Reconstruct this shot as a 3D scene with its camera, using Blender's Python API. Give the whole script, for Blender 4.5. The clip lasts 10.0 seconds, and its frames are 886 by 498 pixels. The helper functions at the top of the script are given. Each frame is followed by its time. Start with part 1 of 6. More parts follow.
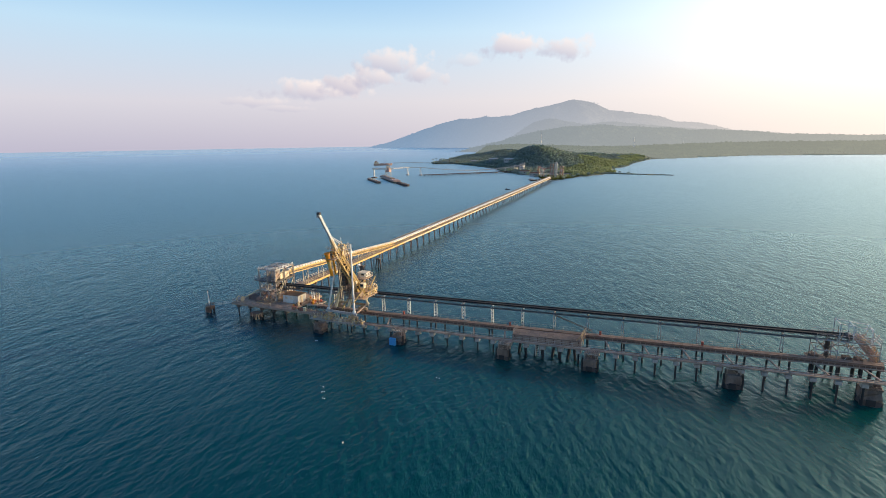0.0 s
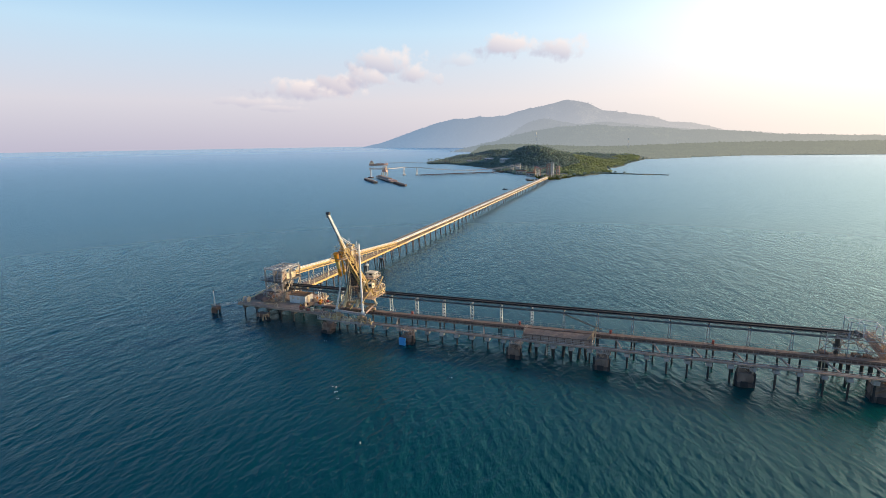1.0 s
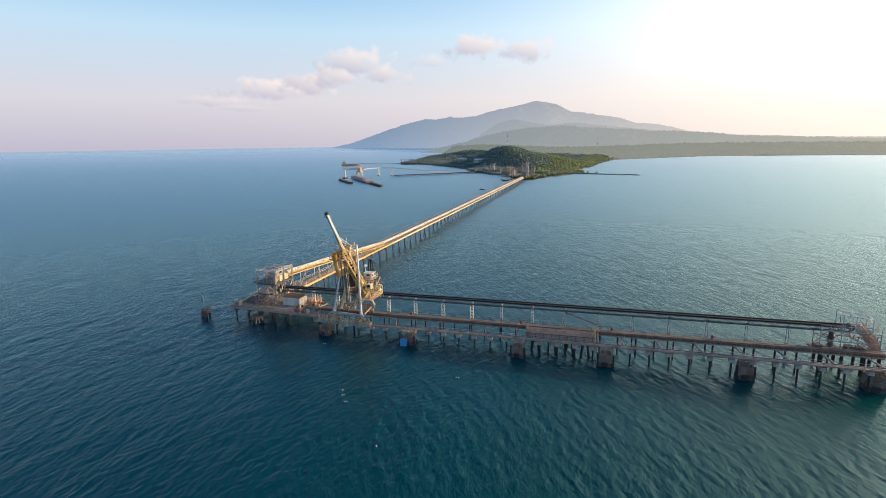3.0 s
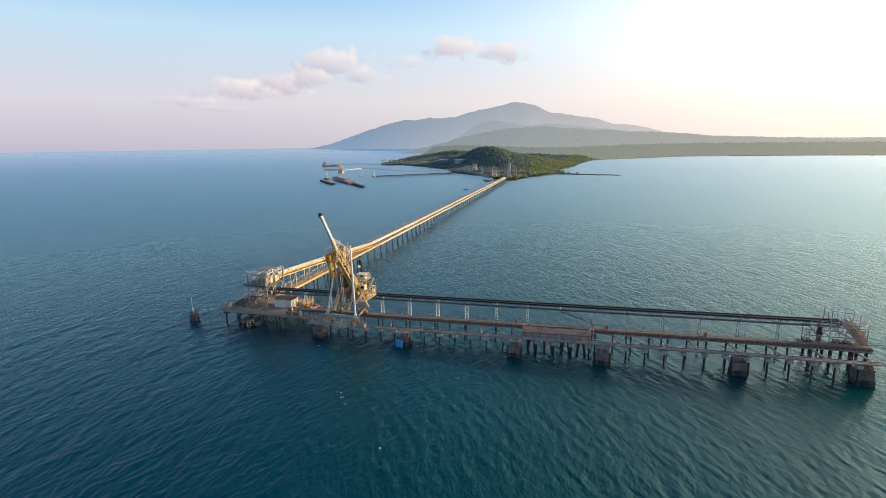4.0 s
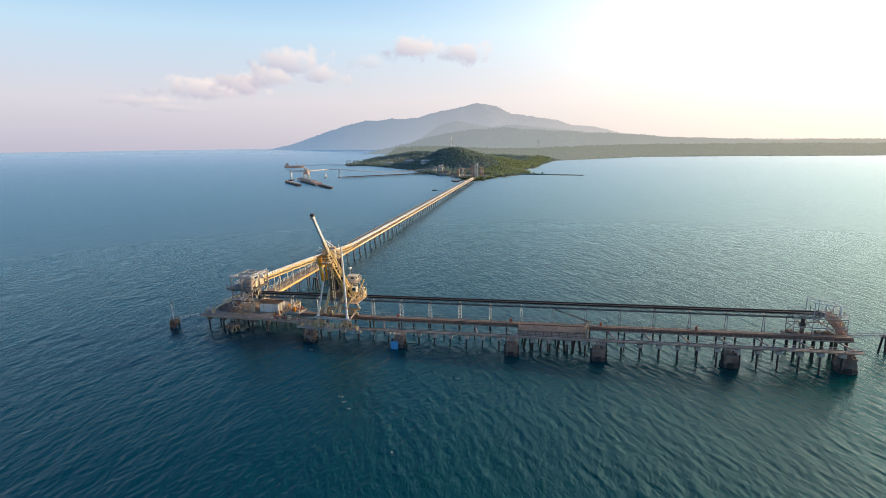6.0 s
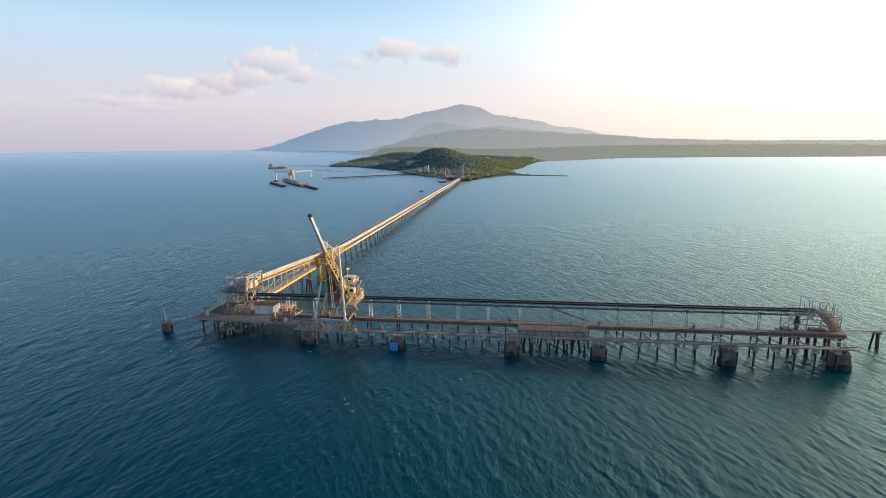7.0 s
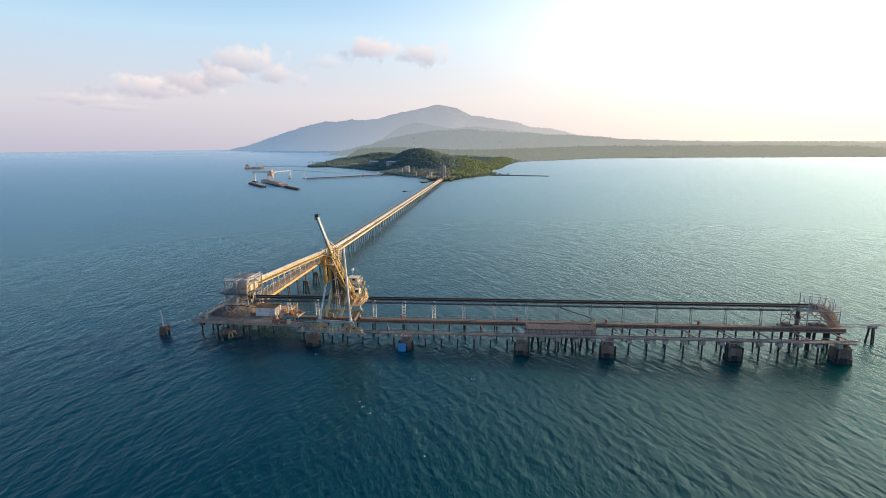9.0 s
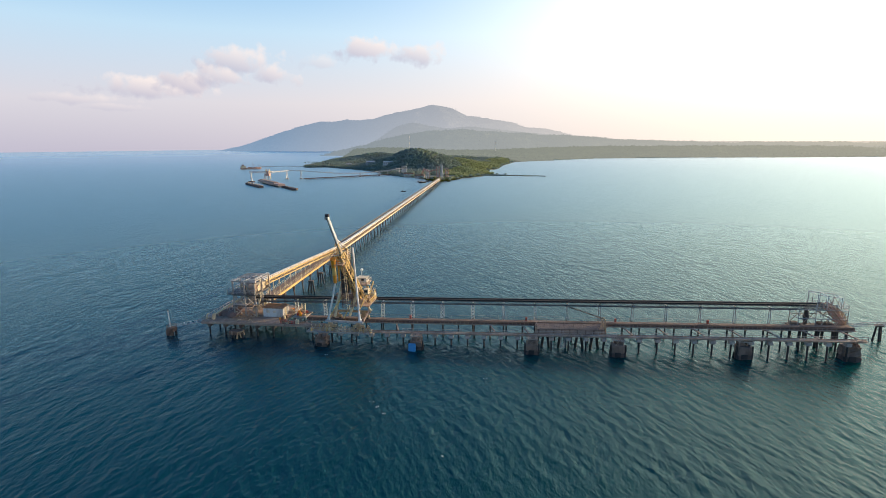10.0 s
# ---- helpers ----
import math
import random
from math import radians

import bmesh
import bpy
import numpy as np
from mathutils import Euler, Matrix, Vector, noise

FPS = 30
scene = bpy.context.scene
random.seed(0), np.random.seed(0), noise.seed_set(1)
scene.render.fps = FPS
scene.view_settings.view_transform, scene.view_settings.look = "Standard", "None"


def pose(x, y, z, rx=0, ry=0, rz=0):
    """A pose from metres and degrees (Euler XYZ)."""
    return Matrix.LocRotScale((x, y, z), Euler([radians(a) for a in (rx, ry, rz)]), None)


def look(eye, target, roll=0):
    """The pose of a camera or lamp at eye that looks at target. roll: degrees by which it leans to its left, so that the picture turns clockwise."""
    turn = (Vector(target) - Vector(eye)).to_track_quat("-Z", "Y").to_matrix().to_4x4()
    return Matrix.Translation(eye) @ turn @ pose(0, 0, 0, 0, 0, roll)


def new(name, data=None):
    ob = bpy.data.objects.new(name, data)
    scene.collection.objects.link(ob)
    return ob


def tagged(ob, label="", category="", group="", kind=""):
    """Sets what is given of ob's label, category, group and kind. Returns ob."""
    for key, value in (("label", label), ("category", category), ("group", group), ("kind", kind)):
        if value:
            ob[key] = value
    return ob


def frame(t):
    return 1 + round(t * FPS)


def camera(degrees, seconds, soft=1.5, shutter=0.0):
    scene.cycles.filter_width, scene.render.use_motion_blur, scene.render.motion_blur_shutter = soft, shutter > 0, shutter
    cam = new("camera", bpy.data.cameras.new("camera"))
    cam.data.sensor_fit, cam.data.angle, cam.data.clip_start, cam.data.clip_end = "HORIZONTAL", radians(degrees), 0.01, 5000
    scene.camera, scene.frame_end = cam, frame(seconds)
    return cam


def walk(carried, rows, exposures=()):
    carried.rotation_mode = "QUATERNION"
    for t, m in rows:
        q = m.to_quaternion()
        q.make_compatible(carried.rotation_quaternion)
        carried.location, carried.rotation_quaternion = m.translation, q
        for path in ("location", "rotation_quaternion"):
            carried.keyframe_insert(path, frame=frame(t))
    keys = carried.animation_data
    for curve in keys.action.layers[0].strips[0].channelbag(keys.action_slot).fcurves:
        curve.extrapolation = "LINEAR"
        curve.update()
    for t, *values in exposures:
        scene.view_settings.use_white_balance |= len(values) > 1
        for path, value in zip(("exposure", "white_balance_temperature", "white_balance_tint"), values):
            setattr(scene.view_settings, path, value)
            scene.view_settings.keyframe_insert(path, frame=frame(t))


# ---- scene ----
cam = camera(80.3, 10.0, soft=0.8)
EXPOSURE = 0.0
PATH = [
    (0, (54.986, -109.238, 47.319), (54.226, -107.431, 46.923), -0.9),
    (0.5, (53.272, -109.977, 47.313), (52.522, -108.165, 46.917), -0.9),
    (1, (51.562, -110.641, 47.284), (50.823, -108.826, 46.888), -0.9),
    (1.5, (49.902, -111.249, 47.25), (49.18, -109.426, 46.855), -0.8),
    (2, (48.235, -111.763, 47.197), (47.536, -109.931, 46.803), -0.8),
    (2.5, (46.452, -112.199, 47.133), (45.782, -110.357, 46.738), -0.8),
    (4, (41.189, -113.351, 46.916), (40.625, -111.473, 46.522), -0.8),
    (4.5, (39.435, -113.722, 46.859), (38.901, -111.835, 46.466), -0.8),
    (5, (37.608, -113.98, 46.788), (37.106, -112.085, 46.394), -0.8),
    (5.5, (35.682, -114.196, 46.728), (35.219, -112.291, 46.334), -0.8),
    (7, (30.302, -114.679, 46.433), (29.934, -112.752, 46.043), -0.7),
    (7.5, (28.484, -114.843, 46.372), (28.145, -112.911, 45.982), -0.7),
    (8, (26.649, -114.932, 46.307), (26.336, -112.995, 45.917), -0.6),
    (8.5, (24.859, -115.041, 46.238), (24.564, -113.101, 45.849), -0.5),
    (9, (23.101, -115.2, 46.174), (22.821, -113.259, 45.785), -0.6),
    (9.5, (21.383, -115.363, 46.139), (21.112, -113.42, 45.75), -0.6),
    (10, (19.733, -115.519, 46.103), (19.471, -113.574, 45.714), -0.6),
]
walk(cam, [(t, look(eye, target, roll)) for t, eye, target, roll in PATH], exposures=[(0, EXPOSURE), (10, EXPOSURE)])
# ---- light settings ----
SUN_POWER, SUN_COLOUR = 5.0, (1.0, 0.76, 0.47)
SKY_GAIN = (1.6, 1.9, 2.2)
SKY_RAMP = ((0.0, (0.56, 0.53, 0.65)), (0.075, (0.72, 0.69, 0.76)), (0.19, (0.56, 0.77, 0.94)), (0.30, (0.22, 0.52, 0.88)), (0.42, (0.02, 0.27, 0.68)), (0.55, (0.005, 0.17, 0.52)), (1.0, (0.010, 0.10, 0.34)))
SKY_MIX = 0.96
GLOW_HIGH, GLOW_LOW = (38.0, 33.5, 28.0, 1), (14.4, 12.3, 9.6, 1)
GLOW_POWERS = (9.0, 4.0)              # the glow is narrow high up, broad along the horizon
CLOUD_LIT, CLOUD_SHADE = (9.9, 8.7, 8.3, 1), (5.7, 5.5, 6.6, 1)
# each: degrees right of +y, above the horizon, half width, half height, seed, density
CLOUDS = ((-36.2, 5.2, 5.6, 1.45, 3.0, 0.85), (-32.6, 5.9, 3.2, 1.8, 4.0, 0.9), (-28.2, 8.0, 4.6, 1.7, 8.0, 0.75), (-29.3, 6.5, 3.4, 1.5, 9.5, 0.8),
          (-24.8, 6.8, 2.8, 1.5, 11.0, 0.75), (-20.6, 8.1, 3.0, 1.0, 21.0, 0.35), (-15.4, 9.3, 4.0, 1.75, 12.0, 0.85), (-10.2, 8.9, 3.4, 1.5, 15.0, 0.75),
          (-42.0, 4.2, 4.2, 0.7, 5.0, 0.45), (-38.5, 3.6, 4.4, 0.5, 6.0, 0.3))
# ---- world, sun ----
SUN_AZ, SUN_EL = 56.0, 14.0          # degrees right of +y, above the horizon
sun_dir = Vector((math.sin(radians(SUN_AZ)) * math.cos(radians(SUN_EL)),
                  math.cos(radians(SUN_AZ)) * math.cos(radians(SUN_EL)), math.sin(radians(SUN_EL))))
world = bpy.data.worlds.new("sky_world")
scene.world = world
world.use_nodes = True
wn, wl = world.node_tree.nodes, world.node_tree.links
wn.clear()


def wnode(kind, **kw):
    n = wn.new(kind)
    for k, v in kw.items():
        n.inputs[k].default_value = v
    return n


def wmath(op, a, b=None, c=None, clamp=False):
    n = wn.new("ShaderNodeMath")
    n.operation, n.use_clamp = op, clamp
    for i, v in enumerate((a, b, c)):
        if v is None:
            continue
        if isinstance(v, (int, float)):
            n.inputs[i].default_value = v
        else:
            wl.new(v, n.inputs[i])
    return n.outputs[0]


def wmix(fac, a, b, blend="MIX"):
    n = wn.new("ShaderNodeMix")
    n.data_type, n.blend_type = "RGBA", blend
    for slot, v in ((0, fac), (6, a), (7, b)):
        if isinstance(v, (int, float, tuple)):
            n.inputs[slot].default_value = v
        else:
            wl.new(v, n.inputs[slot])
    return n.outputs[2]


sky = wn.new("ShaderNodeTexSky")
sky.sky_type, sky.sun_disc = "NISHITA", False
sky.sun_elevation, sky.sun_rotation = radians(SUN_EL), radians(SUN_AZ)
sky.altitude, sky.air_density, sky.dust_density, sky.ozone_density = 0, 1.0, 2.5, 1.2
coord = wn.new("ShaderNodeTexCoord")
sep = wn.new("ShaderNodeSeparateXYZ")
wl.new(coord.outputs["Generated"], sep.inputs[0])
up = sep.outputs[2]
# evening air: lavender at the horizon, pale blue above, deeper blue overhead, warm and bright round the sun
ramp = wn.new("ShaderNodeValToRGB")
els = ramp.color_ramp.elements
while len(els) < len(SKY_RAMP):
    els.new(0.5)
for e, (p, c) in zip(els, SKY_RAMP):
    e.position, e.color = p, (*c, 1)
wl.new(wmath("MAXIMUM", up, 0.0), ramp.inputs[0])
air = wmix(1.0, ramp.outputs[0], (10, 10, 10, 1), "MULTIPLY")
sky_lit = wmix(1.0, sky.outputs[0], (*SKY_GAIN, 1), "MULTIPLY")
sky_col = wmix(SKY_MIX, sky_lit, air)
dot = wn.new("ShaderNodeVectorMath")
dot.operation = "DOT_PRODUCT"
wl.new(coord.outputs["Generated"], dot.inputs[0])
dot.inputs[1].default_value = sun_dir
facing = wmath("MULTIPLY_ADD", dot.outputs["Value"], 0.5, 0.5, clamp=True)
low_air = wn.new("ShaderNodeMapRange")          # the glow lies in the low, thick air
low_air.interpolation_type = "SMOOTHSTEP"
for slot, v in zip(("From Min", "From Max", "To Min", "To Max"), (0.45, 0.9, 1.0, 0.05)):
    low_air.inputs[slot].default_value = v
wl.new(up, low_air.inputs["Value"])
glow_up = wn.new("ShaderNodeMapRange")          # creamier and dimmer close to the horizon
glow_up.interpolation_type = "SMOOTHSTEP"
glow_up.inputs["From Min"].default_value, glow_up.inputs["From Max"].default_value = 0.0, 0.22
wl.new(up, glow_up.inputs["Value"])
over = wmix(wmath("MULTIPLY", wmath("POWER", facing, GLOW_POWERS[0]), low_air.outputs[0]), sky_col, GLOW_HIGH)
along = wmix(wmath("POWER", facing, GLOW_POWERS[1]), sky_col, GLOW_LOW)
sky_col = wmix(glow_up.outputs[0], along, over)


# a small bank of evening cumulus low over the land
def cloud_mask(az, el, wide, high, seed, dense):
    """Density of one cloud, round a direction in degrees right of +y and above the horizon."""
    a, e = radians(az), radians(el)
    c = Vector((math.sin(a) * math.cos(e), math.cos(a) * math.cos(e), math.sin(e)))
    right = Vector((math.cos(a), -math.sin(a), 0))
    upv = right.cross(c)
    uv = []
    for axis, size in ((right, wide), (upv, high)):
        d = wn.new("ShaderNodeVectorMath")
        d.operation = "DOT_PRODUCT"
        wl.new(coord.outputs["Generated"], d.inputs[0])
        d.inputs[1].default_value = axis / math.tan(radians(size))
        off = float(c.dot(axis)) / math.tan(radians(size))
        uv.append(wmath("SUBTRACT", d.outputs["Value"], off))
    vy = wmath("MAXIMUM", uv[1], wmath("MULTIPLY", uv[1], -1.5))      # flat base, round top
    r2 = wmath("ADD", wmath("POWER", wmath("ABSOLUTE", uv[0]), 2.0), wmath("POWER", vy, 2.0))
    nz = wn.new("ShaderNodeTexNoise")
    nz.noise_dimensions = "4D"
    nz.inputs["W"].default_value = seed
    nz.inputs["Scale"].default_value = 34.0
    nz.inputs["Detail"].default_value = 6.0
    nz.inputs["Roughness"].default_value = 0.5
    wl.new(coord.outputs["Generated"], nz.inputs["Vector"])
    lumpy = wmath("MULTIPLY_ADD", nz.outputs[0], 2.6, -0.42)
    d = wmath("SUBTRACT", lumpy, wmath("SQRT", r2))
    fac = wmath("MULTIPLY", wmath("SMOOTH_MIN", wmath("MULTIPLY", wmath("MAXIMUM", d, 0.0), 2.0), 1.0, 0.3), dense)
    fac = wmath("MAXIMUM", fac, 0.0)
    front = wmath("GREATER_THAN", dot_with(c), 0.5)
    return wmath("MULTIPLY", fac, front), wmath("MULTIPLY_ADD", uv[0], 0.55, uv[1])


def dot_with(v):
    d = wn.new("ShaderNodeVectorMath")
    d.operation = "DOT_PRODUCT"
    wl.new(coord.outputs["Generated"], d.inputs[0])
    d.inputs[1].default_value = v
    return d.outputs["Value"]


for az, el, wide, high, seed, dense in CLOUDS:
    mask, vv = cloud_mask(az, el, wide, high, seed, dense)
    shade = wmath("MULTIPLY_ADD", vv, 0.95, 0.38, clamp=True)
    sky_col = wmix(mask, sky_col, wmix(shade, CLOUD_SHADE, CLOUD_LIT))
back = wn.new("ShaderNodeBackground")
back.inputs["Strength"].default_value = 0.1
wl.new(sky_col, back.inputs["Color"])
wout = wn.new("ShaderNodeOutputWorld")
wl.new(back.outputs[0], wout.inputs[0])

sun_data = bpy.data.lights.new("sun", "SUN")
sun_data.energy, sun_data.angle, sun_data.color = SUN_POWER, radians(0.6), SUN_COLOUR
sun_lamp = new("sun", sun_data)
sun_lamp.matrix_world = look(sun_dir * 300, (0, 0, 0))


# ---- materials ----
def ramp_between(nt, fac, a, b, lo=0.0, hi=1.0):
    r = nt.nodes.new("ShaderNodeValToRGB")
    r.color_ramp.elements[0].position, r.color_ramp.elements[1].position = lo, hi
    r.color_ramp.elements[0].color, r.color_ramp.elements[1].color = (*a, 1), (*b, 1)
    nt.links.new(fac, r.inputs[0])
    return r.outputs[0]


def noise_of(nt, scale, detail=5.0, stretch=(1, 1, 1), rough=0.6, turn=0.0):
    geo = nt.nodes.new("ShaderNodeNewGeometry")
    mp = nt.nodes.new("ShaderNodeMapping")
    mp.vector_type = "TEXTURE"
    mp.inputs["Scale"].default_value = [1 / v for v in stretch]
    mp.inputs["Rotation"].default_value = (0, 0, radians(turn))
    nz = nt.nodes.new("ShaderNodeTexNoise")
    nz.inputs["Scale"].default_value, nz.inputs["Detail"].default_value = scale, detail
    nz.inputs["Roughness"].default_value = rough
    nt.links.new(geo.outputs["Position"], mp.inputs[0])
    nt.links.new(mp.outputs[0], nz.inputs["Vector"])
    return nz.outputs[0]


def mix_col(nt, fac, a, b, blend="MIX"):
    m = nt.nodes.new("ShaderNodeMix")
    m.data_type, m.blend_type = "RGBA", blend
    for slot, v in ((0, fac), (6, a), (7, b)):
        if isinstance(v, (int, float, tuple)):
            m.inputs[slot].default_value = v
        else:
            nt.links.new(v, m.inputs[slot])
    return m.outputs[2]


def material(name, base, dirt, rough=0.6, metal=0.0, stain=0.45, grain=4.0, streak=True, bump=0.2, jitter=0.0):
    """Base colour with large stains of the dirt colour, run down in streaks, and a fine grain with relief."""
    m = bpy.data.materials.new(name)
    m.use_nodes = True
    nt = m.node_tree
    b = nt.nodes["Principled BSDF"]
    big = noise_of(nt, 0.8, 6.0, (1, 1, 0.25) if streak else (1, 1, 1))
    fine = noise_of(nt, grain, 4.0)
    col = ramp_between(nt, big, base, dirt, 0.62 - stain * 0.4, 0.62 + (1 - stain) * 0.25)
    col = mix_col(nt, 0.35, col, ramp_between(nt, fine, (0.45, 0.45, 0.45), (1, 1, 1), 0.25, 0.75), "MULTIPLY")
    if jitter:
        info = nt.nodes.new("ShaderNodeObjectInfo")
        col = mix_col(nt, jitter, col, ramp_between(nt, info.outputs["Random"], (0.5, 0.5, 0.5), (1, 1, 1)), "MULTIPLY")
    nt.links.new(col, b.inputs["Base Color"])
    b.inputs["Roughness"].default_value, b.inputs["Metallic"].default_value = rough, metal
    bp = nt.nodes.new("ShaderNodeBump")
    bp.inputs["Strength"].default_value, bp.inputs["Distance"].default_value = bump, 0.03
    nt.links.new(fine, bp.inputs["Height"])
    nt.links.new(bp.outputs[0], b.inputs["Normal"])
    return m


M_YELLOW = material("yellow_steel_paint", (0.76, 0.52, 0.18), (0.40, 0.23, 0.09), 0.5, 0.0, 0.45)
M_ORANGE = material("orange_yellow_paint", (0.82, 0.33, 0.02), (0.42, 0.17, 0.03), 0.5, 0.0, 0.35)
M_FADED = material("faded_orange_paint", (0.60, 0.38, 0.19), (0.34, 0.2, 0.11), 0.6, 0.0, 0.45)
M_CREAM = material("cream_steel_paint", (0.80, 0.66, 0.42), (0.45, 0.29, 0.15), 0.55, 0.0, 0.4)
M_WHITE = material("white_steel_paint", (0.78, 0.76, 0.70), (0.42, 0.33, 0.24), 0.5, 0.0, 0.3)
M_GREY = material("grey_steel_paint", (0.52, 0.49, 0.46), (0.28, 0.21, 0.16), 0.55, 0.1, 0.45)
M_DARK = material("dark_steel", (0.05, 0.048, 0.045), (0.09, 0.06, 0.045), 0.6, 0.2, 0.5)
M_BELT = material("black_rubber_belt", (0.012, 0.012, 0.014), (0.03, 0.026, 0.024), 0.9, 0.0, 0.4)
M_RUST = material("rusted_steel", (0.24, 0.14, 0.09), (0.12, 0.07, 0.05), 0.85, 0.0, 0.55)
M_STEEL = material("weathered_dark_steel", (0.13, 0.118, 0.105), (0.085, 0.06, 0.045), 0.7, 0.0, 0.5)
M_RUSTPALE = material("pale_rusty_steel", (0.46, 0.33, 0.235), (0.25, 0.16, 0.11), 0.75, 0.0, 0.5)
M_CONC = material("weathered_concrete", (0.52, 0.45, 0.38), (0.27, 0.21, 0.165), 0.85, 0.0, 0.5, 3.0)
M_CONCDARK = material("stained_concrete", (0.14, 0.10, 0.08), (0.06, 0.045, 0.036), 0.85, 0.0, 0.5, 3.0)
M_CONCMID = material("brown_stained_concrete", (0.26, 0.18, 0.13), (0.11, 0.078, 0.058), 0.9, 0.0, 0.5, 2.0, bump=0.6)
M_DECK = material("brown_deck_plating", (0.32, 0.22, 0.16), (0.18, 0.12, 0.085), 0.85, 0.0, 0.5, 2.0, streak=False, bump=0.4, jitter=0.3)
M_PILE = material("tarred_steel_pile", (0.028, 0.026, 0.025), (0.06, 0.042, 0.033), 0.7, 0.1, 0.4)
M_BLUE = material("blue_fender_paint", (0.06, 0.32, 0.62), (0.04, 0.19, 0.40), 0.5, 0.0, 0.3)
M_RED = material("red_oxide_paint", (0.42, 0.075, 0.04), (0.24, 0.07, 0.05), 0.6, 0.0, 0.4)
M_ROOF = material("rusty_roof_sheet", (0.30, 0.17, 0.09), (0.17, 0.09, 0.05), 0.7, 0.1, 0.5)
M_ORE = material("spilled_ore", (0.28, 0.17, 0.13), (0.17, 0.10, 0.08), 0.95, 0.0, 0.5, 2.0, streak=False, bump=0.6)
M_GLASS = material("dark_window_glass", (0.03, 0.035, 0.04), (0.05, 0.05, 0.05), 0.12, 0.0, 0.2)
M_ROCK = material("shore_rock", (0.16, 0.13, 0.10), (0.08, 0.07, 0.06), 0.9, 0.0, 0.5, 1.0, streak=False, bump=0.5)
M_FARSTEEL = material("red_brown_plant_steel", (0.62, 0.40, 0.31), (0.42, 0.25, 0.19), 0.7, 0.0, 0.45)
M_FARGREY = material("pale_grey_cladding", (0.66, 0.62, 0.57), (0.44, 0.38, 0.33), 0.7, 0.0, 0.4)


def foliage(name, a, b, c):
    m = bpy.data.materials.new(name)
    m.use_nodes = True
    nt = m.node_tree
    bs = nt.nodes["Principled BSDF"]
    geo = nt.nodes.new("ShaderNodeNewGeometry")
    col = ramp_between(nt, geo.outputs["Random Per Island"], a, b)
    col = mix_col(nt, ramp_between(nt, noise_of(nt, 0.012, 3.0), (0, 0, 0), (1, 1, 1), 0.4, 0.65), col, (*c, 1))
    col = mix_col(nt, 0.35, col, ramp_between(nt, noise_of(nt, 0.9, 3.0), (0.4, 0.4, 0.4), (1, 1, 1), 0.3, 0.7), "MULTIPLY")
    nt.links.new(col, bs.inputs["Base Color"])
    bs.inputs["Roughness"].default_value = 0.75
    bp = nt.nodes.new("ShaderNodeBump")
    bp.inputs["Strength"].default_value, bp.inputs["Distance"].default_value = 0.9, 0.8
    nt.links.new(noise_of(nt, 0.8, 4.0), bp.inputs["Height"])
    nt.links.new(bp.outputs[0], bs.inputs["Normal"])
    tr = nt.nodes.new("ShaderNodeBsdfTranslucent")
    nt.links.new(mix_col(nt, 1.0, col, (1.25, 1.28, 1.05, 1), "MULTIPLY"), tr.inputs["Color"])
    mx = nt.nodes.new("ShaderNodeMixShader")
    mx.inputs[0].default_value = 0.65
    nt.links.new(bs.outputs[0], mx.inputs[1])
    nt.links.new(tr.outputs[0], mx.inputs[2])
    nt.links.new(mx.outputs[0], nt.nodes["Material Output"].inputs["Surface"])
    return m


# leaf colours paled and blued to paint in the evening haze
M_LEAF = foliage("tropical_foliage", (0.29, 0.36, 0.37), (0.38, 0.44, 0.41), (0.42, 0.46, 0.37))
# lighter, yellower copy of the foliage with sunlight put into its colour
M_LEAFLIT = foliage("sunlit_foliage", (0.38, 0.42, 0.22), (0.50, 0.50, 0.26), (0.44, 0.47, 0.27))
M_LEAFBRIGHT = foliage("bright_shore_bush", (0.13, 0.15, 0.02), (0.20, 0.20, 0.03), (0.15, 0.16, 0.03))


def ground_material():
    m = bpy.data.materials.new("forest_floor")
    m.use_nodes = True
    nt = m.node_tree
    bs = nt.nodes["Principled BSDF"]
    col = ramp_between(nt, noise_of(nt, 0.015, 6.0), (0.16, 0.19, 0.14), (0.28, 0.28, 0.19), 0.35, 0.7)
    col = mix_col(nt, 0.6, col, ramp_between(nt, noise_of(nt, 0.12, 6.0), (0.45, 0.45, 0.45), (1, 1, 1), 0.3, 0.7), "MULTIPLY")
    nt.links.new(col, bs.inputs["Base Color"])
    bs.inputs["Roughness"].default_value = 0.95
    bp = nt.nodes.new("ShaderNodeBump")
    bp.inputs["Strength"].default_value, bp.inputs["Distance"].default_value = 1.0, 4.0
    nt.links.new(noise_of(nt, 0.1, 6.0), bp.inputs["Height"])
    nt.links.new(bp.outputs[0], bs.inputs["Normal"])
    return m


M_GROUND = ground_material()


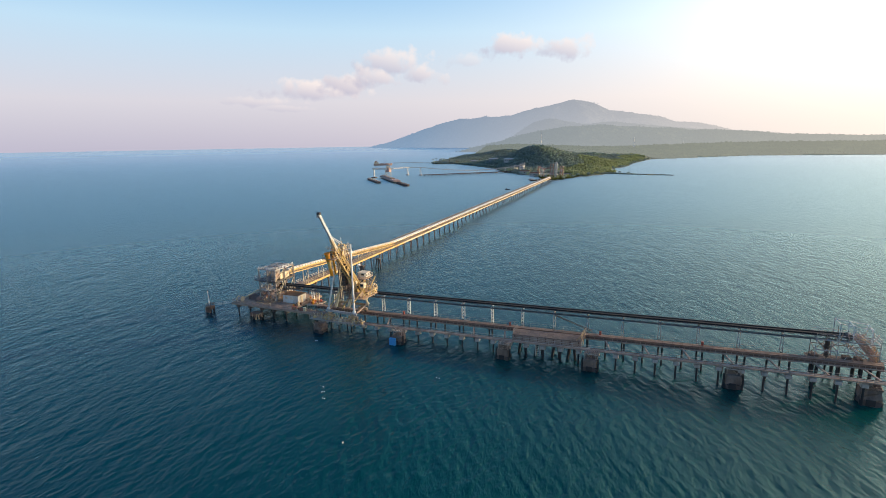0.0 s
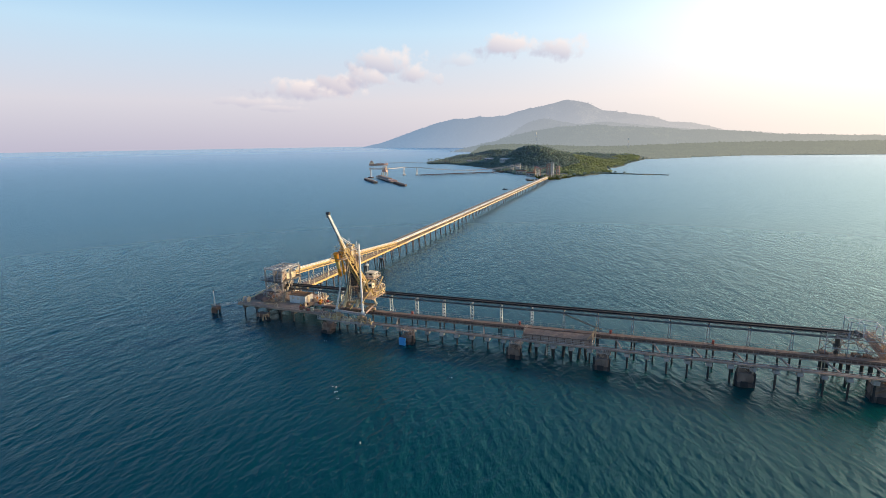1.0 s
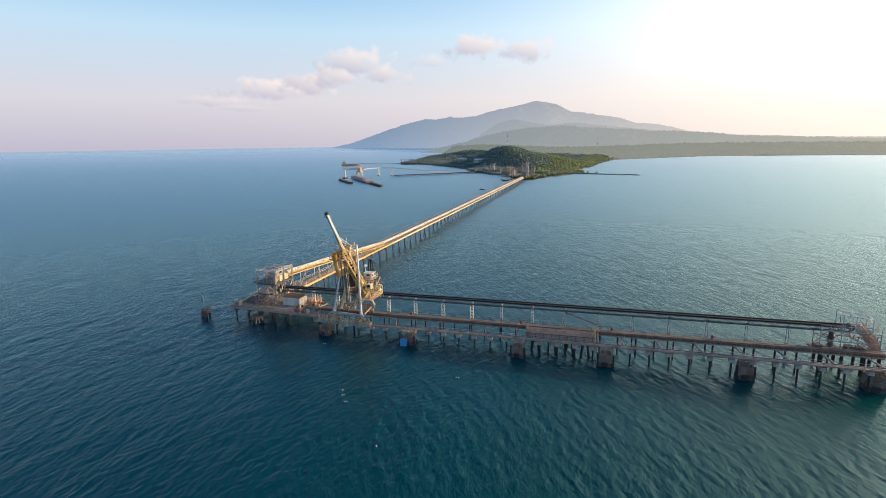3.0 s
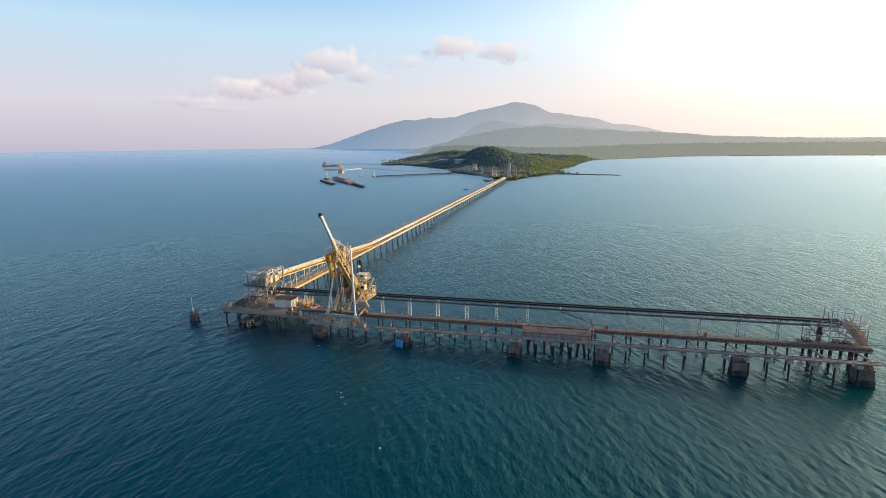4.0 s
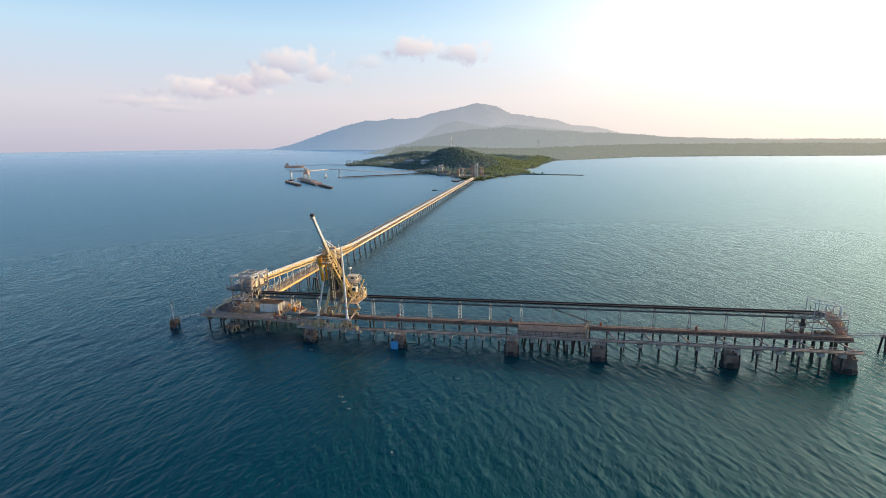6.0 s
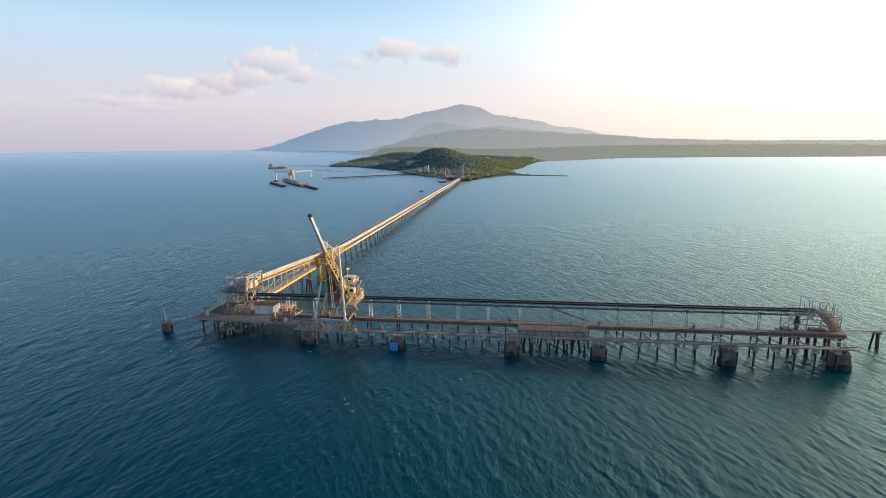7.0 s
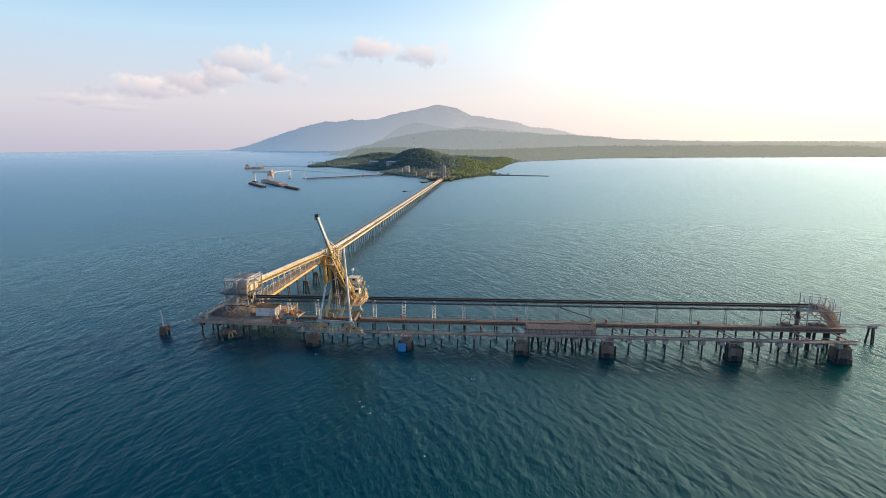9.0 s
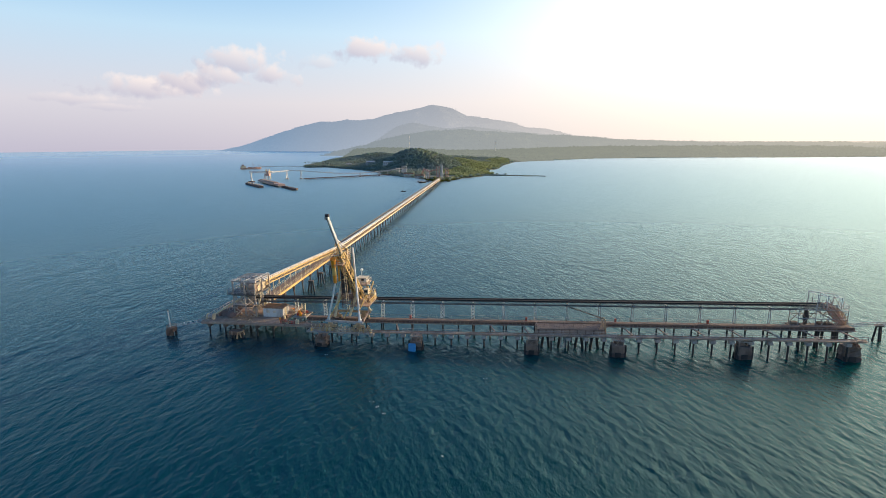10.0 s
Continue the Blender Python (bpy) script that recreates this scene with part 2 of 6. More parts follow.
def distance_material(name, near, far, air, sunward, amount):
    """Far wooded slopes; the haze of kilometres of evening air is painted in as emission."""
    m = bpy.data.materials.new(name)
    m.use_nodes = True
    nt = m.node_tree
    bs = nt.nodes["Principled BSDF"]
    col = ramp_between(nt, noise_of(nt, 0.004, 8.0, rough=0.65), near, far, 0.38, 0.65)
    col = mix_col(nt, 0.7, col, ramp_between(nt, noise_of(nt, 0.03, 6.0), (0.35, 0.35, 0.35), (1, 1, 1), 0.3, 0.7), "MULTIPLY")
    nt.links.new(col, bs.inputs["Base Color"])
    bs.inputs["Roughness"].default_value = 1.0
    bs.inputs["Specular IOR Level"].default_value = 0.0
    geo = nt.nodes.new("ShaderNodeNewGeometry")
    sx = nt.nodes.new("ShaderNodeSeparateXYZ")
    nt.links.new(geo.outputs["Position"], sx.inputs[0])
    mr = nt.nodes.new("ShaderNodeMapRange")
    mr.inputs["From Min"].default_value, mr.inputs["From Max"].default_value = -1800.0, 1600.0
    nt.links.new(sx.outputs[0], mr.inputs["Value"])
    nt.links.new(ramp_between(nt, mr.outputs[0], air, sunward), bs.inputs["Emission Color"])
    low = nt.nodes.new("ShaderNodeMapRange")        # painted haze glows strongest over the low ground
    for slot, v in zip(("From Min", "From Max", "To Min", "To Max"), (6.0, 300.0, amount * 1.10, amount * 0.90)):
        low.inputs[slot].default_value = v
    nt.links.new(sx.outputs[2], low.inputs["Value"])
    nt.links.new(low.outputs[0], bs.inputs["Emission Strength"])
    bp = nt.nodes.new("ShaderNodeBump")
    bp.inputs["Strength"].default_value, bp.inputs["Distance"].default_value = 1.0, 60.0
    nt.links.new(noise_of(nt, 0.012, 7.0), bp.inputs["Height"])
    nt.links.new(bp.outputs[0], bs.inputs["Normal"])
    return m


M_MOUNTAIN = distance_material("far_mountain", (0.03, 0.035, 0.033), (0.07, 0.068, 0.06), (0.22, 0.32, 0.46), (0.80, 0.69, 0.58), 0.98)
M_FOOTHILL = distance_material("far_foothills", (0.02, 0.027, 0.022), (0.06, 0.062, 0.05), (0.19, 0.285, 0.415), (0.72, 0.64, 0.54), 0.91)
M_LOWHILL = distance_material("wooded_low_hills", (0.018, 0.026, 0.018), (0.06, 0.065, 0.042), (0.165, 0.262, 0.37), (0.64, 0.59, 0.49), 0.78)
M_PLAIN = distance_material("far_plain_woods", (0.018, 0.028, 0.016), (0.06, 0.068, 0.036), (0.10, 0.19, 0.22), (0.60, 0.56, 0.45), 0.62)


def crest(nt, h):
    """Sharp crests and round troughs out of a smooth noise."""
    last = h
    for op, b, c in (("MULTIPLY_ADD", 2.0, -1.0), ("ABSOLUTE", 0.0, 0.0), ("MULTIPLY_ADD", -1.0, 1.0)):
        m = nt.nodes.new("ShaderNodeMath")
        m.operation = op
        m.inputs[1].default_value, m.inputs[2].default_value = b, c
        nt.links.new(last, m.inputs[0])
        last = m.outputs[0]
    return last


def sea_material():
    m = bpy.data.materials.new("sea_water")
    m.use_nodes = True
    nt = m.node_tree
    nt.nodes.remove(nt.nodes["Principled BSDF"])
    body = nt.nodes.new("ShaderNodeBsdfDiffuse")
    gloss = nt.nodes.new("ShaderNodeBsdfAnisotropic")
    fres = nt.nodes.new("ShaderNodeFresnel")
    fres.inputs["IOR"].default_value = SEA_IOR
    both = nt.nodes.new("ShaderNodeMixShader")
    cap = nt.nodes.new("ShaderNodeMath")        # waves hide their own backs: the mean gloss of a rough sea levels off
    cap.operation = "SMOOTH_MIN"
    cap.inputs[2].default_value = 0.25
    nt.links.new(fres.outputs[0], cap.inputs[0])
    nt.links.new(cap.outputs[0], both.inputs[0])
    nt.links.new(body.outputs[0], both.inputs[1])
    nt.links.new(gloss.outputs[0], both.inputs[2])
    nt.links.new(both.outputs[0], nt.nodes["Material Output"].inputs["Surface"])
    patches = noise_of(nt, 0.008, 4.0, (1, 0.5, 1), turn=20)
    # green shoal water off the berth, deeper blue towards the open sea
    geo = nt.nodes.new("ShaderNodeNewGeometry")
    reach = nt.nodes.new("ShaderNodeVectorMath")
    reach.operation = "DISTANCE"
    reach.inputs[1].default_value = (70.0, -110.0, 0.0)
    nt.links.new(geo.outputs["Position"], reach.inputs[0])
    # the gloss cap rises far off, imitating the hazy fade into the sky
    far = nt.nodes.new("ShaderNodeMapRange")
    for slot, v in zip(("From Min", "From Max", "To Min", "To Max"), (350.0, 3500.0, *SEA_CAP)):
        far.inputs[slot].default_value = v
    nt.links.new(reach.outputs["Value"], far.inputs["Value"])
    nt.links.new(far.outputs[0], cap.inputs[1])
    pale = nt.nodes.new("ShaderNodeMapRange")       # reflection tint pales with distance, imitating haze over the far water
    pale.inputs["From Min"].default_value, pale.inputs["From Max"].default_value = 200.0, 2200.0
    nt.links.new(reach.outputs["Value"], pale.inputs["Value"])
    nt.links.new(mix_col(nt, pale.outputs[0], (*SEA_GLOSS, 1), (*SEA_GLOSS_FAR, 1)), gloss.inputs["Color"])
    shoal_way = nt.nodes.new("ShaderNodeVectorMath")
    shoal_way.operation = "DISTANCE"
    shoal_way.inputs[1].default_value = (150.0, -15.0, 0.0)
    nt.links.new(geo.outputs["Position"], shoal_way.inputs[0])
    out = nt.nodes.new("ShaderNodeMapRange")
    out.interpolation_type = "SMOOTHSTEP"
    out.inputs["From Min"].default_value, out.inputs["From Max"].default_value = 60.0, 210.0
    nt.links.new(shoal_way.outputs["Value"], out.inputs["Value"])
    shoal = ramp_between(nt, patches, SEA_A, SEA_B, 0.35, 0.68)
    col = mix_col(nt, out.outputs[0], shoal, (*SEA_OPEN, 1))
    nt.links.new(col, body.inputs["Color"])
    # far off, the waves too small to tell apart widen the gloss
    dull = nt.nodes.new("ShaderNodeMapRange")
    dull.inputs["From Min"].default_value, dull.inputs["From Max"].default_value = 50.0, 420.0
    dull.inputs["To Min"].default_value, dull.inputs["To Max"].default_value = SEA_ROUGH
    nt.links.new(reach.outputs["Value"], dull.inputs["Value"])
    calm = nt.nodes.new("ShaderNodeMapRange")
    for slot, v in zip(("From Min", "From Max", "To Min", "To Max"), (1500.0, 4200.0, 0.0, 0.10)):
        calm.inputs[slot].default_value = v
    nt.links.new(reach.outputs["Value"], calm.inputs["Value"])
    less = nt.nodes.new("ShaderNodeMath")
    less.operation = "SUBTRACT"
    nt.links.new(dull.outputs[0], less.inputs[0])
    nt.links.new(calm.outputs[0], less.inputs[1])
    nt.links.new(less.outputs[0], gloss.inputs["Roughness"])
    # two crossing wind seas and the ripples on them; the short ones are lost far off
    normal = None
    for (scale, long, turn, dist, reach_to), sharp in zip(SEA_CHOP, (True, True, True, True, False)):
        h = noise_of(nt, scale, 4.0, (1, long, 1), 0.62, turn=turn)
        near = nt.nodes.new("ShaderNodeMapRange")
        near.inputs["From Min"].default_value, near.inputs["From Max"].default_value = reach_to * 0.25, reach_to
        near.inputs["To Min"].default_value, near.inputs["To Max"].default_value = 1.0, 0.0
        nt.links.new(reach.outputs["Value"], near.inputs["Value"])
        bp = nt.nodes.new("ShaderNodeBump")
        bp.inputs["Distance"].default_value = dist
        nt.links.new(near.outputs[0], bp.inputs["Strength"])
        nt.links.new(crest(nt, h) if sharp else h, bp.inputs["Height"])
        if normal is not None:
            nt.links.new(normal, bp.inputs["Normal"])
        normal = bp.outputs[0]
    for shader in (body, gloss, fres):
        nt.links.new(normal, shader.inputs["Normal"])
    return m


# each: waves a metre, length along the crest, crest's turn from +y in degrees, height, reach
SEA_CHOP = ((0.13, 0.4, 20, 0.30, 9000.0), (0.40, 0.35, 28, 0.15, 4000.0), (0.62, 0.35, -12, 0.13, 3000.0), (1.3, 0.45, 20, 0.07, 900.0), (2.6, 0.7, 5, 0.022, 300.0))
SEA_A, SEA_B, SEA_OPEN = (0.001, 0.030, 0.031), (0.001, 0.066, 0.058), (0.001, 0.030, 0.045)
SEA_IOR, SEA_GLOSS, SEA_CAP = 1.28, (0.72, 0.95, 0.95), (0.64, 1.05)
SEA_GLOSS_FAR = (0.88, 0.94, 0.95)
SEA_ROUGH = (0.10, 0.34)
M_SEA = sea_material()


# ---- building helpers ----
ORIGIN = {}


def thing(name, loc, label, category, group="", kind=""):
    """A top-level thing: an empty at its base, to which parts are added."""
    ob = new(name)
    ob.empty_display_size = 0.5
    ob.location = loc
    ORIGIN[ob.name] = Vector(loc)
    return tagged(ob, label, category, group, kind)


def mesh_of(name, bm, mat, at=None, sheet=False):
    me = bpy.data.meshes.new(name)
    bmesh.ops.recalc_face_normals(bm, faces=bm.faces)
    if sheet and sum(f.normal.z for f in bm.faces) < 0:
        bmesh.ops.reverse_faces(bm, faces=bm.faces)
    bm.to_mesh(me)
    bm.free()
    if at is not None:
        me.transform(Matrix.Translation(-at))
    me.materials.append(mat)
    return me


def part(name, bm, mat, parent, label="", kind=""):
    """One mesh under a thing or a part; its vertices are given in the world."""
    at = ORIGIN[parent.name]
    ob = new(name, mesh_of(name, bm, mat, at))
    ob.parent = parent
    ORIGIN[ob.name] = at
    return tagged(ob, label, kind=kind)


def piece(name, me, mat_loc, parent):
    """A part that shares mesh data with others like it; mat_loc is its place in the world."""
    ob = new(name, me)
    ob.parent = parent
    ob.location = Vector(mat_loc) - ORIGIN[parent.name]
    return ob


def solid(name, bm, mat, label, category, group="", kind=""):
    ob = new(name, mesh_of(name, bm, mat, sheet=kind == "structure"))
    ORIGIN[ob.name] = Vector((0, 0, 0))
    return tagged(ob, label, category, group, kind)


def box(bm, x0, x1, y0, y1, z0, z1):
    vs = [bm.verts.new((x, y, z)) for z in (z0, z1) for y in (y0, y1) for x in (x0, x1)]
    for f in ((0, 1, 3, 2), (4, 6, 7, 5), (0, 4, 5, 1), (2, 3, 7, 6), (0, 2, 6, 4), (1, 5, 7, 3)):
        bm.faces.new([vs[i] for i in f])
    return bm


def axes(a, b):
    a, b = Vector(a), Vector(b)
    d = (b - a).normalized()
    side = d.cross(Vector((0, 0, 1)))
    if side.length < 1e-3:
        side = Vector((1, 0, 0))
    side.normalize()
    return a, b, side, side.cross(d).normalized()


def beam(bm, a, b, w, h):
    """A square bar from a to b, w wide sideways and h deep."""
    a, b, s, u = axes(a, b)
    vs = [bm.verts.new(p + s * (i * w / 2) + u * (j * h / 2)) for p in (a, b) for i, j in ((-1, -1), (1, -1), (1, 1), (-1, 1))]
    for f in ((0, 1, 2, 3), (7, 6, 5, 4), (0, 4, 5, 1), (1, 5, 6, 2), (2, 6, 7, 3), (3, 7, 4, 0)):
        bm.faces.new([vs[i] for i in f])
    return bm


def tube(bm, a, b, r, r2=None, n=8):
    a, b, s, u = axes(a, b)
    r2 = r if r2 is None else r2
    rings = []
    for p, q in ((a, r), (b, r2)):
        rings.append([bm.verts.new(p + (s * math.cos(k * math.tau / n) + u * math.sin(k * math.tau / n)) * q) for k in range(n)])
    for k in range(n):
        bm.faces.new((rings[0][k], rings[0][(k + 1) % n], rings[1][(k + 1) % n], rings[1][k]))
    bm.faces.new(rings[0][::-1])
    bm.faces.new(rings[1])
    return bm


def ibeam(bm, a, b, w, h, t=0.06):
    """A rolled girder: two flanges and a web."""
    a, b, s, u = axes(a, b)
    for off, ww, hh in ((u * (h / 2 - t), w, 2 * t), (u * (-h / 2 + t), w, 2 * t), (u * 0, 2 * t, h - 4 * t)):
        beam(bm, a + off, b + off, ww, hh)
    return bm


def truss(bm, a, b, w, h, n, r=0.09, faces="lrtb"):
    """A lattice girder from a to b: four chords, posts and diagonals."""
    a, b, s, u = axes(a, b)
    cor = {"lt": -s * w / 2 + u * h / 2, "lb": -s * w / 2 - u * h / 2, "rt": s * w / 2 + u * h / 2, "rb": s * w / 2 - u * h / 2}
    for c in cor.values():
        beam(bm, a + c, b + c, 2 * r, 2 * r)
    sides = {"l": ("lt", "lb"), "r": ("rt", "rb"), "t": ("lt", "rt"), "b": ("lb", "rb")}
    for k in range(n + 1):
        p = a.lerp(b, k / n)
        q = a.lerp(b, (k + 1) / n)
        for f in faces:
            i, j = sides[f]
            beam(bm, p + cor[i], p + cor[j], 1.3 * r, 1.3 * r)
            if k < n:
                e, g = (i, j) if k % 2 else (j, i)
                beam(bm, p + cor[e], q + cor[g], 1.2 * r, 1.2 * r)
    return bm


def railing(bm, pts, high=1.05, step=2.0, r=0.03):
    """Posts, a top rail and a middle rail along a line."""
    for a, b in zip(pts, pts[1:]):
        a, b = Vector(a), Vector(b)
        n = max(1, round((b - a).length / step))
        for k in range(n + 1):
            p = a.lerp(b, k / n)
            beam(bm, p, p + Vector((0, 0, high)), 2 * r, 2 * r)
        for z in (high, high * 0.5):
            up = Vector((0, 0, z))
            beam(bm, a + up, b + up, 2 * r, 2 * r)
    return bm


def wheel(bm, c, axis, r, w, n=16, hub=0.35):
    """A flanged wheel with a hub."""
    c, axis = Vector(c), Vector(axis).normalized()
    tube(bm, c - axis * w / 2, c + axis * w / 2, r, n=n)
    tube(bm, c - axis * w * 0.7, c + axis * w * 0.7, r * hub, n=10)
    return bm


def lump(bm, c, rx, ry, rz, rng, rough=0.25, sub=1):
    """A rough heap or crown, pushed out of round."""
    m = Matrix.Translation(c) @ Matrix.Rotation(rng.uniform(0, 6.28), 4, "Z") @ Matrix.Diagonal((rx, ry, rz, 1))
    made = bmesh.ops.create_icosphere(bm, subdivisions=sub, radius=1.0)["verts"]
    for v in made:
        v.co *= 1 + rng.uniform(-rough, rough)
        v.co = m @ v.co
    return bm


def B():
    return bmesh.new()


def slope(x):
    """The jetty rises gently towards its far end."""
    return max(0.0, x + 14.0)


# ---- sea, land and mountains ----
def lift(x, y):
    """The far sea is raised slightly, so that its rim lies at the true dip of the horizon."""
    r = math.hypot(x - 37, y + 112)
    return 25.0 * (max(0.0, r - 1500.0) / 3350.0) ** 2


def wave_height(px, py, coarse):
    """Wind waves: many crossing trains; those too short for the sheet's spacing there die away."""
    rng = np.random.default_rng(23)
    h = np.zeros(px.shape)
    for k in range(WAVE_TRAINS):
        f = k / (WAVE_TRAINS - 1)
        long = 0.95 * (WAVE_LONGEST / 0.95) ** (f ** 1.5)
        a = math.radians(WAVE_HEADINGS[k % 2] + rng.normal(0, WAVE_SPREAD))
        q = math.tau / long
        amp = WAVE_SLOPE / q * (1.0 if long < 3.0 else 0.42 if long < 6 else 0.17 if long < 12 else 0.11) * rng.uniform(0.6, 1.4)
        ph = q * (math.cos(a) * px + math.sin(a) * py) + rng.uniform(0, math.tau)
        ph = ph + 1.5 * np.sin(0.17 * q * (-math.sin(a) * px + math.cos(a) * py) + rng.uniform(0, 6.28))
        fade = np.clip((long / np.maximum(coarse, 1e-3) - 2.2) / 2.6, 0, 1)
        s = np.sin(ph)
        h += amp * fade * (s + 0.22 * np.cos(2 * ph + math.pi))
    return h


WAVE_TRAINS, WAVE_LONGEST, WAVE_HEADINGS, WAVE_SPREAD, WAVE_SLOPE = 70, 16.0, (26.0, -12.0), 16.0, 0.020


def build_sea():
    """One sheet to the horizon; its rings and rays lie closer where the jetty and its waters are."""
    radii = [0.0, 20.0]
    while radii[-1] < 1500:
        r = radii[-1]
        radii.append(r + (5.0 if r < 62 else min(12.0, max(0.3, r * r * 2.0e-5))))
    radii += [1500 + 3350 * k / 14 for k in range(1, 15)]
    radii = np.array(radii)
    fine = np.radians(np.arange(30.0, 164.0, 0.18))
    rays = np.concatenate([fine, np.radians(np.arange(164.0, 390.0, 6.0))])
    n = len(rays)
    r, a = np.meshgrid(radii[1:], rays, indexing="ij")
    x, y = 37 + r * np.cos(a), -112 + r * np.sin(a)
    step = np.maximum(np.gradient(radii)[1:, None] * np.ones((1, n)), r * np.where(np.arange(n) < len(fine), 0.0032, 0.1)[None, :])
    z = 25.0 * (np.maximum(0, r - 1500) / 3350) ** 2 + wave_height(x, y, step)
    co = np.concatenate([[[37, -112, 0]], np.stack([x, y, z], -1).reshape(-1, 3)])
    m = len(radii) - 1
    i, k = np.meshgrid(np.arange(m - 1), np.arange(n), indexing="ij")
    k2 = (k + 1) % n
    quads = np.stack([1 + i * n + k, 1 + (i + 1) * n + k, 1 + (i + 1) * n + k2, 1 + i * n + k2], -1).reshape(-1, 4)
    me = bpy.data.meshes.new("water")
    me.from_pydata(co.tolist(), [], quads.tolist() + [(0, 1 + q, 1 + (q + 1) % n) for q in range(n)])
    me.polygons.foreach_set("use_smooth", np.ones(len(me.polygons), bool))
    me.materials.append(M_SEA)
    ob = new("water", me)
    ORIGIN[ob.name] = Vector((0, 0, 0))
    tagged(ob, "deep teal rippled sea under an evening sky", "sea", kind="structure")


build_sea()

# a few flecks of foam
rng = random.Random(5)
bm = B()
for k in range(6):
    fx, fy = rng.uniform(-60, 60), rng.uniform(-45, -8)
    for i in range(3):
        lump(bm, (fx + rng.uniform(-0.5, 0.5), fy + rng.uniform(-0.3, 0.3), 0.12), rng.uniform(0.08, 0.2), rng.uniform(0.04, 0.09), 0.06, rng, 0.3, 1)
solid("foam", bm, M_WHITE, "small white flecks of foam on the water", "foam", kind="stuff")

COAST = [(-171, 689), (-227, 810), (-291, 898), (-383, 1007), (-438, 1009), (-470, 1080), (-500, 1300), (-560, 1600), (-700, 2100),
         (-760, 2500), (2300, 2500), (2300, 1500), (1300, 1520), (779, 1545), (577, 1595), (279, 1576), (95, 1370), (21, 1291),
         (0, 1108), (-11, 905), (-28, 793), (-12, 720), (12, 698), (40, 672), (58, 664), (58, 658), (36, 664), (9, 686), (-22, 688),
         (-35, 647), (-54, 612), (-64, 575), (-72, 548), (-84, 552), (-97, 590), (-135, 648)]
HILLS = [(-166, 860, 58, 60, 27), (-120, 830, 60, 60, 13), (-230, 940, 75, 70, 18), (-330, 1240, 120, 70, 16), (-60, 900, 60, 110, 10),
         (-200, 1350, 260, 160, 14), (150, 1900, 500, 220, 22), (-500, 1900, 260, 220, 30), (900, 2000, 700, 260, 26)]


def coast_distance(px, py):
    """Metres inland (negative: at sea) of arrays of points."""
    inside = np.zeros(px.shape, bool)
    best = np.full(px.shape, 1e9)
    for (ax, ay), (bx, by) in zip(COAST, COAST[1:] + COAST[:1]):
        cross = (ay > py) != (by > py)
        with np.errstate(divide="ignore", invalid="ignore"):
            inside ^= cross & (px < (bx - ax) * (py - ay) / (by - ay + 1e-12) + ax)
        t = np.clip(((px - ax) * (bx - ax) + (py - ay) * (by - ay)) / ((bx - ax) ** 2 + (by - ay) ** 2), 0, 1)
        best = np.minimum(best, np.hypot(px - ax - t * (bx - ax), py - ay - t * (by - ay)))
    return np.where(inside, best, -best)


def land_height(px, py):
    d = coast_distance(px, py) + 5 * np.sin(px * 0.11 + 1.3 * np.sin(py * 0.07)) * np.cos(py * 0.09)
    h = np.minimum(d * 0.12, 2.2)
    ease = np.clip(d / 45, 0, 1)
    for cx, cy, sx, sy, top in HILLS:
        h = h + ease * top * np.exp(-((px - cx) / sx) ** 2 - ((py - cy) / sy) ** 2)
    h = h + ease * 1.5 * np.sin(px * 0.05 + py * 0.02) * np.cos(py * 0.043 - px * 0.01)
    r = np.hypot(px - 37, py + 112)
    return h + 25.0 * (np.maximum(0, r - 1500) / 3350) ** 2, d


def build_land(name, xs, ys, label, mat):
    gx, gy = np.meshgrid(xs, ys)
    h, d = land_height(gx, gy)
    bm = B()
    keep = d > -14
    vs = {}
    for j in range(len(ys)):
        for i in range(len(xs)):
            if keep[j, i]:
                vs[i, j] = bm.verts.new((gx[j, i], gy[j, i], h[j, i]))
    for (i, j), v in list(vs.items()):
        q = [vs.get(k) for k in ((i, j), (i + 1, j), (i + 1, j + 1), (i, j + 1))]
        if all(q):
            bm.faces.new(q)
    ob = solid(name, bm, mat, label, "ground", kind="structure")
    for p in ob.data.polygons:
        p.use_smooth = True


build_land("ground", np.arange(-960, 140, 9.0), np.arange(540, 1320, 9.0), "wooded green peninsula with a low hill", M_GROUND)
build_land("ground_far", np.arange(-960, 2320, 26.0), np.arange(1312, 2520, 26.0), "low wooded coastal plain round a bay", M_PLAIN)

RIDGE = [(-2480, -60), (-2330, -25), (-2260, 20), (-2124, 43), (-1920, 98), (-1671, 177), (-1434, 227), (-1227, 243), (-1027, 238), (-853, 287), (-684, 314),
         (-569, 334), (-438, 310), (-325, 252), (-159, 236), (-43, 213), (111, 171), (260, 153), (408, 112), (763, 69),
         (1098, 56), (1385, 50), (1775, 44), (2300, 36), (2700, 30)]
RIDGE_NEAR = [(-1500, -60), (-1050, -25), (-807, 50), (-651, 150), (-560, 172), (-453, 157), (-353, 142), (-207, 144), (10, 117), (143, 102), (400, 76), (597, 62),
              (980, 50), (1400, 44), (2300, 36)]


WOODS = []              # spots for trees on the ranges


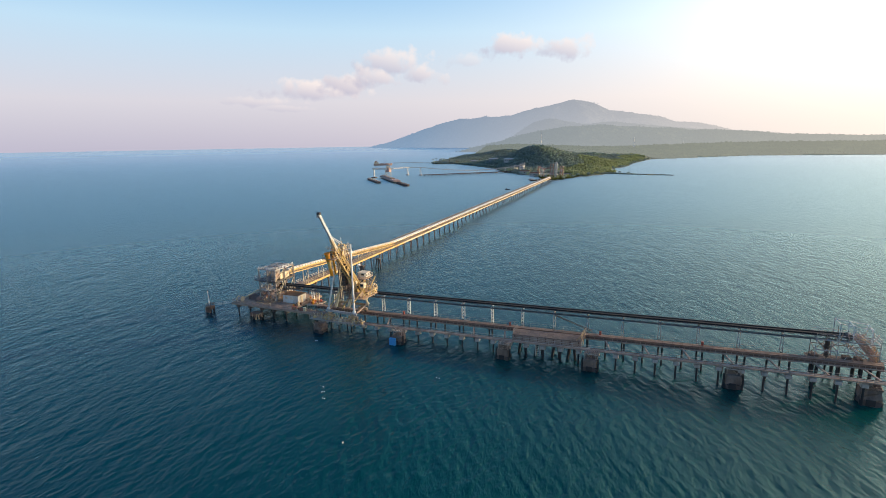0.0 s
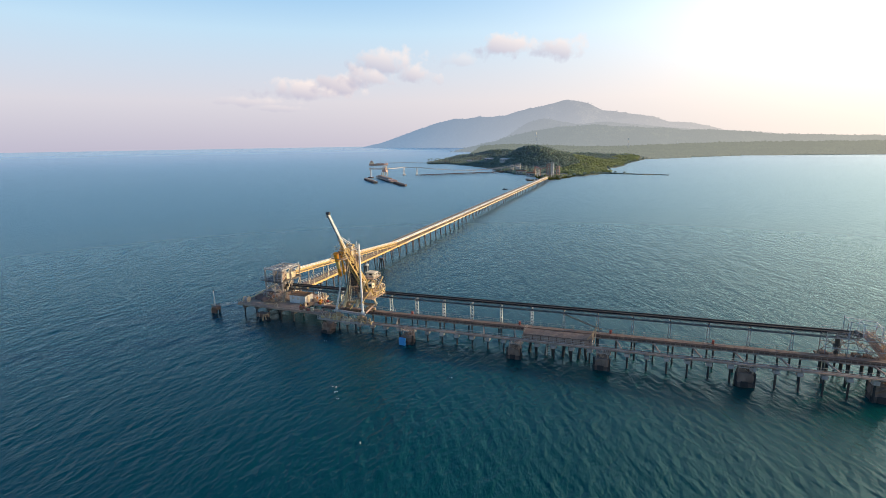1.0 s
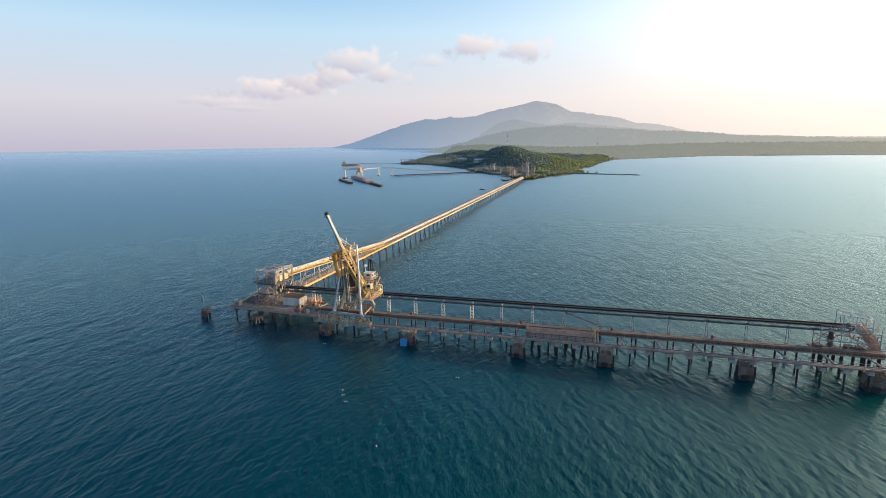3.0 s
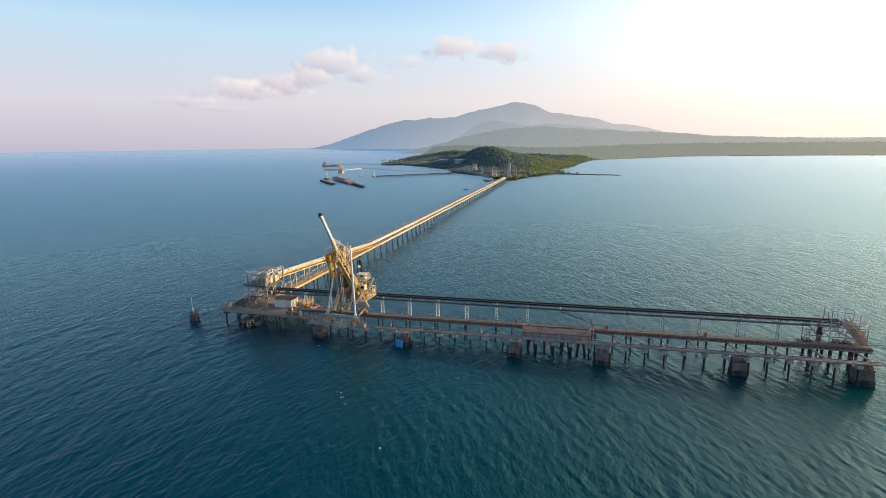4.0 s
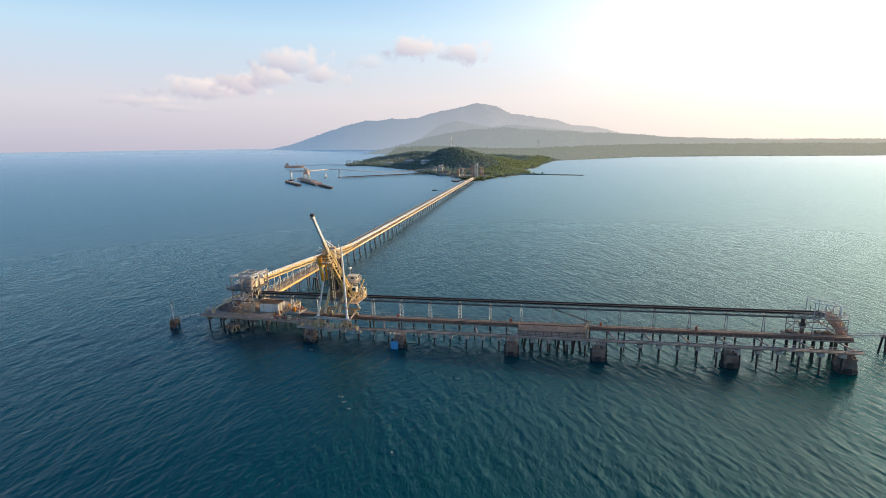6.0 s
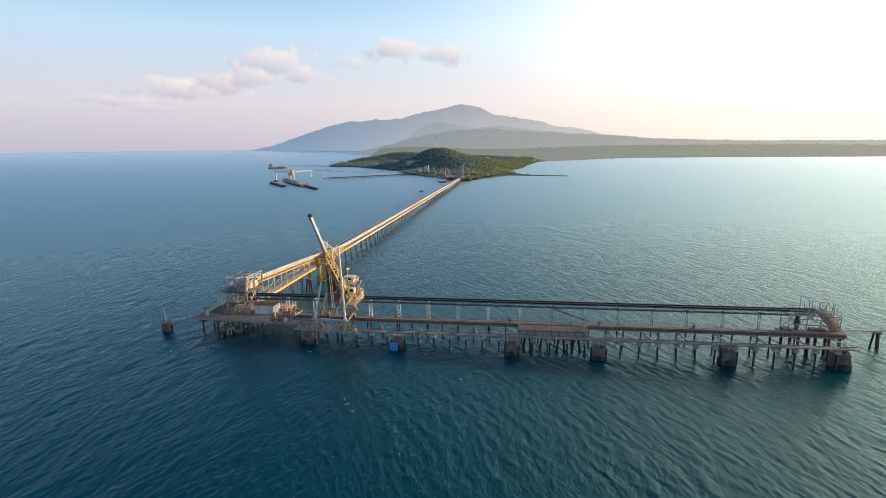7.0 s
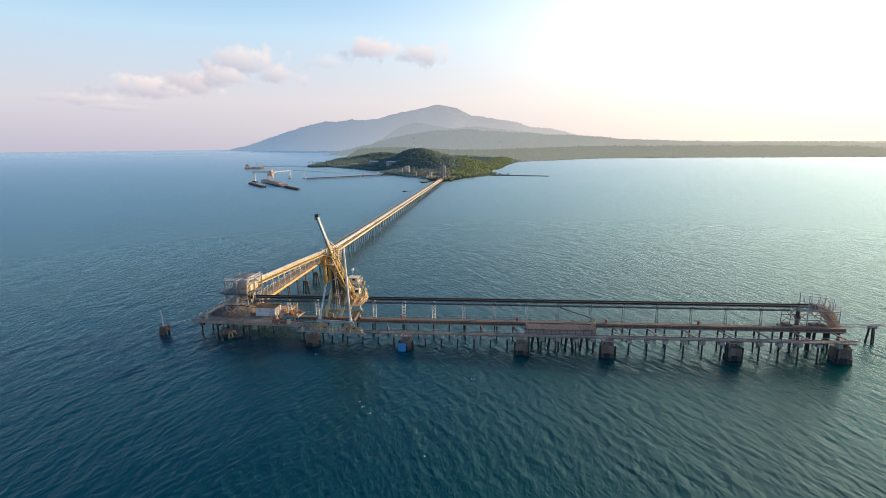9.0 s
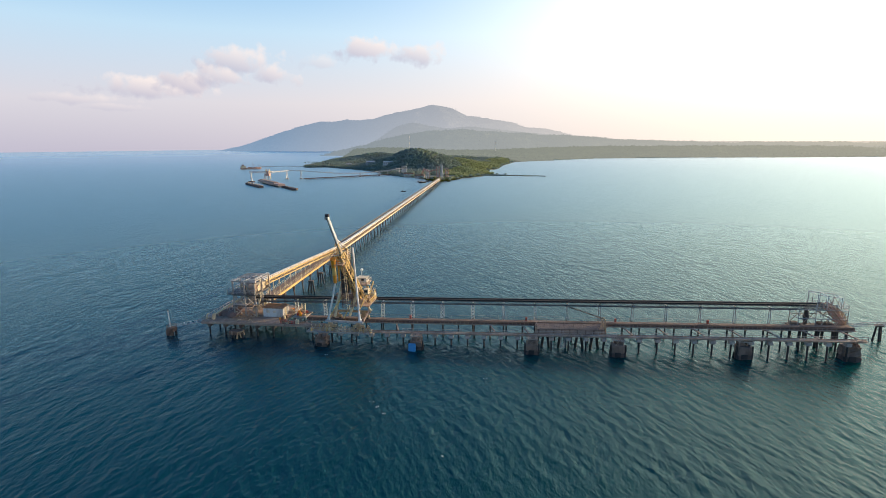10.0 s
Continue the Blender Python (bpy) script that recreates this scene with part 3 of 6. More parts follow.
def build_range(name, ridge, y_front, y_ridge, y_back, x0, x1, step, mat, label, seed, rough, shore, wood=0):
    """A mountain range: the crest line, ribs and gullies down its slopes."""
    rx, rz = [p[0] for p in ridge], [p[1] for p in ridge]
    bm = B()
    nx, ny = int((x1 - x0) / step) + 1, int((y_back - y_front) / step) + 1
    grid = []
    for j in range(ny):
        row = []
        for i in range(nx):
            x = x0 + i * step
            yf = float(np.interp(x, shore[0], shore[1]))
            y = yf + (y_back - yf) * j / (ny - 1)
            top = float(np.interp(x, rx, rz))
            f = (y - yf) / (y_ridge - yf)
            f = f if f < 1 else max(0.0, 1 - (y - y_ridge) / (y_back - y_ridge))
            s = f * f * (3 - 2 * f) * 0.45 + f * 0.55
            n = noise.fractal((x * 0.0042, y * 0.0042, seed), 0.9, 2.1, 7)
            rib = 1 - abs(noise.noise((x * 0.006, y * 0.0022, seed + 5)))
            near_top = math.exp(-((1 - f) / 0.10) ** 2)
            z = top * s * (1 + (0.28 * n + 0.35 * (rib - 0.75)) * (1 - near_top)) + rough * near_top * n * min(1.0, max(0.0, top) / 28)
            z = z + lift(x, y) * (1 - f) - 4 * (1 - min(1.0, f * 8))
            z = min(z, top * (0.22 + 0.78 * f) + 2.0) if f < 0.999 else z
            row.append(bm.verts.new((x, y, z)))
        grid.append(row)
    for a, b in zip(grid, grid[1:]):
        for i in range(nx - 1):
            bm.faces.new((a[i], a[i + 1], b[i + 1], b[i]))
    if wood:
        rng = np.random.default_rng(int(seed * 10))
        spots = np.array([v.co[:] for row in grid[1:] for v in row if v.co.z > 2])
        spots = spots[rng.integers(0, len(spots), wood)] + rng.uniform(-1, 1, (wood, 3)) * (step * 0.6, step * 0.6, 1.0)
        WOODS.append((spots, rng.uniform(2.0, 4.6, wood) * (0.95 if y_ridge > 3500 else 1.0), mat))
    ob = solid(name, bm, mat, label, "mountain", kind="structure")
    for p in ob.data.polygons:
        p.use_smooth = True


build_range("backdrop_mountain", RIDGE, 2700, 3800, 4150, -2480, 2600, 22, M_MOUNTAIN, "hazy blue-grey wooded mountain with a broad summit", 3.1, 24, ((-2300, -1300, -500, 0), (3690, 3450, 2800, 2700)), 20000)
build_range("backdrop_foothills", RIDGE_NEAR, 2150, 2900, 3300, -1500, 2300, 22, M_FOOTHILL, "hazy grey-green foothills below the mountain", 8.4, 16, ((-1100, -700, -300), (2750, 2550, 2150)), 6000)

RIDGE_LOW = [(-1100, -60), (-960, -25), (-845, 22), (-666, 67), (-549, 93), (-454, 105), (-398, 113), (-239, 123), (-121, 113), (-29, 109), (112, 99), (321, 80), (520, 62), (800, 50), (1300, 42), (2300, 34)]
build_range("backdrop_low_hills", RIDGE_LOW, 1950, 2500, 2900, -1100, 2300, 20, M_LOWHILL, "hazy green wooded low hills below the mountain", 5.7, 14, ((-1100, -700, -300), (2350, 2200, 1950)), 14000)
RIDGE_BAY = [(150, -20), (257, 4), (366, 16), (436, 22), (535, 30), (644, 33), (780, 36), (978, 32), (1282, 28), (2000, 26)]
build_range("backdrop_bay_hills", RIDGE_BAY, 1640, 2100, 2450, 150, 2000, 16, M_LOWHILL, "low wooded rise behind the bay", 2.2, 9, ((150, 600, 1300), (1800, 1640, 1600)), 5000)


# ---- the loading jetty ----
def z_front(x):
    return 2.75 + 0.021 * slope(x)


def y_front(x):
    return -0.010 * slope(x)


def z_rear(x):
    return 3.85 + 0.017 * max(0.0, x + 10)


def z_belt(x):
    return 8.1 + 0.0145 * (x + 13)


def pile_mesh(name, r, long, mat, n=10, cap=None):
    """An upright pile, its head at the origin."""
    bm = B()
    tube(bm, (0, 0, -long), (0, 0, 0), r, n=n)
    for z in (-0.9, -2.1):
        tube(bm, (0, 0, z), (0, 0, z + 0.12), r * 1.12, n=n)
    return mesh_of(name, bm, mat)


def capped_mesh():
    bm = B()
    box(bm, -0.55, 0.55, -0.6, 0.6, -0.75, 0)
    bmesh.ops.bevel(bm, geom=bm.edges[:], offset=0.06, segments=1, affect="EDGES")
    return mesh_of("pile_cap", bm, M_CONC)


ME_PILE = pile_mesh("pile", 0.19, 9.0, M_PILE)
ME_CAP = capped_mesh()
BAY = 3.83
FRONT_X = [48.0 + BAY * k for k in range(-19, 12)]

# front crane-rail girder on single piles
front = thing("rail_girder", (30, 0, 0), "weathered front crane-rail girder on a row of black piles", "jetty girder", kind="structure")
bm = B()
for a, b in zip(FRONT_X, FRONT_X[1:] + [93.6]):
    p, q = (a, y_front(a) + 0.5, z_front(a) - 0.32), (b, y_front(b) + 0.5, z_front(b) - 0.32)
    ibeam(bm, p, q, 0.55, 0.5)
part("girder", bm, M_CONC, front, "pale weathered girder")
bm = B()
for a, b in zip(FRONT_X, FRONT_X[1:] + [93.6]):
    beam(bm, (a, y_front(a) + 0.5, z_front(a) + 0.06), (b, y_front(b) + 0.5, z_front(b) + 0.06), 0.09, 0.13)
part("crane_rail", bm, M_RUST, front, "rusty crane rail")
bm = B()
for a, b in zip(FRONT_X, FRONT_X[1:] + [93.6]):
    beam(bm, (a + 0.03, y_front(a) - 0.10, z_front(a) - 0.12), (b - 0.03, y_front(b) - 0.10, z_front(b) - 0.12), 0.55, 0.05)
part("walkway", bm, M_RUSTPALE, front, "narrow grating walkway")
bm = B()
railing(bm, [(x, y_front(x) - 0.36, z_front(x)) for x in FRONT_X[5:] + [93.4]], 0.95, 1.28, 0.034)
part("handrail", bm, M_CONC, front, "thin pale handrail")
for x in FRONT_X:
    piece("pile_cap", ME_CAP, (x, y_front(x) + 0.45, z_front(x) - 0.62), front)
    piece("pile", ME_PILE, (x, y_front(x) + 0.45, z_front(x) - 1.3), front)

# rear crane-rail girder with its access deck
rear = thing("access_girder", (30, 6, 0), "rust-brown rear girder with access deck on piled bents", "jetty girder", kind="structure")
REAR_X = [x + 1.2 for x in [FRONT_X[0] - 2 * BAY, FRONT_X[0] - BAY] + FRONT_X]
for a, b in zip(REAR_X, REAR_X[1:] + [94.6]):
    for f, g in ((0.0, 0.5), (0.5, 1.0)):
        u, v = a + (b - a) * f + 0.03, a + (b - a) * g - 0.03
        bm = B()
        beam(bm, (u, 6.1, z_rear(u) - 0.06), (v, 6.1, z_rear(v) - 0.06), 2.0, 0.1)
        part("deck_plate", bm, M_DECK, rear)
bm = B()
for a, b in zip(REAR_X, REAR_X[1:] + [94.6]):
    for k in range(4):
        x = a + (b - a) * (k + 0.5) / 4
        box(bm, x - 0.05, x + 0.05, 4.96, 5.05, z_rear(x) - 0.62, z_rear(x) - 0.13)
part("stiffener", bm, M_RUSTPALE, rear, "pale stiffener plates", kind="stuff")
bm = B()
railing(bm, [(x, 5.42, z_rear(x) - 0.02) for x in REAR_X[8:] + [94.4]], 0.8, 1.9, 0.013)
part("handrail", bm, M_RUST, rear, "thin rusty handrail")
bm = B()
for y in (5.15, 7.05):
    for a, b in zip(REAR_X, REAR_X[1:] + [94.6]):
        ibeam(bm, (a, y, z_rear(a) - 0.38), (b, y, z_rear(b) - 0.38), 0.3, 0.52, 0.04)
part("girder", bm, M_RUST, rear, "rust-brown plate girders")
bm = B()
for x in REAR_X:
    beam(bm, (x, 4.9, z_rear(x) - 0.78), (x, 7.3, z_rear(x) - 0.78), 0.4, 0.26)
part("crosshead", bm, M_RUSTPALE, rear, "rusty cross beams")
bm = B()
for y in (5.15,):
    for a, b in zip(REAR_X, REAR_X[1:] + [94.6]):
        beam(bm, (a, y, z_rear(a) + 0.08), (b, y, z_rear(b) + 0.08), 0.09, 0.14)
part("crane_rail", bm, M_RUST, rear, "rusty crane rail")
bm = B()
railing(bm, [(x, 7.1, z_rear(x)) for x in REAR_X + [94.4]], 0.9, 1.9, 0.015)
part("handrail", bm, M_RUSTPALE, rear, "thin rusty handrail")
for y in (4.75, 4.45):
    bm = B()
    for a, b in zip(REAR_X, REAR_X[1:] + [94.6]):
        tube(bm, (a, y, z_rear(a) - 0.5), (b, y, z_rear(b) - 0.5), 0.07, n=6)
    part("pipe", bm, M_RUSTPALE, rear, "service pipe along the girder")
for k, x in enumerate(REAR_X):
    piece("pile", ME_PILE, (x, 5.3, z_rear(x) - 0.92), rear)
for k, x in enumerate(REAR_X):
    if x > 20 and k % 2 == 0 or k % 6 == 0:
        bm = B()
        beam(bm, (x, 5.0, z_rear(x) - 0.6), (x + 1.6, y_front(x) + 0.6, z_front(x) - 0.25), 0.3, 0.26)
        part("tie_beam", bm, M_RUSTPALE, rear, "pinkish rusty tie beam")

# red fire hydrant boxes along the access deck
bm = B()
box(bm, -0.22, 0.22, -0.16, 0.16, 0.1, 0.75)
box(bm, -0.27, 0.27, -0.2, 0.2, 0.75, 0.81)
box(bm, -0.2, 0.2, -0.14, 0.14, 0, 0.1)
ME_BOX = mesh_of("hydrant_box", bm, M_RED)
for x in (-5.0, 23.3, 44.0, 64.5):
    ob = new("hydrant_box", ME_BOX)
    ob.location = (x, 6.6, z_rear(x) + 0.005)
    tagged(ob, "small red hose box standing on the access deck", "hose box", "hose boxes on the jetty")

# central berth platform with raked piles
plat = thing("berth_platform", (33, 3, 0), "brown deck platform between the girders on raked piles", "platform", kind="structure")
n = 14
for k in range(n):
    a, b = 25.3 + 15.4 * k / n, 25.3 + 15.4 * (k + 1) / n
    bm = B()
    beam(bm, (a + 0.03, 3.05, z_rear(a) - 0.10), (b - 0.03, 3.05, z_rear(b) - 0.10), 3.9, 0.2)
    part("deck_plank", bm, M_DECK, plat)
bm = B()
railing(bm, [(25.5, 1.22, z_rear(25)), (40.6, 1.22, z_rear(40))], 0.95, 1.5, 0.025)
part("handrail", bm, M_RUSTPALE, plat, "thin rusty handrail")
for k in range(9):
    bm = B()
    x = 25.9 + 14.2 * k / 8
    beam(bm, (x, 0.95, z_rear(x) - 0.15), (x, 0.95, z_rear(x) - 1.05), 0.22, 0.08)
    part("fender_rib", bm, M_RUST, plat)
bm = B()
beam(bm, (25.3, 1.2, z_rear(25) - 0.62), (40.7, 1.2, z_rear(40) - 0.62), 0.5, 0.75)
beam(bm, (25.3, 4.6, z_rear(25) - 0.62), (40.7, 4.6, z_rear(40) - 0.62), 0.3, 0.75)
for k in range(6):
    x = 25.6 + 14.8 * k / 5
    beam(bm, (x, 1.2, z_rear(x) - 0.6), (x, 4.7, z_rear(x) - 0.6), 0.4, 0.6)
part("edge_beam", bm, M_RUSTPALE, plat, "pale rusty edge beam")
bm = B()
railing(bm, [(25.5, 4.9, z_rear(25)), (25.5, 1.25, z_rear(25))], 1.0, 1.2, 0.05)
part("end_rail", bm, M_RUSTPALE, plat, "pale end rail")
bm = B()
railing(bm, [(40.6, 4.9, z_rear(40)), (40.6, 1.25, z_rear(40))], 1.3, 1.2, 0.06)
part("end_rail", bm, M_FADED, plat, "rusty orange end rail")
for a, b in (((39.6, 1.4, z_rear(40) + 0.02), (41.2, 3.6, z_rear(40) + 1.7)), ((39.9, 2.6, z_rear(40) + 0.02), (41.0, 4.4, z_rear(40) + 1.9)), ((41.0, 1.0, z_rear(40) - 0.9), (41.2, 3.4, z_rear(40) + 1.4))):
    bm = B()
    beam(bm, a, b, 0.16, 0.16)
    part("leaning_brace", bm, M_FADED, plat, "rusty orange leaning brace")
for x in (27.6, 31.4, 35.2, 38.6):
    for lean in (-1, 1):
        bm = B()
        tube(bm, (x + lean * 0.35, 2.0, z_rear(x) - 0.9), (x + lean * 1.5, 1.2, -5), 0.3, n=10)
        part("raked_pile", bm, M_PILE, plat)
for x in (31.0, 31.9):
    bm = B()
    beam(bm, (x, 0.2, 3.4), (x, 0.1, 0.4), 0.22, 0.22)
    part("ladder_rail", bm, M_CONC, plat, "pale boat ladder stile")
bm = B()
for k in range(7):
    beam(bm, (31.0, 0.12, 0.7 + k * 0.4), (31.9, 0.12, 0.7 + k * 0.4), 0.06, 0.06)
part("ladder_rung", bm, M_CONC, plat)


# breasting dolphins in front of the girder
def dolphin(x, y, wide, deep, top, label, blue=False, broken=False):
    rng = random.Random(int(x * 7) + 900)
    d = thing("breasting_dolphin", (x, y, 0), label, "dolphin", "breasting dolphins along the jetty")
    w, e = wide * 0.40, deep * 0.44
    mid = top * 0.28

    def rough_block(x0, x1, y0, y1, z0, z1, shake):
        bm = B()
        box(bm, x0, x1, y0, y1, z0, z1)
        bmesh.ops.subdivide_edges(bm, edges=bm.edges[:], cuts=2, use_grid_fill=True)
        bmesh.ops.bevel(bm, geom=[f for f in bm.edges if f.calc_face_angle(0) > 1], offset=0.1, segments=1, affect="EDGES")
        for v in bm.verts:
            v.co += Vector((rng.uniform(-shake, shake), rng.uniform(-shake, shake), rng.uniform(-shake, shake) * 0.7))
        return bm

    part("block", rough_block(x - w, x + w, y - e, y + e, -0.7, mid, 0.22 if broken else 0.10), M_CONCDARK, d, "dark wet concrete block")
    part("upper_block", rough_block(x - w * 0.96, x + w * 0.96, y - e * 0.9, y + e * 0.95, mid, top - 0.35, 0.32 if broken else 0.12), M_CONCMID, d, "stained brown concrete block")
    for k in range(11 if broken else 3):
        bx, by = x + rng.uniform(-0.7, 0.7) * w, y + rng.uniform(-0.6, 0.6) * e
        part("cap_block", rough_block(bx - rng.uniform(0.25, 0.55), bx + 0.4, by - 0.4, by + rng.uniform(0.2, 0.5), top - rng.uniform(0.5, 1.0 if broken else 0.6), top + rng.uniform(-0.1, 0.45), 0.12), M_RUST if broken and k % 2 else M_CONCMID, d, "broken cap block")
    bm = B()
    box(bm, x - w * 0.55, x + w * 0.35, y - e - 0.2, y - e + 0.02, 0.1, mid + 0.3)
    bmesh.ops.bevel(bm, geom=bm.edges[:], offset=0.05, segments=1, affect="EDGES")
    part("fender_panel", bm, M_PILE, d, "dark fender panel")
    for sx in (-1, 1):
        for sy in (-1, 1):
            bm = B()
            tube(bm, (x + sx * (w - 0.1), y + sy * (e - 0.3), mid), (x + sx * (w + 0.15), y + sy * (e + 0.1), -6), 0.27, n=10)
            part("pile", bm, M_PILE, d)
    bm = B()
    for sx in (-1, 1):
        tube(bm, (x + sx * 0.55, y + 0.2, top - 0.4), (x + sx * 0.55, y + 0.2, top + 0.35), 0.17, 0.2, 10)
    beam(bm, (x - 0.8, y + 0.2, top + 0.28), (x + 0.8, y + 0.2, top + 0.28), 0.14, 0.14)
    part("bollard", bm, M_RUST, d, "rusty mooring bollard")
    bm = B()
    beam(bm, (x, y + e * 0.8, top - 0.25), (x + 0.3, y_front(x) - 0.1, z_front(x) - 0.1), 0.8, 0.12)
    part("gangway", bm, M_RUSTPALE, d, "short gangway to the girder")
    for k in range(16 if broken else 7):
        bm = B()
        p = Vector((x + rng.uniform(-w, w), y + rng.uniform(-e, e * 0.6), top - 0.4))
        beam(bm, p, p + Vector((rng.uniform(-0.9, 0.9), rng.uniform(-0.4, 0.4), rng.uniform(0.3, 1.0))), 0.09, 0.09)
        part("bent_bar", bm, M_RUSTPALE, d, "bent rusty bar")
    for sx in () if broken else (-1, 1):                  # dark fender posts at the corners, a steel frame over the block
        bm = B()
        box(bm, x + sx * (w + 0.2) - 0.17, x + sx * (w + 0.2) + 0.17, y - e * 0.7, y - e * 0.7 + 0.4, -1.0, top - 0.2)
        bmesh.ops.bevel(bm, geom=bm.edges[:], offset=0.06, segments=1, affect="EDGES")
        part("fender_post", bm, M_PILE, d, "black fender post")
        for by in (-0.5, 0.7):
            bm = B()
            beam(bm, (x + sx * w * 0.8, y + by * e, top - 0.4), (x + sx * w * 0.8, y + by * e, top + 0.75), 0.14, 0.14)
            part("frame_post", bm, M_RUSTPALE, d)
    for by in () if broken else (-0.5, 0.7):
        bm = B()
        beam(bm, (x - w * 0.95, y + by * e, top + 0.75), (x + w * 0.95, y + by * e, top + 0.7), 0.18, 0.2)
        part("frame_beam", bm, M_CONC, d, "pale stained frame beam")
    for k in range(0 if broken else 7):
        bm = B()
        fx = x - w * 0.85 + k * w * 0.28
        beam(bm, (fx, y - 0.6 * e, top + 0.86), (fx + rng.uniform(-0.1, 0.1), y + 0.8 * e, top + 0.84), 0.2, 0.07)
        part("frame_plank", bm, rng.choice((M_RUSTPALE, M_CONCMID, M_CONCMID)), d)
    if blue:
        bm = B()
        box(bm, x - 1.55, x + 0.15, y - e - 0.85, y - e - 0.22, -0.1, 1.75)
        bmesh.ops.bevel(bm, geom=bm.edges[:], offset=0.1, segments=2, affect="EDGES")
        part("blue_fender", bm, M_BLUE, d, "bright blue fender box")
    return d


dolphin(-24.6, -2.6, 3.4, 3.0, 2.1, "rusted dolphin with broken blocks below the ship loader", broken=True)
dolphin(-1.9, -2.5, 3.4, 3.0, 2.4, "concrete dolphin with a blue fender box", blue=True)
dolphin(24.4, -2.4, 3.3, 2.9, 2.7, "brown concrete dolphin with dark fender panel")
dolphin(43.1, -1.9, 3.5, 2.9, 2.9, "stained concrete dolphin with bent rusty bars")
dolphin(69.7, -0.4, 3.6, 2.8, 3.1, "stained concrete dolphin with bent rusty bars")
dolphin(91.6, 0.9, 4.0, 3.2, 3.5, "large brown end dolphin at the jetty head", broken=True)

# ---- jetty conveyor ----
conv = thing("jetty_conveyor", (20, 10, 0), "dark covered belt conveyor on pale lattice columns", "conveyor")
XC = [-12.8 + 7.66 * k for k in range(-4, 14)]
X_END = 90.0
bm = B()
for a, b in zip([-49.0] + XC, XC + [X_END]):
    p, q = Vector((a, 10.0, z_belt(a) - 0.62)), Vector((b, 10.0, z_belt(b) - 0.62))
    truss(bm, p, q, 1.9, 0.6, 7, 0.045, "lr")
part("gallery_truss", bm, M_STEEL, conv, "dark weathered lattice gallery")
bm = B()
for a, b in zip([-49.0] + XC, XC + [X_END]):
    p, q = Vector((a, 10.0, z_belt(a) - 0.2)), Vector((b, 10.0, z_belt(b) - 0.2))
    for i in range(3):
        u, v = p.lerp(q, i / 3), p.lerp(q, (i + 1) / 3)
        beam(bm, u, v + (u - v) * 0.01, 1.7, 0.16)
        for s in (-0.72, 0.72):
            beam(bm, u + Vector((0, s, 0.15)), v + Vector((0, s, 0.15)), 0.30, 0.16)
part("belt", bm, M_BELT, conv, "black belt on troughed idlers")
bm = B()
for a, b in zip([-49.0] + XC, XC + [X_END]):
    for i in range(5):
        x = a + (b - a) * i / 5
        beam(bm, (x, 9.05, z_belt(x) - 0.45), (x, 10.95, z_belt(x) - 0.45), 0.12, 0.14)
        beam(bm, (x, 9.02, z_belt(x) - 0.5), (x, 9.02, z_belt(x) + 0.1), 0.1, 0.1)
part("idler_frame", bm, M_DARK, conv, "dark idler frames", kind="stuff")
for a, b in zip([-49.0] + XC, XC + [X_END]):
    bm = B()
    beam(bm, (a, 8.55, z_belt(a) - 0.98), (b, 8.55, z_belt(b) - 0.98), 0.7, 0.06)
    part("walkway", bm, M_STEEL, conv, "grating walkway beside the belt")
bm = B()
railing(bm, [(x, 8.17, z_belt(x) - 0.96) for x in [-49.0] + XC + [X_END]], 0.9, 2.5, 0.014)
part("handrail", bm, M_STEEL, conv)
bm = B()
tube(bm, (X_END, 9.1, z_belt(X_END) - 0.3), (X_END, 10.9, z_belt(X_END) - 0.3), 0.55, n=16)
part("head_pulley", bm, M_DARK, conv, "dark head pulley")


def lattice_column(x, y, z0, z1, w=0.85):
    bm = B()
    cor = [(-w / 2, -0.06), (w / 2, -0.06), (w / 2, 0.06), (-w / 2, 0.06)]
    for cx, cy in cor:
        beam(bm, (x + cx, y + cy, z0), (x + cx, y + cy, z1), 0.11, 0.11)
    n = 5
    for k in range(n):
        a, b = z0 + (z1 - z0) * k / n, z0 + (z1 - z0) * (k + 1) / n
        for (cx, cy), (dx, dy) in zip(cor, cor[1:] + cor[:1]):
            e, g = ((cx, cy), (dx, dy)) if k % 2 else ((dx, dy), (cx, cy))
            beam(bm, (x + e[0], y + e[1], a), (x + g[0], y + g[1], b), 0.07, 0.07)
    return bm


for k, x in enumerate(XC):
    if -17.5 > x > -24:
        continue
    z1, z0 = z_belt(x) - 1.05, z_rear(x) - 0.9
    if k < 10:
        part("lattice_column", lattice_column(x, 9.9, z0, z1, 0.8 if k < 8 else 0.5), M_WHITE, conv, "pale lattice column")
    else:
        bm = B()
        for s in (-0.28, 0.28):
            beam(bm, (x + s, 9.9, z0), (x + s * 0.5, 9.9, z1), 0.12, 0.12)
        for i in range(3):
            z = z0 + (z1 - z0) * (i + 0.5) / 3
            beam(bm, (x - 0.28, 9.9, z), (x + 0.28, 9.9, z), 0.09, 0.09)
        part("twin_post", bm, M_GREY, conv, "slim grey twin post")
    if x > -24:
        piece("column_pile", ME_PILE, (x, 9.9, z0 + 0.05), conv)
    bm = B()
    beam(bm, (x, 8.3, z1 + 0.02), (x, 11.2, z1 + 0.02), 0.26, 0.22)
    part("bearer", bm, M_GREY, conv)

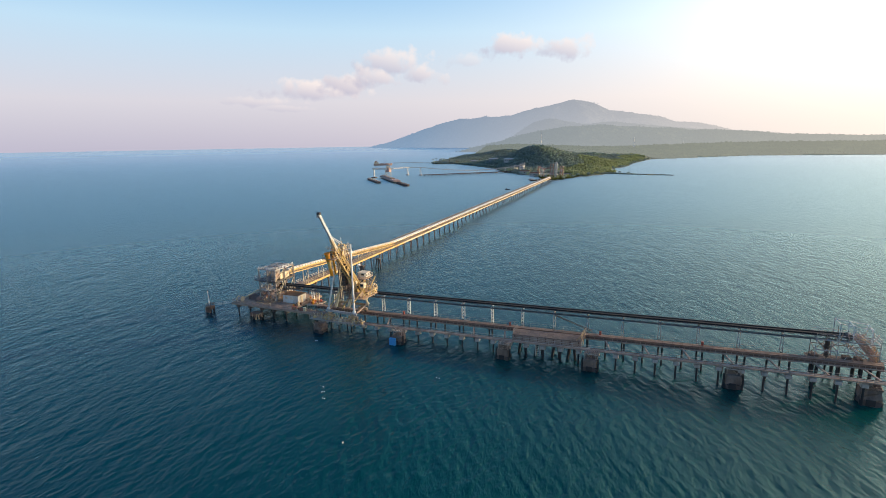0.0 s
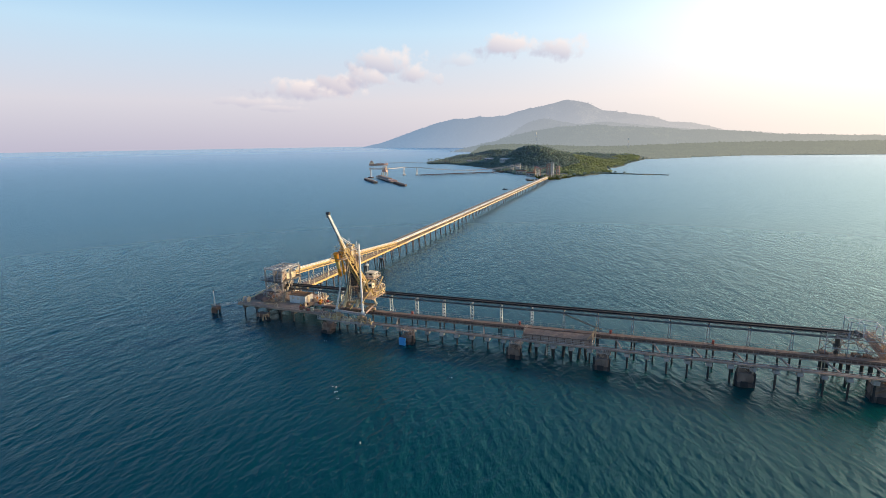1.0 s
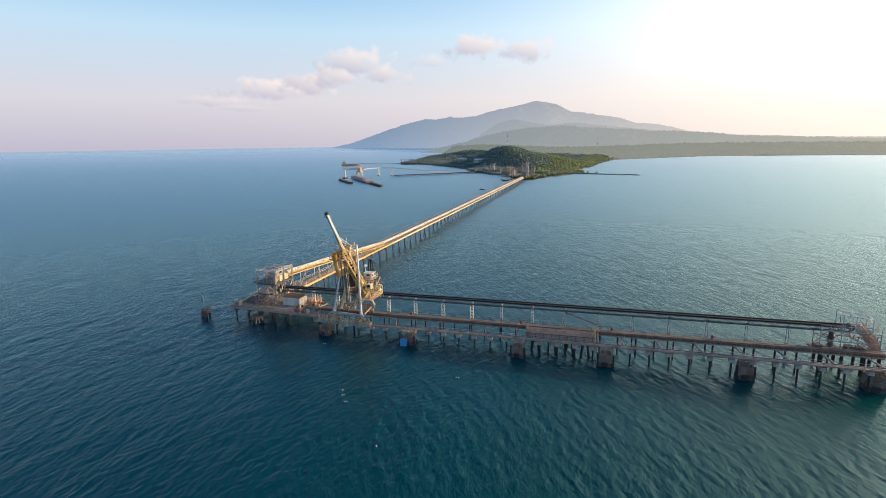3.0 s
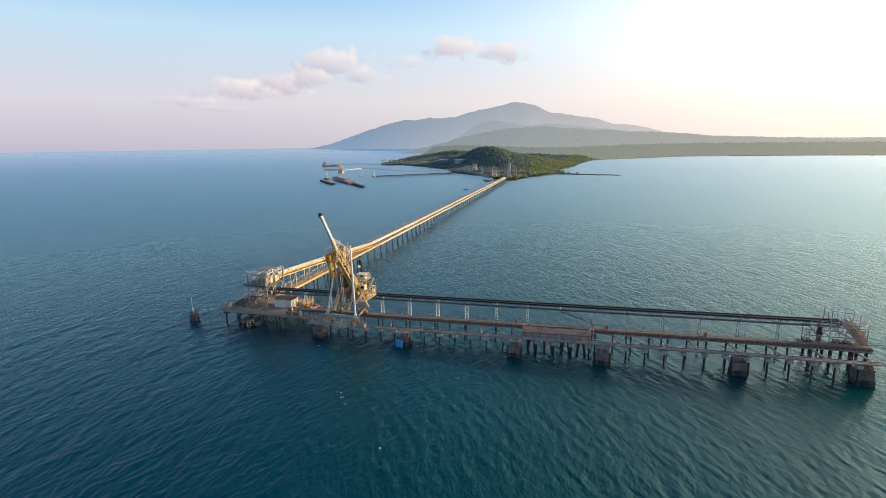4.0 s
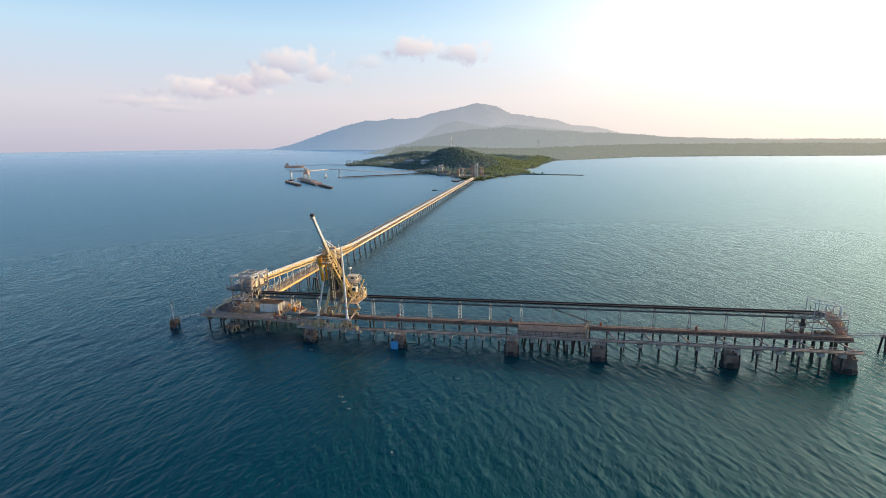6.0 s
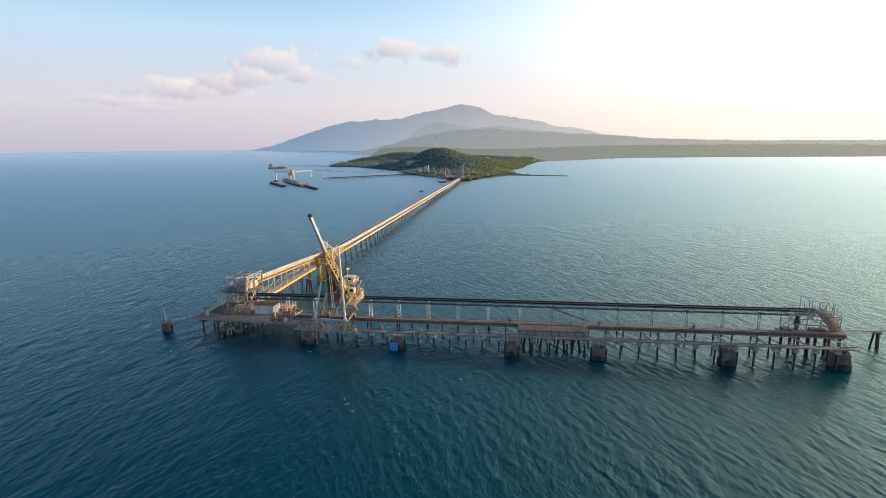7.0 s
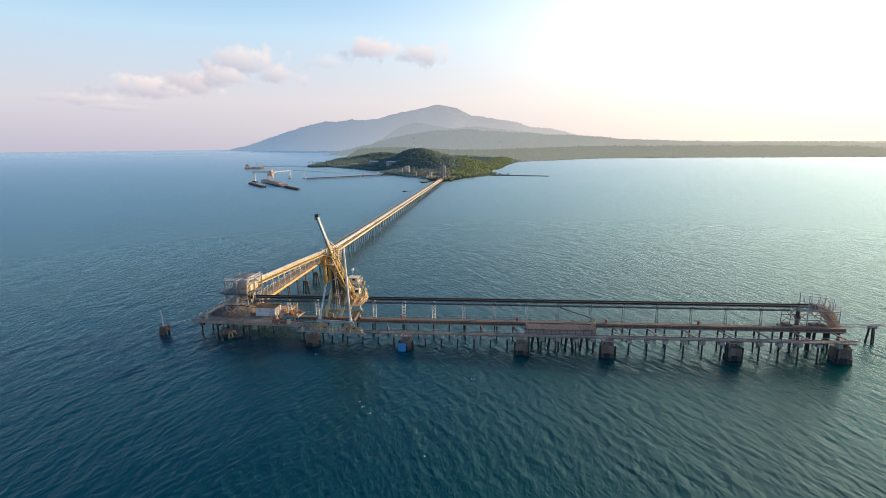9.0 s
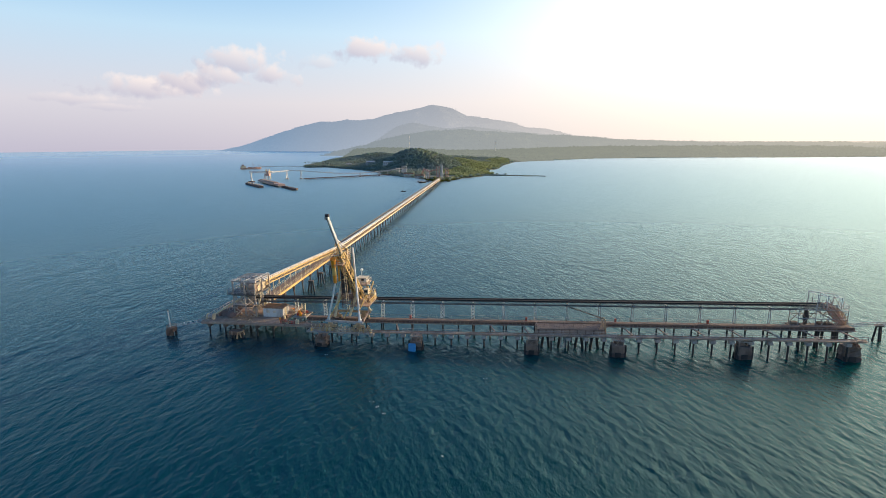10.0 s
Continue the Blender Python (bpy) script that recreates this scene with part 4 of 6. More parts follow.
# inclined stair from the deck to the gallery, beside the platform
stair = thing("gallery_stair", (43, 8.5, 0), "thin grey inclined access stair leaning on the conveyor", "stair")
bm = B()
for y in (8.2, 8.9):
    beam(bm, (42.0, y, z_rear(42) + 0.05), (33.5, y, z_belt(33.5) - 1.25), 0.05, 0.12)
part("stringer", bm, M_STEEL, stair)
bm = B()
for k in range(16):
    f = (k + 0.5) / 16
    x, z = 42.0 - 8.5 * f, z_rear(42) + 0.05 + (z_belt(33.5) - 1.25 - z_rear(42)) * f
    box(bm, x - 0.14, x + 0.14, 8.22, 8.88, z, z + 0.04)
part("tread", bm, M_STEEL, stair)

# ---- drive tower at the jetty head ----
tower = thing("drive_tower", (89.5, 10, 5), "skeletal steel drive tower with rusty machinery", "tower")
px, py = (84.4, 88.0, 94.6), (8.0, 12.0)
for x in px:
    for y in py:
        bm = B()
        top = {84.4: 8.9, 88.0: 12.3, 94.6: 8.6}[x]
        beam(bm, (x, y, 4.2), (x, y, top), 0.13, 0.13)
        part("post", bm, M_GREY, tower)
for x, top in ((90.3, 12.0), (93.2, 11.5)):
    for y in (8.4, 11.6):
        bm = B()
        beam(bm, (x, y, 8.7), (x, y, top), 0.12, 0.12)
        part("upper_post", bm, M_WHITE, tower, "pale upper post")
bm = B()
for y in (8.4, 11.6):
    beam(bm, (87.9, y, 12.1), (93.3, y, 11.5), 0.12, 0.14)
for x in (88.0, 90.3, 93.2):
    beam(bm, (x, 8.4, 12.1 - 0.11 * (x - 87.9)), (x, 11.6, 12.1 - 0.11 * (x - 87.9)), 0.1, 0.1)
part("hoist_frame", bm, M_WHITE, tower, "pale hoist frame")
for z in (6.6, 8.7):
    for y in py:
        bm = B()
        beam(bm, (84.4, y, z), (94.6, y, z), 0.14, 0.18)
        part("floor_beam", bm, M_GREY, tower)
    for x in (84.4, 86.4, 88.0, 91.3, 94.6):
        bm = B()
        beam(bm, (x, 8.0, z), (x, 12.0, z), 0.12, 0.14)
        part("floor_beam", bm, M_GREY, tower)
for y in py:
    for a, b, w in (((84.4, 4.4), (88.0, 8.6), 0.1), ((88.0, 4.4), (84.4, 8.6), 0.1), ((88.0, 8.6), (94.6, 4.6), 0.12), ((91.2, 8.7), (94.4, 5.0), 0.2),
                    ((91.6, 8.6), (94.5, 8.2), 0.12)):
        bm = B()
        beam(bm, (a[0], y, a[1]), (b[0], y, b[1]), w, w)
        part("brace", bm, M_RUSTPALE, tower, "pinkish rusty brace")
bm = B()
truss(bm, (91.0, 10, 9.6), (95.4, 10, 4.2), 1.6, 1.0, 6, 0.09, "lrtb")
part("discharge_frame", bm, M_FARSTEEL, tower, "pink rusty discharge frame")
bm = B()
beam(bm, (91.4, 10, 9.0), (94.9, 10, 4.8), 0.8, 0.6)
part("discharge_chute", bm, M_RUSTPALE, tower, "pink rusty discharge chute")
for k in range(7):
    y = 8.5 + k * 0.5
    bm = B()
    arc = [Vector((91.2 + 3.6 * math.sin(a) + 0.1 * (k % 2), y, 5.2 + 4.2 * math.cos(a))) for a in np.radians((0, 20, 40, 60, 80))] + [Vector((94.5, y, 4.3))]
    for p, q in zip(arc, arc[1:]):
        tube(bm, p, q, 0.09, n=6)
    part("hood_rib", bm, M_FADED if k % 3 else M_CREAM, tower, "pale orange curved discharge rib")
for a in (25, 50, 75):
    bm = B()
    x, z = 91.2 + 3.6 * math.sin(radians(a)), 5.2 + 4.2 * math.cos(radians(a))
    tube(bm, (x, 8.4, z), (x, 11.6, z), 0.08, n=6)
    part("hood_tie", bm, M_RUSTPALE, tower)
rng = random.Random(12)
for k in range(60):
    x, y, z = rng.uniform(88.2, 95.0), rng.uniform(8.0, 12.0), rng.choice((4.3, 6.7, 8.8))
    bm = B()
    beam(bm, (x, y, z), (x + rng.uniform(-1.2, 1.2), y + rng.uniform(-1, 1), z + rng.uniform(0.5, 2.0)), rng.uniform(0.06, 0.16), 0.1)
    part("pipework", bm, rng.choice((M_RUSTPALE, M_FARSTEEL, M_GREY, M_WHITE)), tower, "thin rusty pipework")
bm = B()
tube(bm, (86.6, 9.4, 5.0), (86.6, 9.4, 8.5), 0.42, n=12)
tube(bm, (86.6, 9.4, 6.4), (86.6, 9.4, 7.2), 0.62, n=12)
part("take_up_weight", bm, M_DARK, tower, "dark take-up weight")
for x0, x1, y0, y1, z1 in ((83.8, 85.2, 8.4, 10.4, 5.3), (89.2, 90.6, 8.6, 10.0, 5.5), (91.4, 92.6, 9.0, 10.8, 5.2)):
    bm = B()
    box(bm, x0, x1, y0, y1, 4.22, z1)
    bmesh.ops.bevel(bm, geom=bm.edges[:], offset=0.06, segments=1, affect="EDGES")
    part("drive_unit", bm, M_RUST, tower, "rusty drive machinery")
bm = B()
railing(bm, [(84.4, 8.0, 8.8), (94.6, 8.0, 8.8), (94.6, 12.0, 8.8), (84.4, 12.0, 8.8)], 1.0, 1.7, 0.03)
part("handrail", bm, M_GREY, tower)
bm = B()
box(bm, 83.6, 95.4, 7.3, 12.4, 3.9, 4.2)
part("base_slab", bm, M_CONCDARK, tower, "stained base slab")
for x in (85, 88.5, 92, 94.8):
    for y in (8.0, 12.0):
        bm = B()
        tube(bm, (x, y, 3.8), (x + random.Random(int(x)).uniform(-0.4, 0.4), y, -6), 0.32, n=10)
        part("pile", bm, M_PILE, tower)

# ---- pipe bridge beyond the head ----
pipe = thing("pipe_bridge", (105, 13, 0), "slim grey pipe bridge on raked tripod piles", "pipe bridge")
bm = B()
truss(bm, (94.8, 11.6, 4.1), (150, 20.5, 4.6), 1.0, 0.45, 24, 0.05, "lr")
part("bridge_truss", bm, M_GREY, pipe)
for x, y in ((104.8, 13.4), (122, 16.1), (139, 18.9)):
    bm = B()
    beam(bm, (x - 0.9, y, 3.75), (x + 0.9, y, 3.75), 0.7, 0.5)
    part("pile_cap", bm, M_CONCDARK, pipe)
    for dx, dy in ((-0.95, 0.4), (0.15, -0.5), (0.95, 0.4)):
        bm = B()
        tube(bm, (x + dx * 0.5, y + dy * 0.3, 3.6), (x + dx * 1.3, y + dy, -4), 0.22, n=8)
        part("raked_pile", bm, M_PILE, pipe)

# ---- beacon dolphin off the jetty's other end ----
bea = thing("beacon_dolphin", (-64.7, -0.2, 0), "rust-red beacon dolphin with a white light pole", "beacon")
bm = B()
box(bm, -65.6, -63.8, -1.1, 0.7, 0.9, 1.9)
bmesh.ops.bevel(bm, geom=bm.edges[:], offset=0.12, segments=1, affect="EDGES")
part("cap", bm, M_RUST, bea, "rusty cap")
bm = B()
for k in range(6):
    beam(bm, (-65.5 + k * 0.32, -1.2, 0.1), (-65.5 + k * 0.32, -1.2, 1.5 + 0.2 * (k % 2)), 0.2, 0.14)
part("fender_timber", bm, M_RUST, bea)
for dx in (-0.6, 0.6):
    for dy in (-0.6, 0.6):
        bm = B()
        tube(bm, (-64.7 + dx, -0.2 + dy, 1.0), (-64.7 + dx * 1.3, -0.2 + dy * 1.3, -5), 0.3, n=10)
        part("pile", bm, M_PILE, bea)
bm = B()
tube(bm, (-65.0, -0.2, 2.0), (-65.4, 0.0, 6.2), 0.13, 0.09, 10)
pole = part("light_pole", bm, M_WHITE, bea, "white light pole")
bm = B()
tube(bm, (-65.4, 0.0, 6.2), (-65.4, 0.0, 6.6), 0.16, 0.1, 10)
part("lantern", bm, M_GLASS, pole)
bm = B()
railing(bm, [(-65.5, -1.0, 1.9), (-63.9, -1.0, 1.9), (-63.9, 0.6, 1.9), (-65.5, 0.6, 1.9), (-65.5, -1.0, 1.9)], 0.7, 1.2, 0.03)
part("handrail", bm, M_RUST, bea)
cat = thing("link_catwalk", (-60, 1, 2), "thin pale link catwalk to the beacon dolphin", "catwalk")
bm = B()
beam(bm, (-63.5, 0.4, 2.1), (-56.3, 1.6, 3.3), 0.3, 0.08)
part("grating", bm, M_GREY, cat)
bm = B()
railing(bm, [(-63.5, 0.3, 2.1), (-56.3, 1.5, 3.3)], 0.6, 2.4, 0.015)
part("handrail", bm, M_WHITE, cat)


# ---- transfer deck at the trestle's end ----
deck = thing("transfer_deck", (-42, 7, 0), "brown concrete transfer deck on dark piles", "deck", kind="structure")
bm = B()
box(bm, -56.8, -36.5, 0.6, 15.0, 2.95, 3.45)
bmesh.ops.bevel(bm, geom=bm.edges[:], offset=0.06, segments=1, affect="EDGES")
part("deck_slab", bm, M_RUSTPALE, deck)
for x0, x1, y0, y1 in ((-57.0, -26.4, 0.35, 0.6), (-57.0, -36.5, 15.0, 15.25), (-57.05, -56.8, 0.6, 15.0)):
    bm = B()
    box(bm, x0, x1, y0, y1, 2.98, 3.58)
    bmesh.ops.bevel(bm, geom=bm.edges[:], offset=0.04, segments=1, affect="EDGES")
    part("edge_beam", bm, M_RUSTPALE, deck, "stained edge beam")
bm = B()
box(bm, -36.5, -25.4, 0.6, 2.6, 3.05, 3.45)
part("deck_strip", bm, M_DECK, deck)
bm = B()
box(bm, -35.6, -32.2, 6.6, 11.0, 3.1, 3.45)
part("deck_pad", bm, M_CONC, deck)
for x, y in ((-35.2, 7.0), (-32.6, 7.0), (-35.2, 10.6), (-32.6, 10.6)):
    piece("pile", ME_PILE, (x, y, 3.1), deck)
for k in range(5):
    bm = B()
    x = -55.2 + k * 4.2
    beam(bm, (x, 0.8, 2.55), (x, 14.8, 2.55), 0.8, 0.8)
    part("crosshead", bm, M_CONCDARK, deck)
    for y in (1.1, 5.6, 10.0, 14.4):
        piece("pile", ME_PILE, (x, y, 2.2), deck)
bm = B()
railing(bm, [(-26.8, 0.5, 3.5), (-56.8, 0.5, 3.5), (-56.8, 14.9, 3.5), (-50, 14.9, 3.5)], 1.05, 1.5, 0.022)
part("handrail", bm, M_RUSTPALE, deck, "thin rusty handrail")

# fender frame in orange below the deck edge
fen = thing("fender_frame", (-46.8, 0, 0), "rusty fender with an orange bent arm", "fender")
bm = B()
box(bm, -48.7, -45.6, -1.6, 0.3, 1.1, 2.0)
bmesh.ops.bevel(bm, geom=bm.edges[:], offset=0.1, segments=1, affect="EDGES")
part("body", bm, M_RUST, fen)
for k, (a, b, w) in enumerate((((-46.6, -1.75, 0.2), (-46.3, -1.7, 1.7), 0.26), ((-46.3, -1.7, 1.7), (-44.9, -1.4, 2.1), 0.26), ((-45.7, -1.7, 1.7), (-45.5, -1.65, 0.5), 0.2),
                               ((-44.9, -1.4, 2.1), (-44.7, -1.35, 1.2), 0.18))):
    bm = B()
    beam(bm, a, b, w, w)
    part("arm", bm, M_FADED, fen, "faded orange bent arm")
for k in range(5):
    bm = B()
    beam(bm, (-48.5 + k * 0.7, -1.66, 1.0), (-48.5 + k * 0.7, -1.66, 2.0), 0.22, 0.12)
    part("timber", bm, M_RUSTPALE if k % 2 else M_RUST, fen, "worn fender timber")
for x in (-48.4, -45.8):
    bm = B()
    tube(bm, (x, -0.6, 1.0), (x, -0.6, -5), 0.3, n=10)
    part("pile", bm, M_PILE, fen)

# control shed
shed = thing("control_shed", (-40.4, 7.4, 3.45), "small white control shed with a rusty sheet roof", "shed")
sx0, sx1, sy0, sy1, sz0, sz1 = -43.2, -37.9, 5.9, 9.4, 3.45, 5.75
bm = B()
box(bm, sx0, sx1, sy0, sy1, sz0, sz1)
bmesh.ops.bevel(bm, geom=bm.edges[:], offset=0.03, segments=1, affect="EDGES")
part("wall", bm, M_WHITE, shed, "white sheet walls")
bm = B()
n = 13
for k in range(n):
    a, b = sx0 - 0.25 + (sx1 - sx0 + 0.5) * k / n, sx0 - 0.25 + (sx1 - sx0 + 0.5) * (k + 1) / n
    box(bm, a + 0.02, b - 0.02, sy0 - 0.3, sy1 + 0.3, sz1 + 0.01, sz1 + (0.13 if k % 2 else 0.09))
part("roof", bm, M_ROOF, shed, "rusty ribbed roof")
bm = B()
box(bm, sx1 + 0.003, sx1 + 0.06, 7.0, 7.9, sz0 + 0.05, sz0 + 2.0)
part("door", bm, M_CREAM, shed, "cream door")
for x in (-42.3, -40.6):
    bm = B()
    box(bm, x, x + 0.9, sy0 - 0.05, sy0 - 0.004, sz0 + 1.05, sz0 + 1.75)
    w = part("window", bm, M_WHITE, shed, "pale shuttered window")
    bm = B()
    for k in range(4):
        box(bm, x + 0.06, x + 0.84, sy0 - 0.075, sy0 - 0.052, sz0 + 1.12 + k * 0.15, sz0 + 1.22 + k * 0.15)
    part("louvre", bm, M_CREAM, w)

# transfer tower
tt = thing("transfer_tower", (-47.5, 9, 3.45), "open cream steel transfer tower with a hopper", "tower")
TX, TY = (-50.4, -47.4, -44.6), (5.0, 9.0, 13.0)
for x in TX:
    for y in TY:
        bm = B()
        ibeam(bm, (x, y, 3.45), (x, y, 12.9 if x != TX[1] or y != TY[1] else 9.3), 0.3, 0.3, 0.04)
        part("post", bm, M_CONC, tt)
for z, mat in ((6.4, M_STEEL), (9.3, M_STEEL), (12.8, M_GREY)):
    for y in TY:
        bm = B()
        ibeam(bm, (TX[0] - 0.4, y, z), (TX[2] + 0.4, y, z), 0.25, 0.34, 0.04)
        part("floor_beam", bm, mat, tt)
    for x in TX:
        bm = B()
        ibeam(bm, (x, TY[0] - 0.3, z - 0.02), (x, TY[2] + 0.3, z - 0.02), 0.22, 0.3, 0.04)
        part("floor_beam", bm, mat, tt)
bm = B()
box(bm, -51.8, -44.3, 4.4, 13.6, 9.48, 9.56)
part("upper_floor", bm, M_STEEL, tt, "dark grating floor")
bm = B()
box(bm, -50.6, -47.0, 4.8, 13.2, 6.58, 6.64)
part("lower_floor", bm, M_GREY, tt, "grating floor")
for x0, x1 in ((TX[0], TX[1]), (TX[1], TX[2])):
    for z0, z1 in ((3.6, 6.3), (6.5, 9.2)):
        bm = B()
        beam(bm, (x0, 5.0, z0), (x1, 5.0, z1), 0.16, 0.16)
        part("brace", bm, M_CONC, tt)
        bm = B()
        beam(bm, (x1, 5.0, z0), (x0, 5.0, z1), 0.16, 0.16)
        part("brace", bm, M_CONC, tt)
for y0, y1 in ((5.0, 9.0), (9.0, 13.0)):
    bm = B()
    beam(bm, (TX[2], y0, 9.6), (TX[2], y1, 12.7), 0.12, 0.12)
    part("brace", bm, M_CREAM, tt)
    bm = B()
    beam(bm, (TX[2], y0, 3.6), (TX[2], y1, 9.2), 0.16, 0.16)
    part("brace", bm, M_CREAM, tt)
bm = B()
railing(bm, [(-44.4, 4.5, 9.56), (-51.7, 4.5, 9.56), (-51.7, 13.5, 9.56)], 1.05, 1.3, 0.035)
part("handrail", bm, M_GREY, tt, "grey handrail")
bm = B()
railing(bm, [(-50.4, 5.0, 12.95), (-44.6, 5.0, 12.95), (-44.6, 13.0, 12.95)], 0.5, 2.0, 0.035)
part("roof_rail", bm, M_WHITE, tt)
bm = B()
tube(bm, (-46.9, 8.0, 9.6), (-46.9, 8.0, 12.2), 1.25, 1.25, 20)
tube(bm, (-46.9, 8.0, 12.2), (-46.9, 8.0, 12.7), 1.25, 0.7, 20)
tube(bm, (-46.9, 8.0, 7.2), (-46.9, 8.0, 9.55), 0.55, 1.2, 20)
part("hopper", bm, M_CONC, tt, "round grey dust hopper")
bm = B()
tube(bm, (-46.6, 6.4, 11.0), (-44.9, 6.4, 11.0), 0.75, n=18)
part("drive_drum", bm, M_RUSTPALE, tt, "rusty drive drum")
bm = B()
beam(bm, (-48.6, 8.6, 9.2), (-47.2, 9.8, 6.9), 1.2, 1.1)
part("chute", bm, M_RUST, tt, "rusty transfer chute")
for k in range(10):
    f = k / 10
    bm = B()
    box(bm, -52.6, -51.8, 5.0 + 5.6 * f, 5.0 + 5.6 * f + 0.35, 3.5 + 6.0 * f, 3.56 + 6.0 * f)
    part("stair_tread", bm, M_GREY, tt)
for k in range(7):
    bm = B()
    y = 5.6 + k * 1.15
    beam(bm, (-50.6, y, 13.02), (-44.4, y, 13.02), 0.09, 0.14)
    part("rafter", bm, M_GREY, tt, "slim grey rafter")
for x in (-52.62, -51.78):
    bm = B()
    beam(bm, (x, 5.0, 3.5), (x, 10.8, 9.5), 0.05, 0.25)
    part("stair_stringer", bm, M_GREY, tt)

rng = random.Random(91)
for k in range(120):
    low = rng.random() < 0.45
    p = Vector((rng.uniform(-50.4, -44.6), rng.uniform(4.8, 12.5), rng.uniform(3.6, 6.2) if low else rng.choice((rng.uniform(9.6, 12.4), rng.uniform(6.6, 9.2)))))
    q = p + rng.choice((Vector((rng.uniform(-1.6, 1.6), 0, 0)), Vector((0, rng.uniform(-1.6, 1.6), rng.uniform(-0.3, 0.3))), Vector((0, 0, rng.uniform(0.6, 1.6)))))
    if (q - p).length < 0.4:
        continue
    bm = B()
    beam(bm, p, q, rng.uniform(0.06, 0.2), rng.uniform(0.06, 0.16))
    part("small_steel", bm, rng.choice((M_CREAM, M_CREAM, M_RUSTPALE, M_RUST, M_GREY, M_FADED)), tt, "weathered bracket and pipe steel")
bm = B()
box(bm, -46.4, -44.9, 7.4, 11.6, 9.6, 11.3)
bmesh.ops.bevel(bm, geom=bm.edges[:], offset=0.1, segments=1, affect="EDGES")
part("chute_housing", bm, M_CREAM, tt, "cream belt discharge housing")
bm = B()
beam(bm, (-45.2, 5.2, 10.0), (-45.2, 7.4, 11.0), 0.9, 0.7)
part("head_chute", bm, M_RUSTPALE, tt, "rusty head chute")

# heap of sheeted spare gear, scrap and pipes on the deck
rng = random.Random(41)
heap = thing("ore_heap", (-53.6, 8, 3.45), "dark brown sheeted heap on the deck", "heap")
bm = B()
for k in range(7):
    lump(bm, (-54.4 + k * 0.55, 6.2 + rng.uniform(-1, 2.8), 3.6), 1.6, 1.9, 1.2 + 0.25 * (k > 2), rng, 0.12, 2)
part("sheeting", bm, M_ORE, heap, kind="stuff")
bm = B()
beam(bm, (-56.3, 3.5, 3.7), (-50.6, 9.0, 7.2), 0.5, 0.35)
ramp_thing = thing("loading_ramp", (-55, 4, 3.45), "pale slanting conveyor arm rising to the tower", "conveyor arm")
part("arm", bm, M_CREAM, ramp_thing)
bm = B()
for f in (0.25, 0.55, 0.85):
    p = Vector((-56.3, 3.5, 3.7)).lerp(Vector((-50.6, 9.0, 7.2)), f)
    beam(bm, p, (p.x, p.y, 3.46), 0.12, 0.12)
part("prop", bm, M_GREY, ramp_thing)
winch = thing("mooring_winch", (-55.4, 2.3, 3.45), "pale mooring winch at the deck corner", "winch")
bm = B()
box(bm, -56.2, -54.6, 1.6, 3.0, 3.45, 3.8)
part("base", bm, M_CONC, winch)
bm = B()
tube(bm, (-56.0, 2.3, 4.3), (-54.8, 2.3, 4.3), 0.5, n=16)
part("drum", bm, M_GREY, winch)
for x in (-56.15, -54.65):
    bm = B()
    tube(bm, (x - 0.06, 2.3, 4.3), (x + 0.06, 2.3, 4.3), 0.78, n=18)
    part("flange", bm, M_CREAM, winch)
for k in range(40):
    bm = B()
    x, y = rng.choice(((rng.uniform(-37.6, -36.9), rng.uniform(2.0, 13.5)), (rng.uniform(-36.4, -32.0), rng.uniform(1.2, 2.1)), (rng.uniform(-35.0, -32.8), rng.uniform(7.2, 10.2))))
    h = rng.uniform(0.3, 1.1)
    kind = rng.random()
    if kind < 0.45:
        w, d = rng.uniform(0.2, 0.45), rng.uniform(0.2, 0.45)
        box(bm, x - w, x + w, y - d, y + d, 3.46, 3.46 + h)
        bmesh.ops.bevel(bm, geom=bm.edges[:], offset=0.05, segments=1, affect="EDGES")
        ob = solid("machine_crate", bm, rng.choice((M_RUST, M_RUSTPALE, M_RUSTPALE, M_CREAM)), "rusty equipment crate on the transfer deck", "crate", "deck clutter")
    elif kind < 0.75:
        tube(bm, (x, y, 3.46), (x, y, 3.46 + h), 0.35, n=14)
        tube(bm, (x, y, 3.46 + h * 0.45), (x, y, 3.5 + h * 0.45), 0.37, n=14)
        ob = solid("oil_drum", bm, rng.choice((M_RUST, M_ORANGE, M_RED)), "rusty oil drum on the transfer deck", "drum", "deck clutter")
    else:
        tube(bm, (x, y, 3.62), (x + rng.uniform(1, 2.4), y + rng.uniform(-1, 1), 3.62), 0.16, n=8)
        ob = solid("spare_pipe", bm, M_RUSTPALE, "length of rusty pipe lying on the deck", "pipe", "deck clutter")
frame_thing = thing("conveyor_stand", (-33.2, 9.8, 3.45), "cream lattice stand under the conveyor with red gear", "stand")
part("lattice_column", lattice_column(-33.9, 9.6, 3.46, z_belt(-33.9) - 1.62, 1.0), M_CREAM, frame_thing)
bm = B()
box(bm, -34.9, -33.6, 7.4, 8.4, 3.46, 4.05)
bmesh.ops.bevel(bm, geom=bm.edges[:], offset=0.08, segments=1, affect="EDGES")
part("gear_case", bm, M_RED, frame_thing, "red gear case")

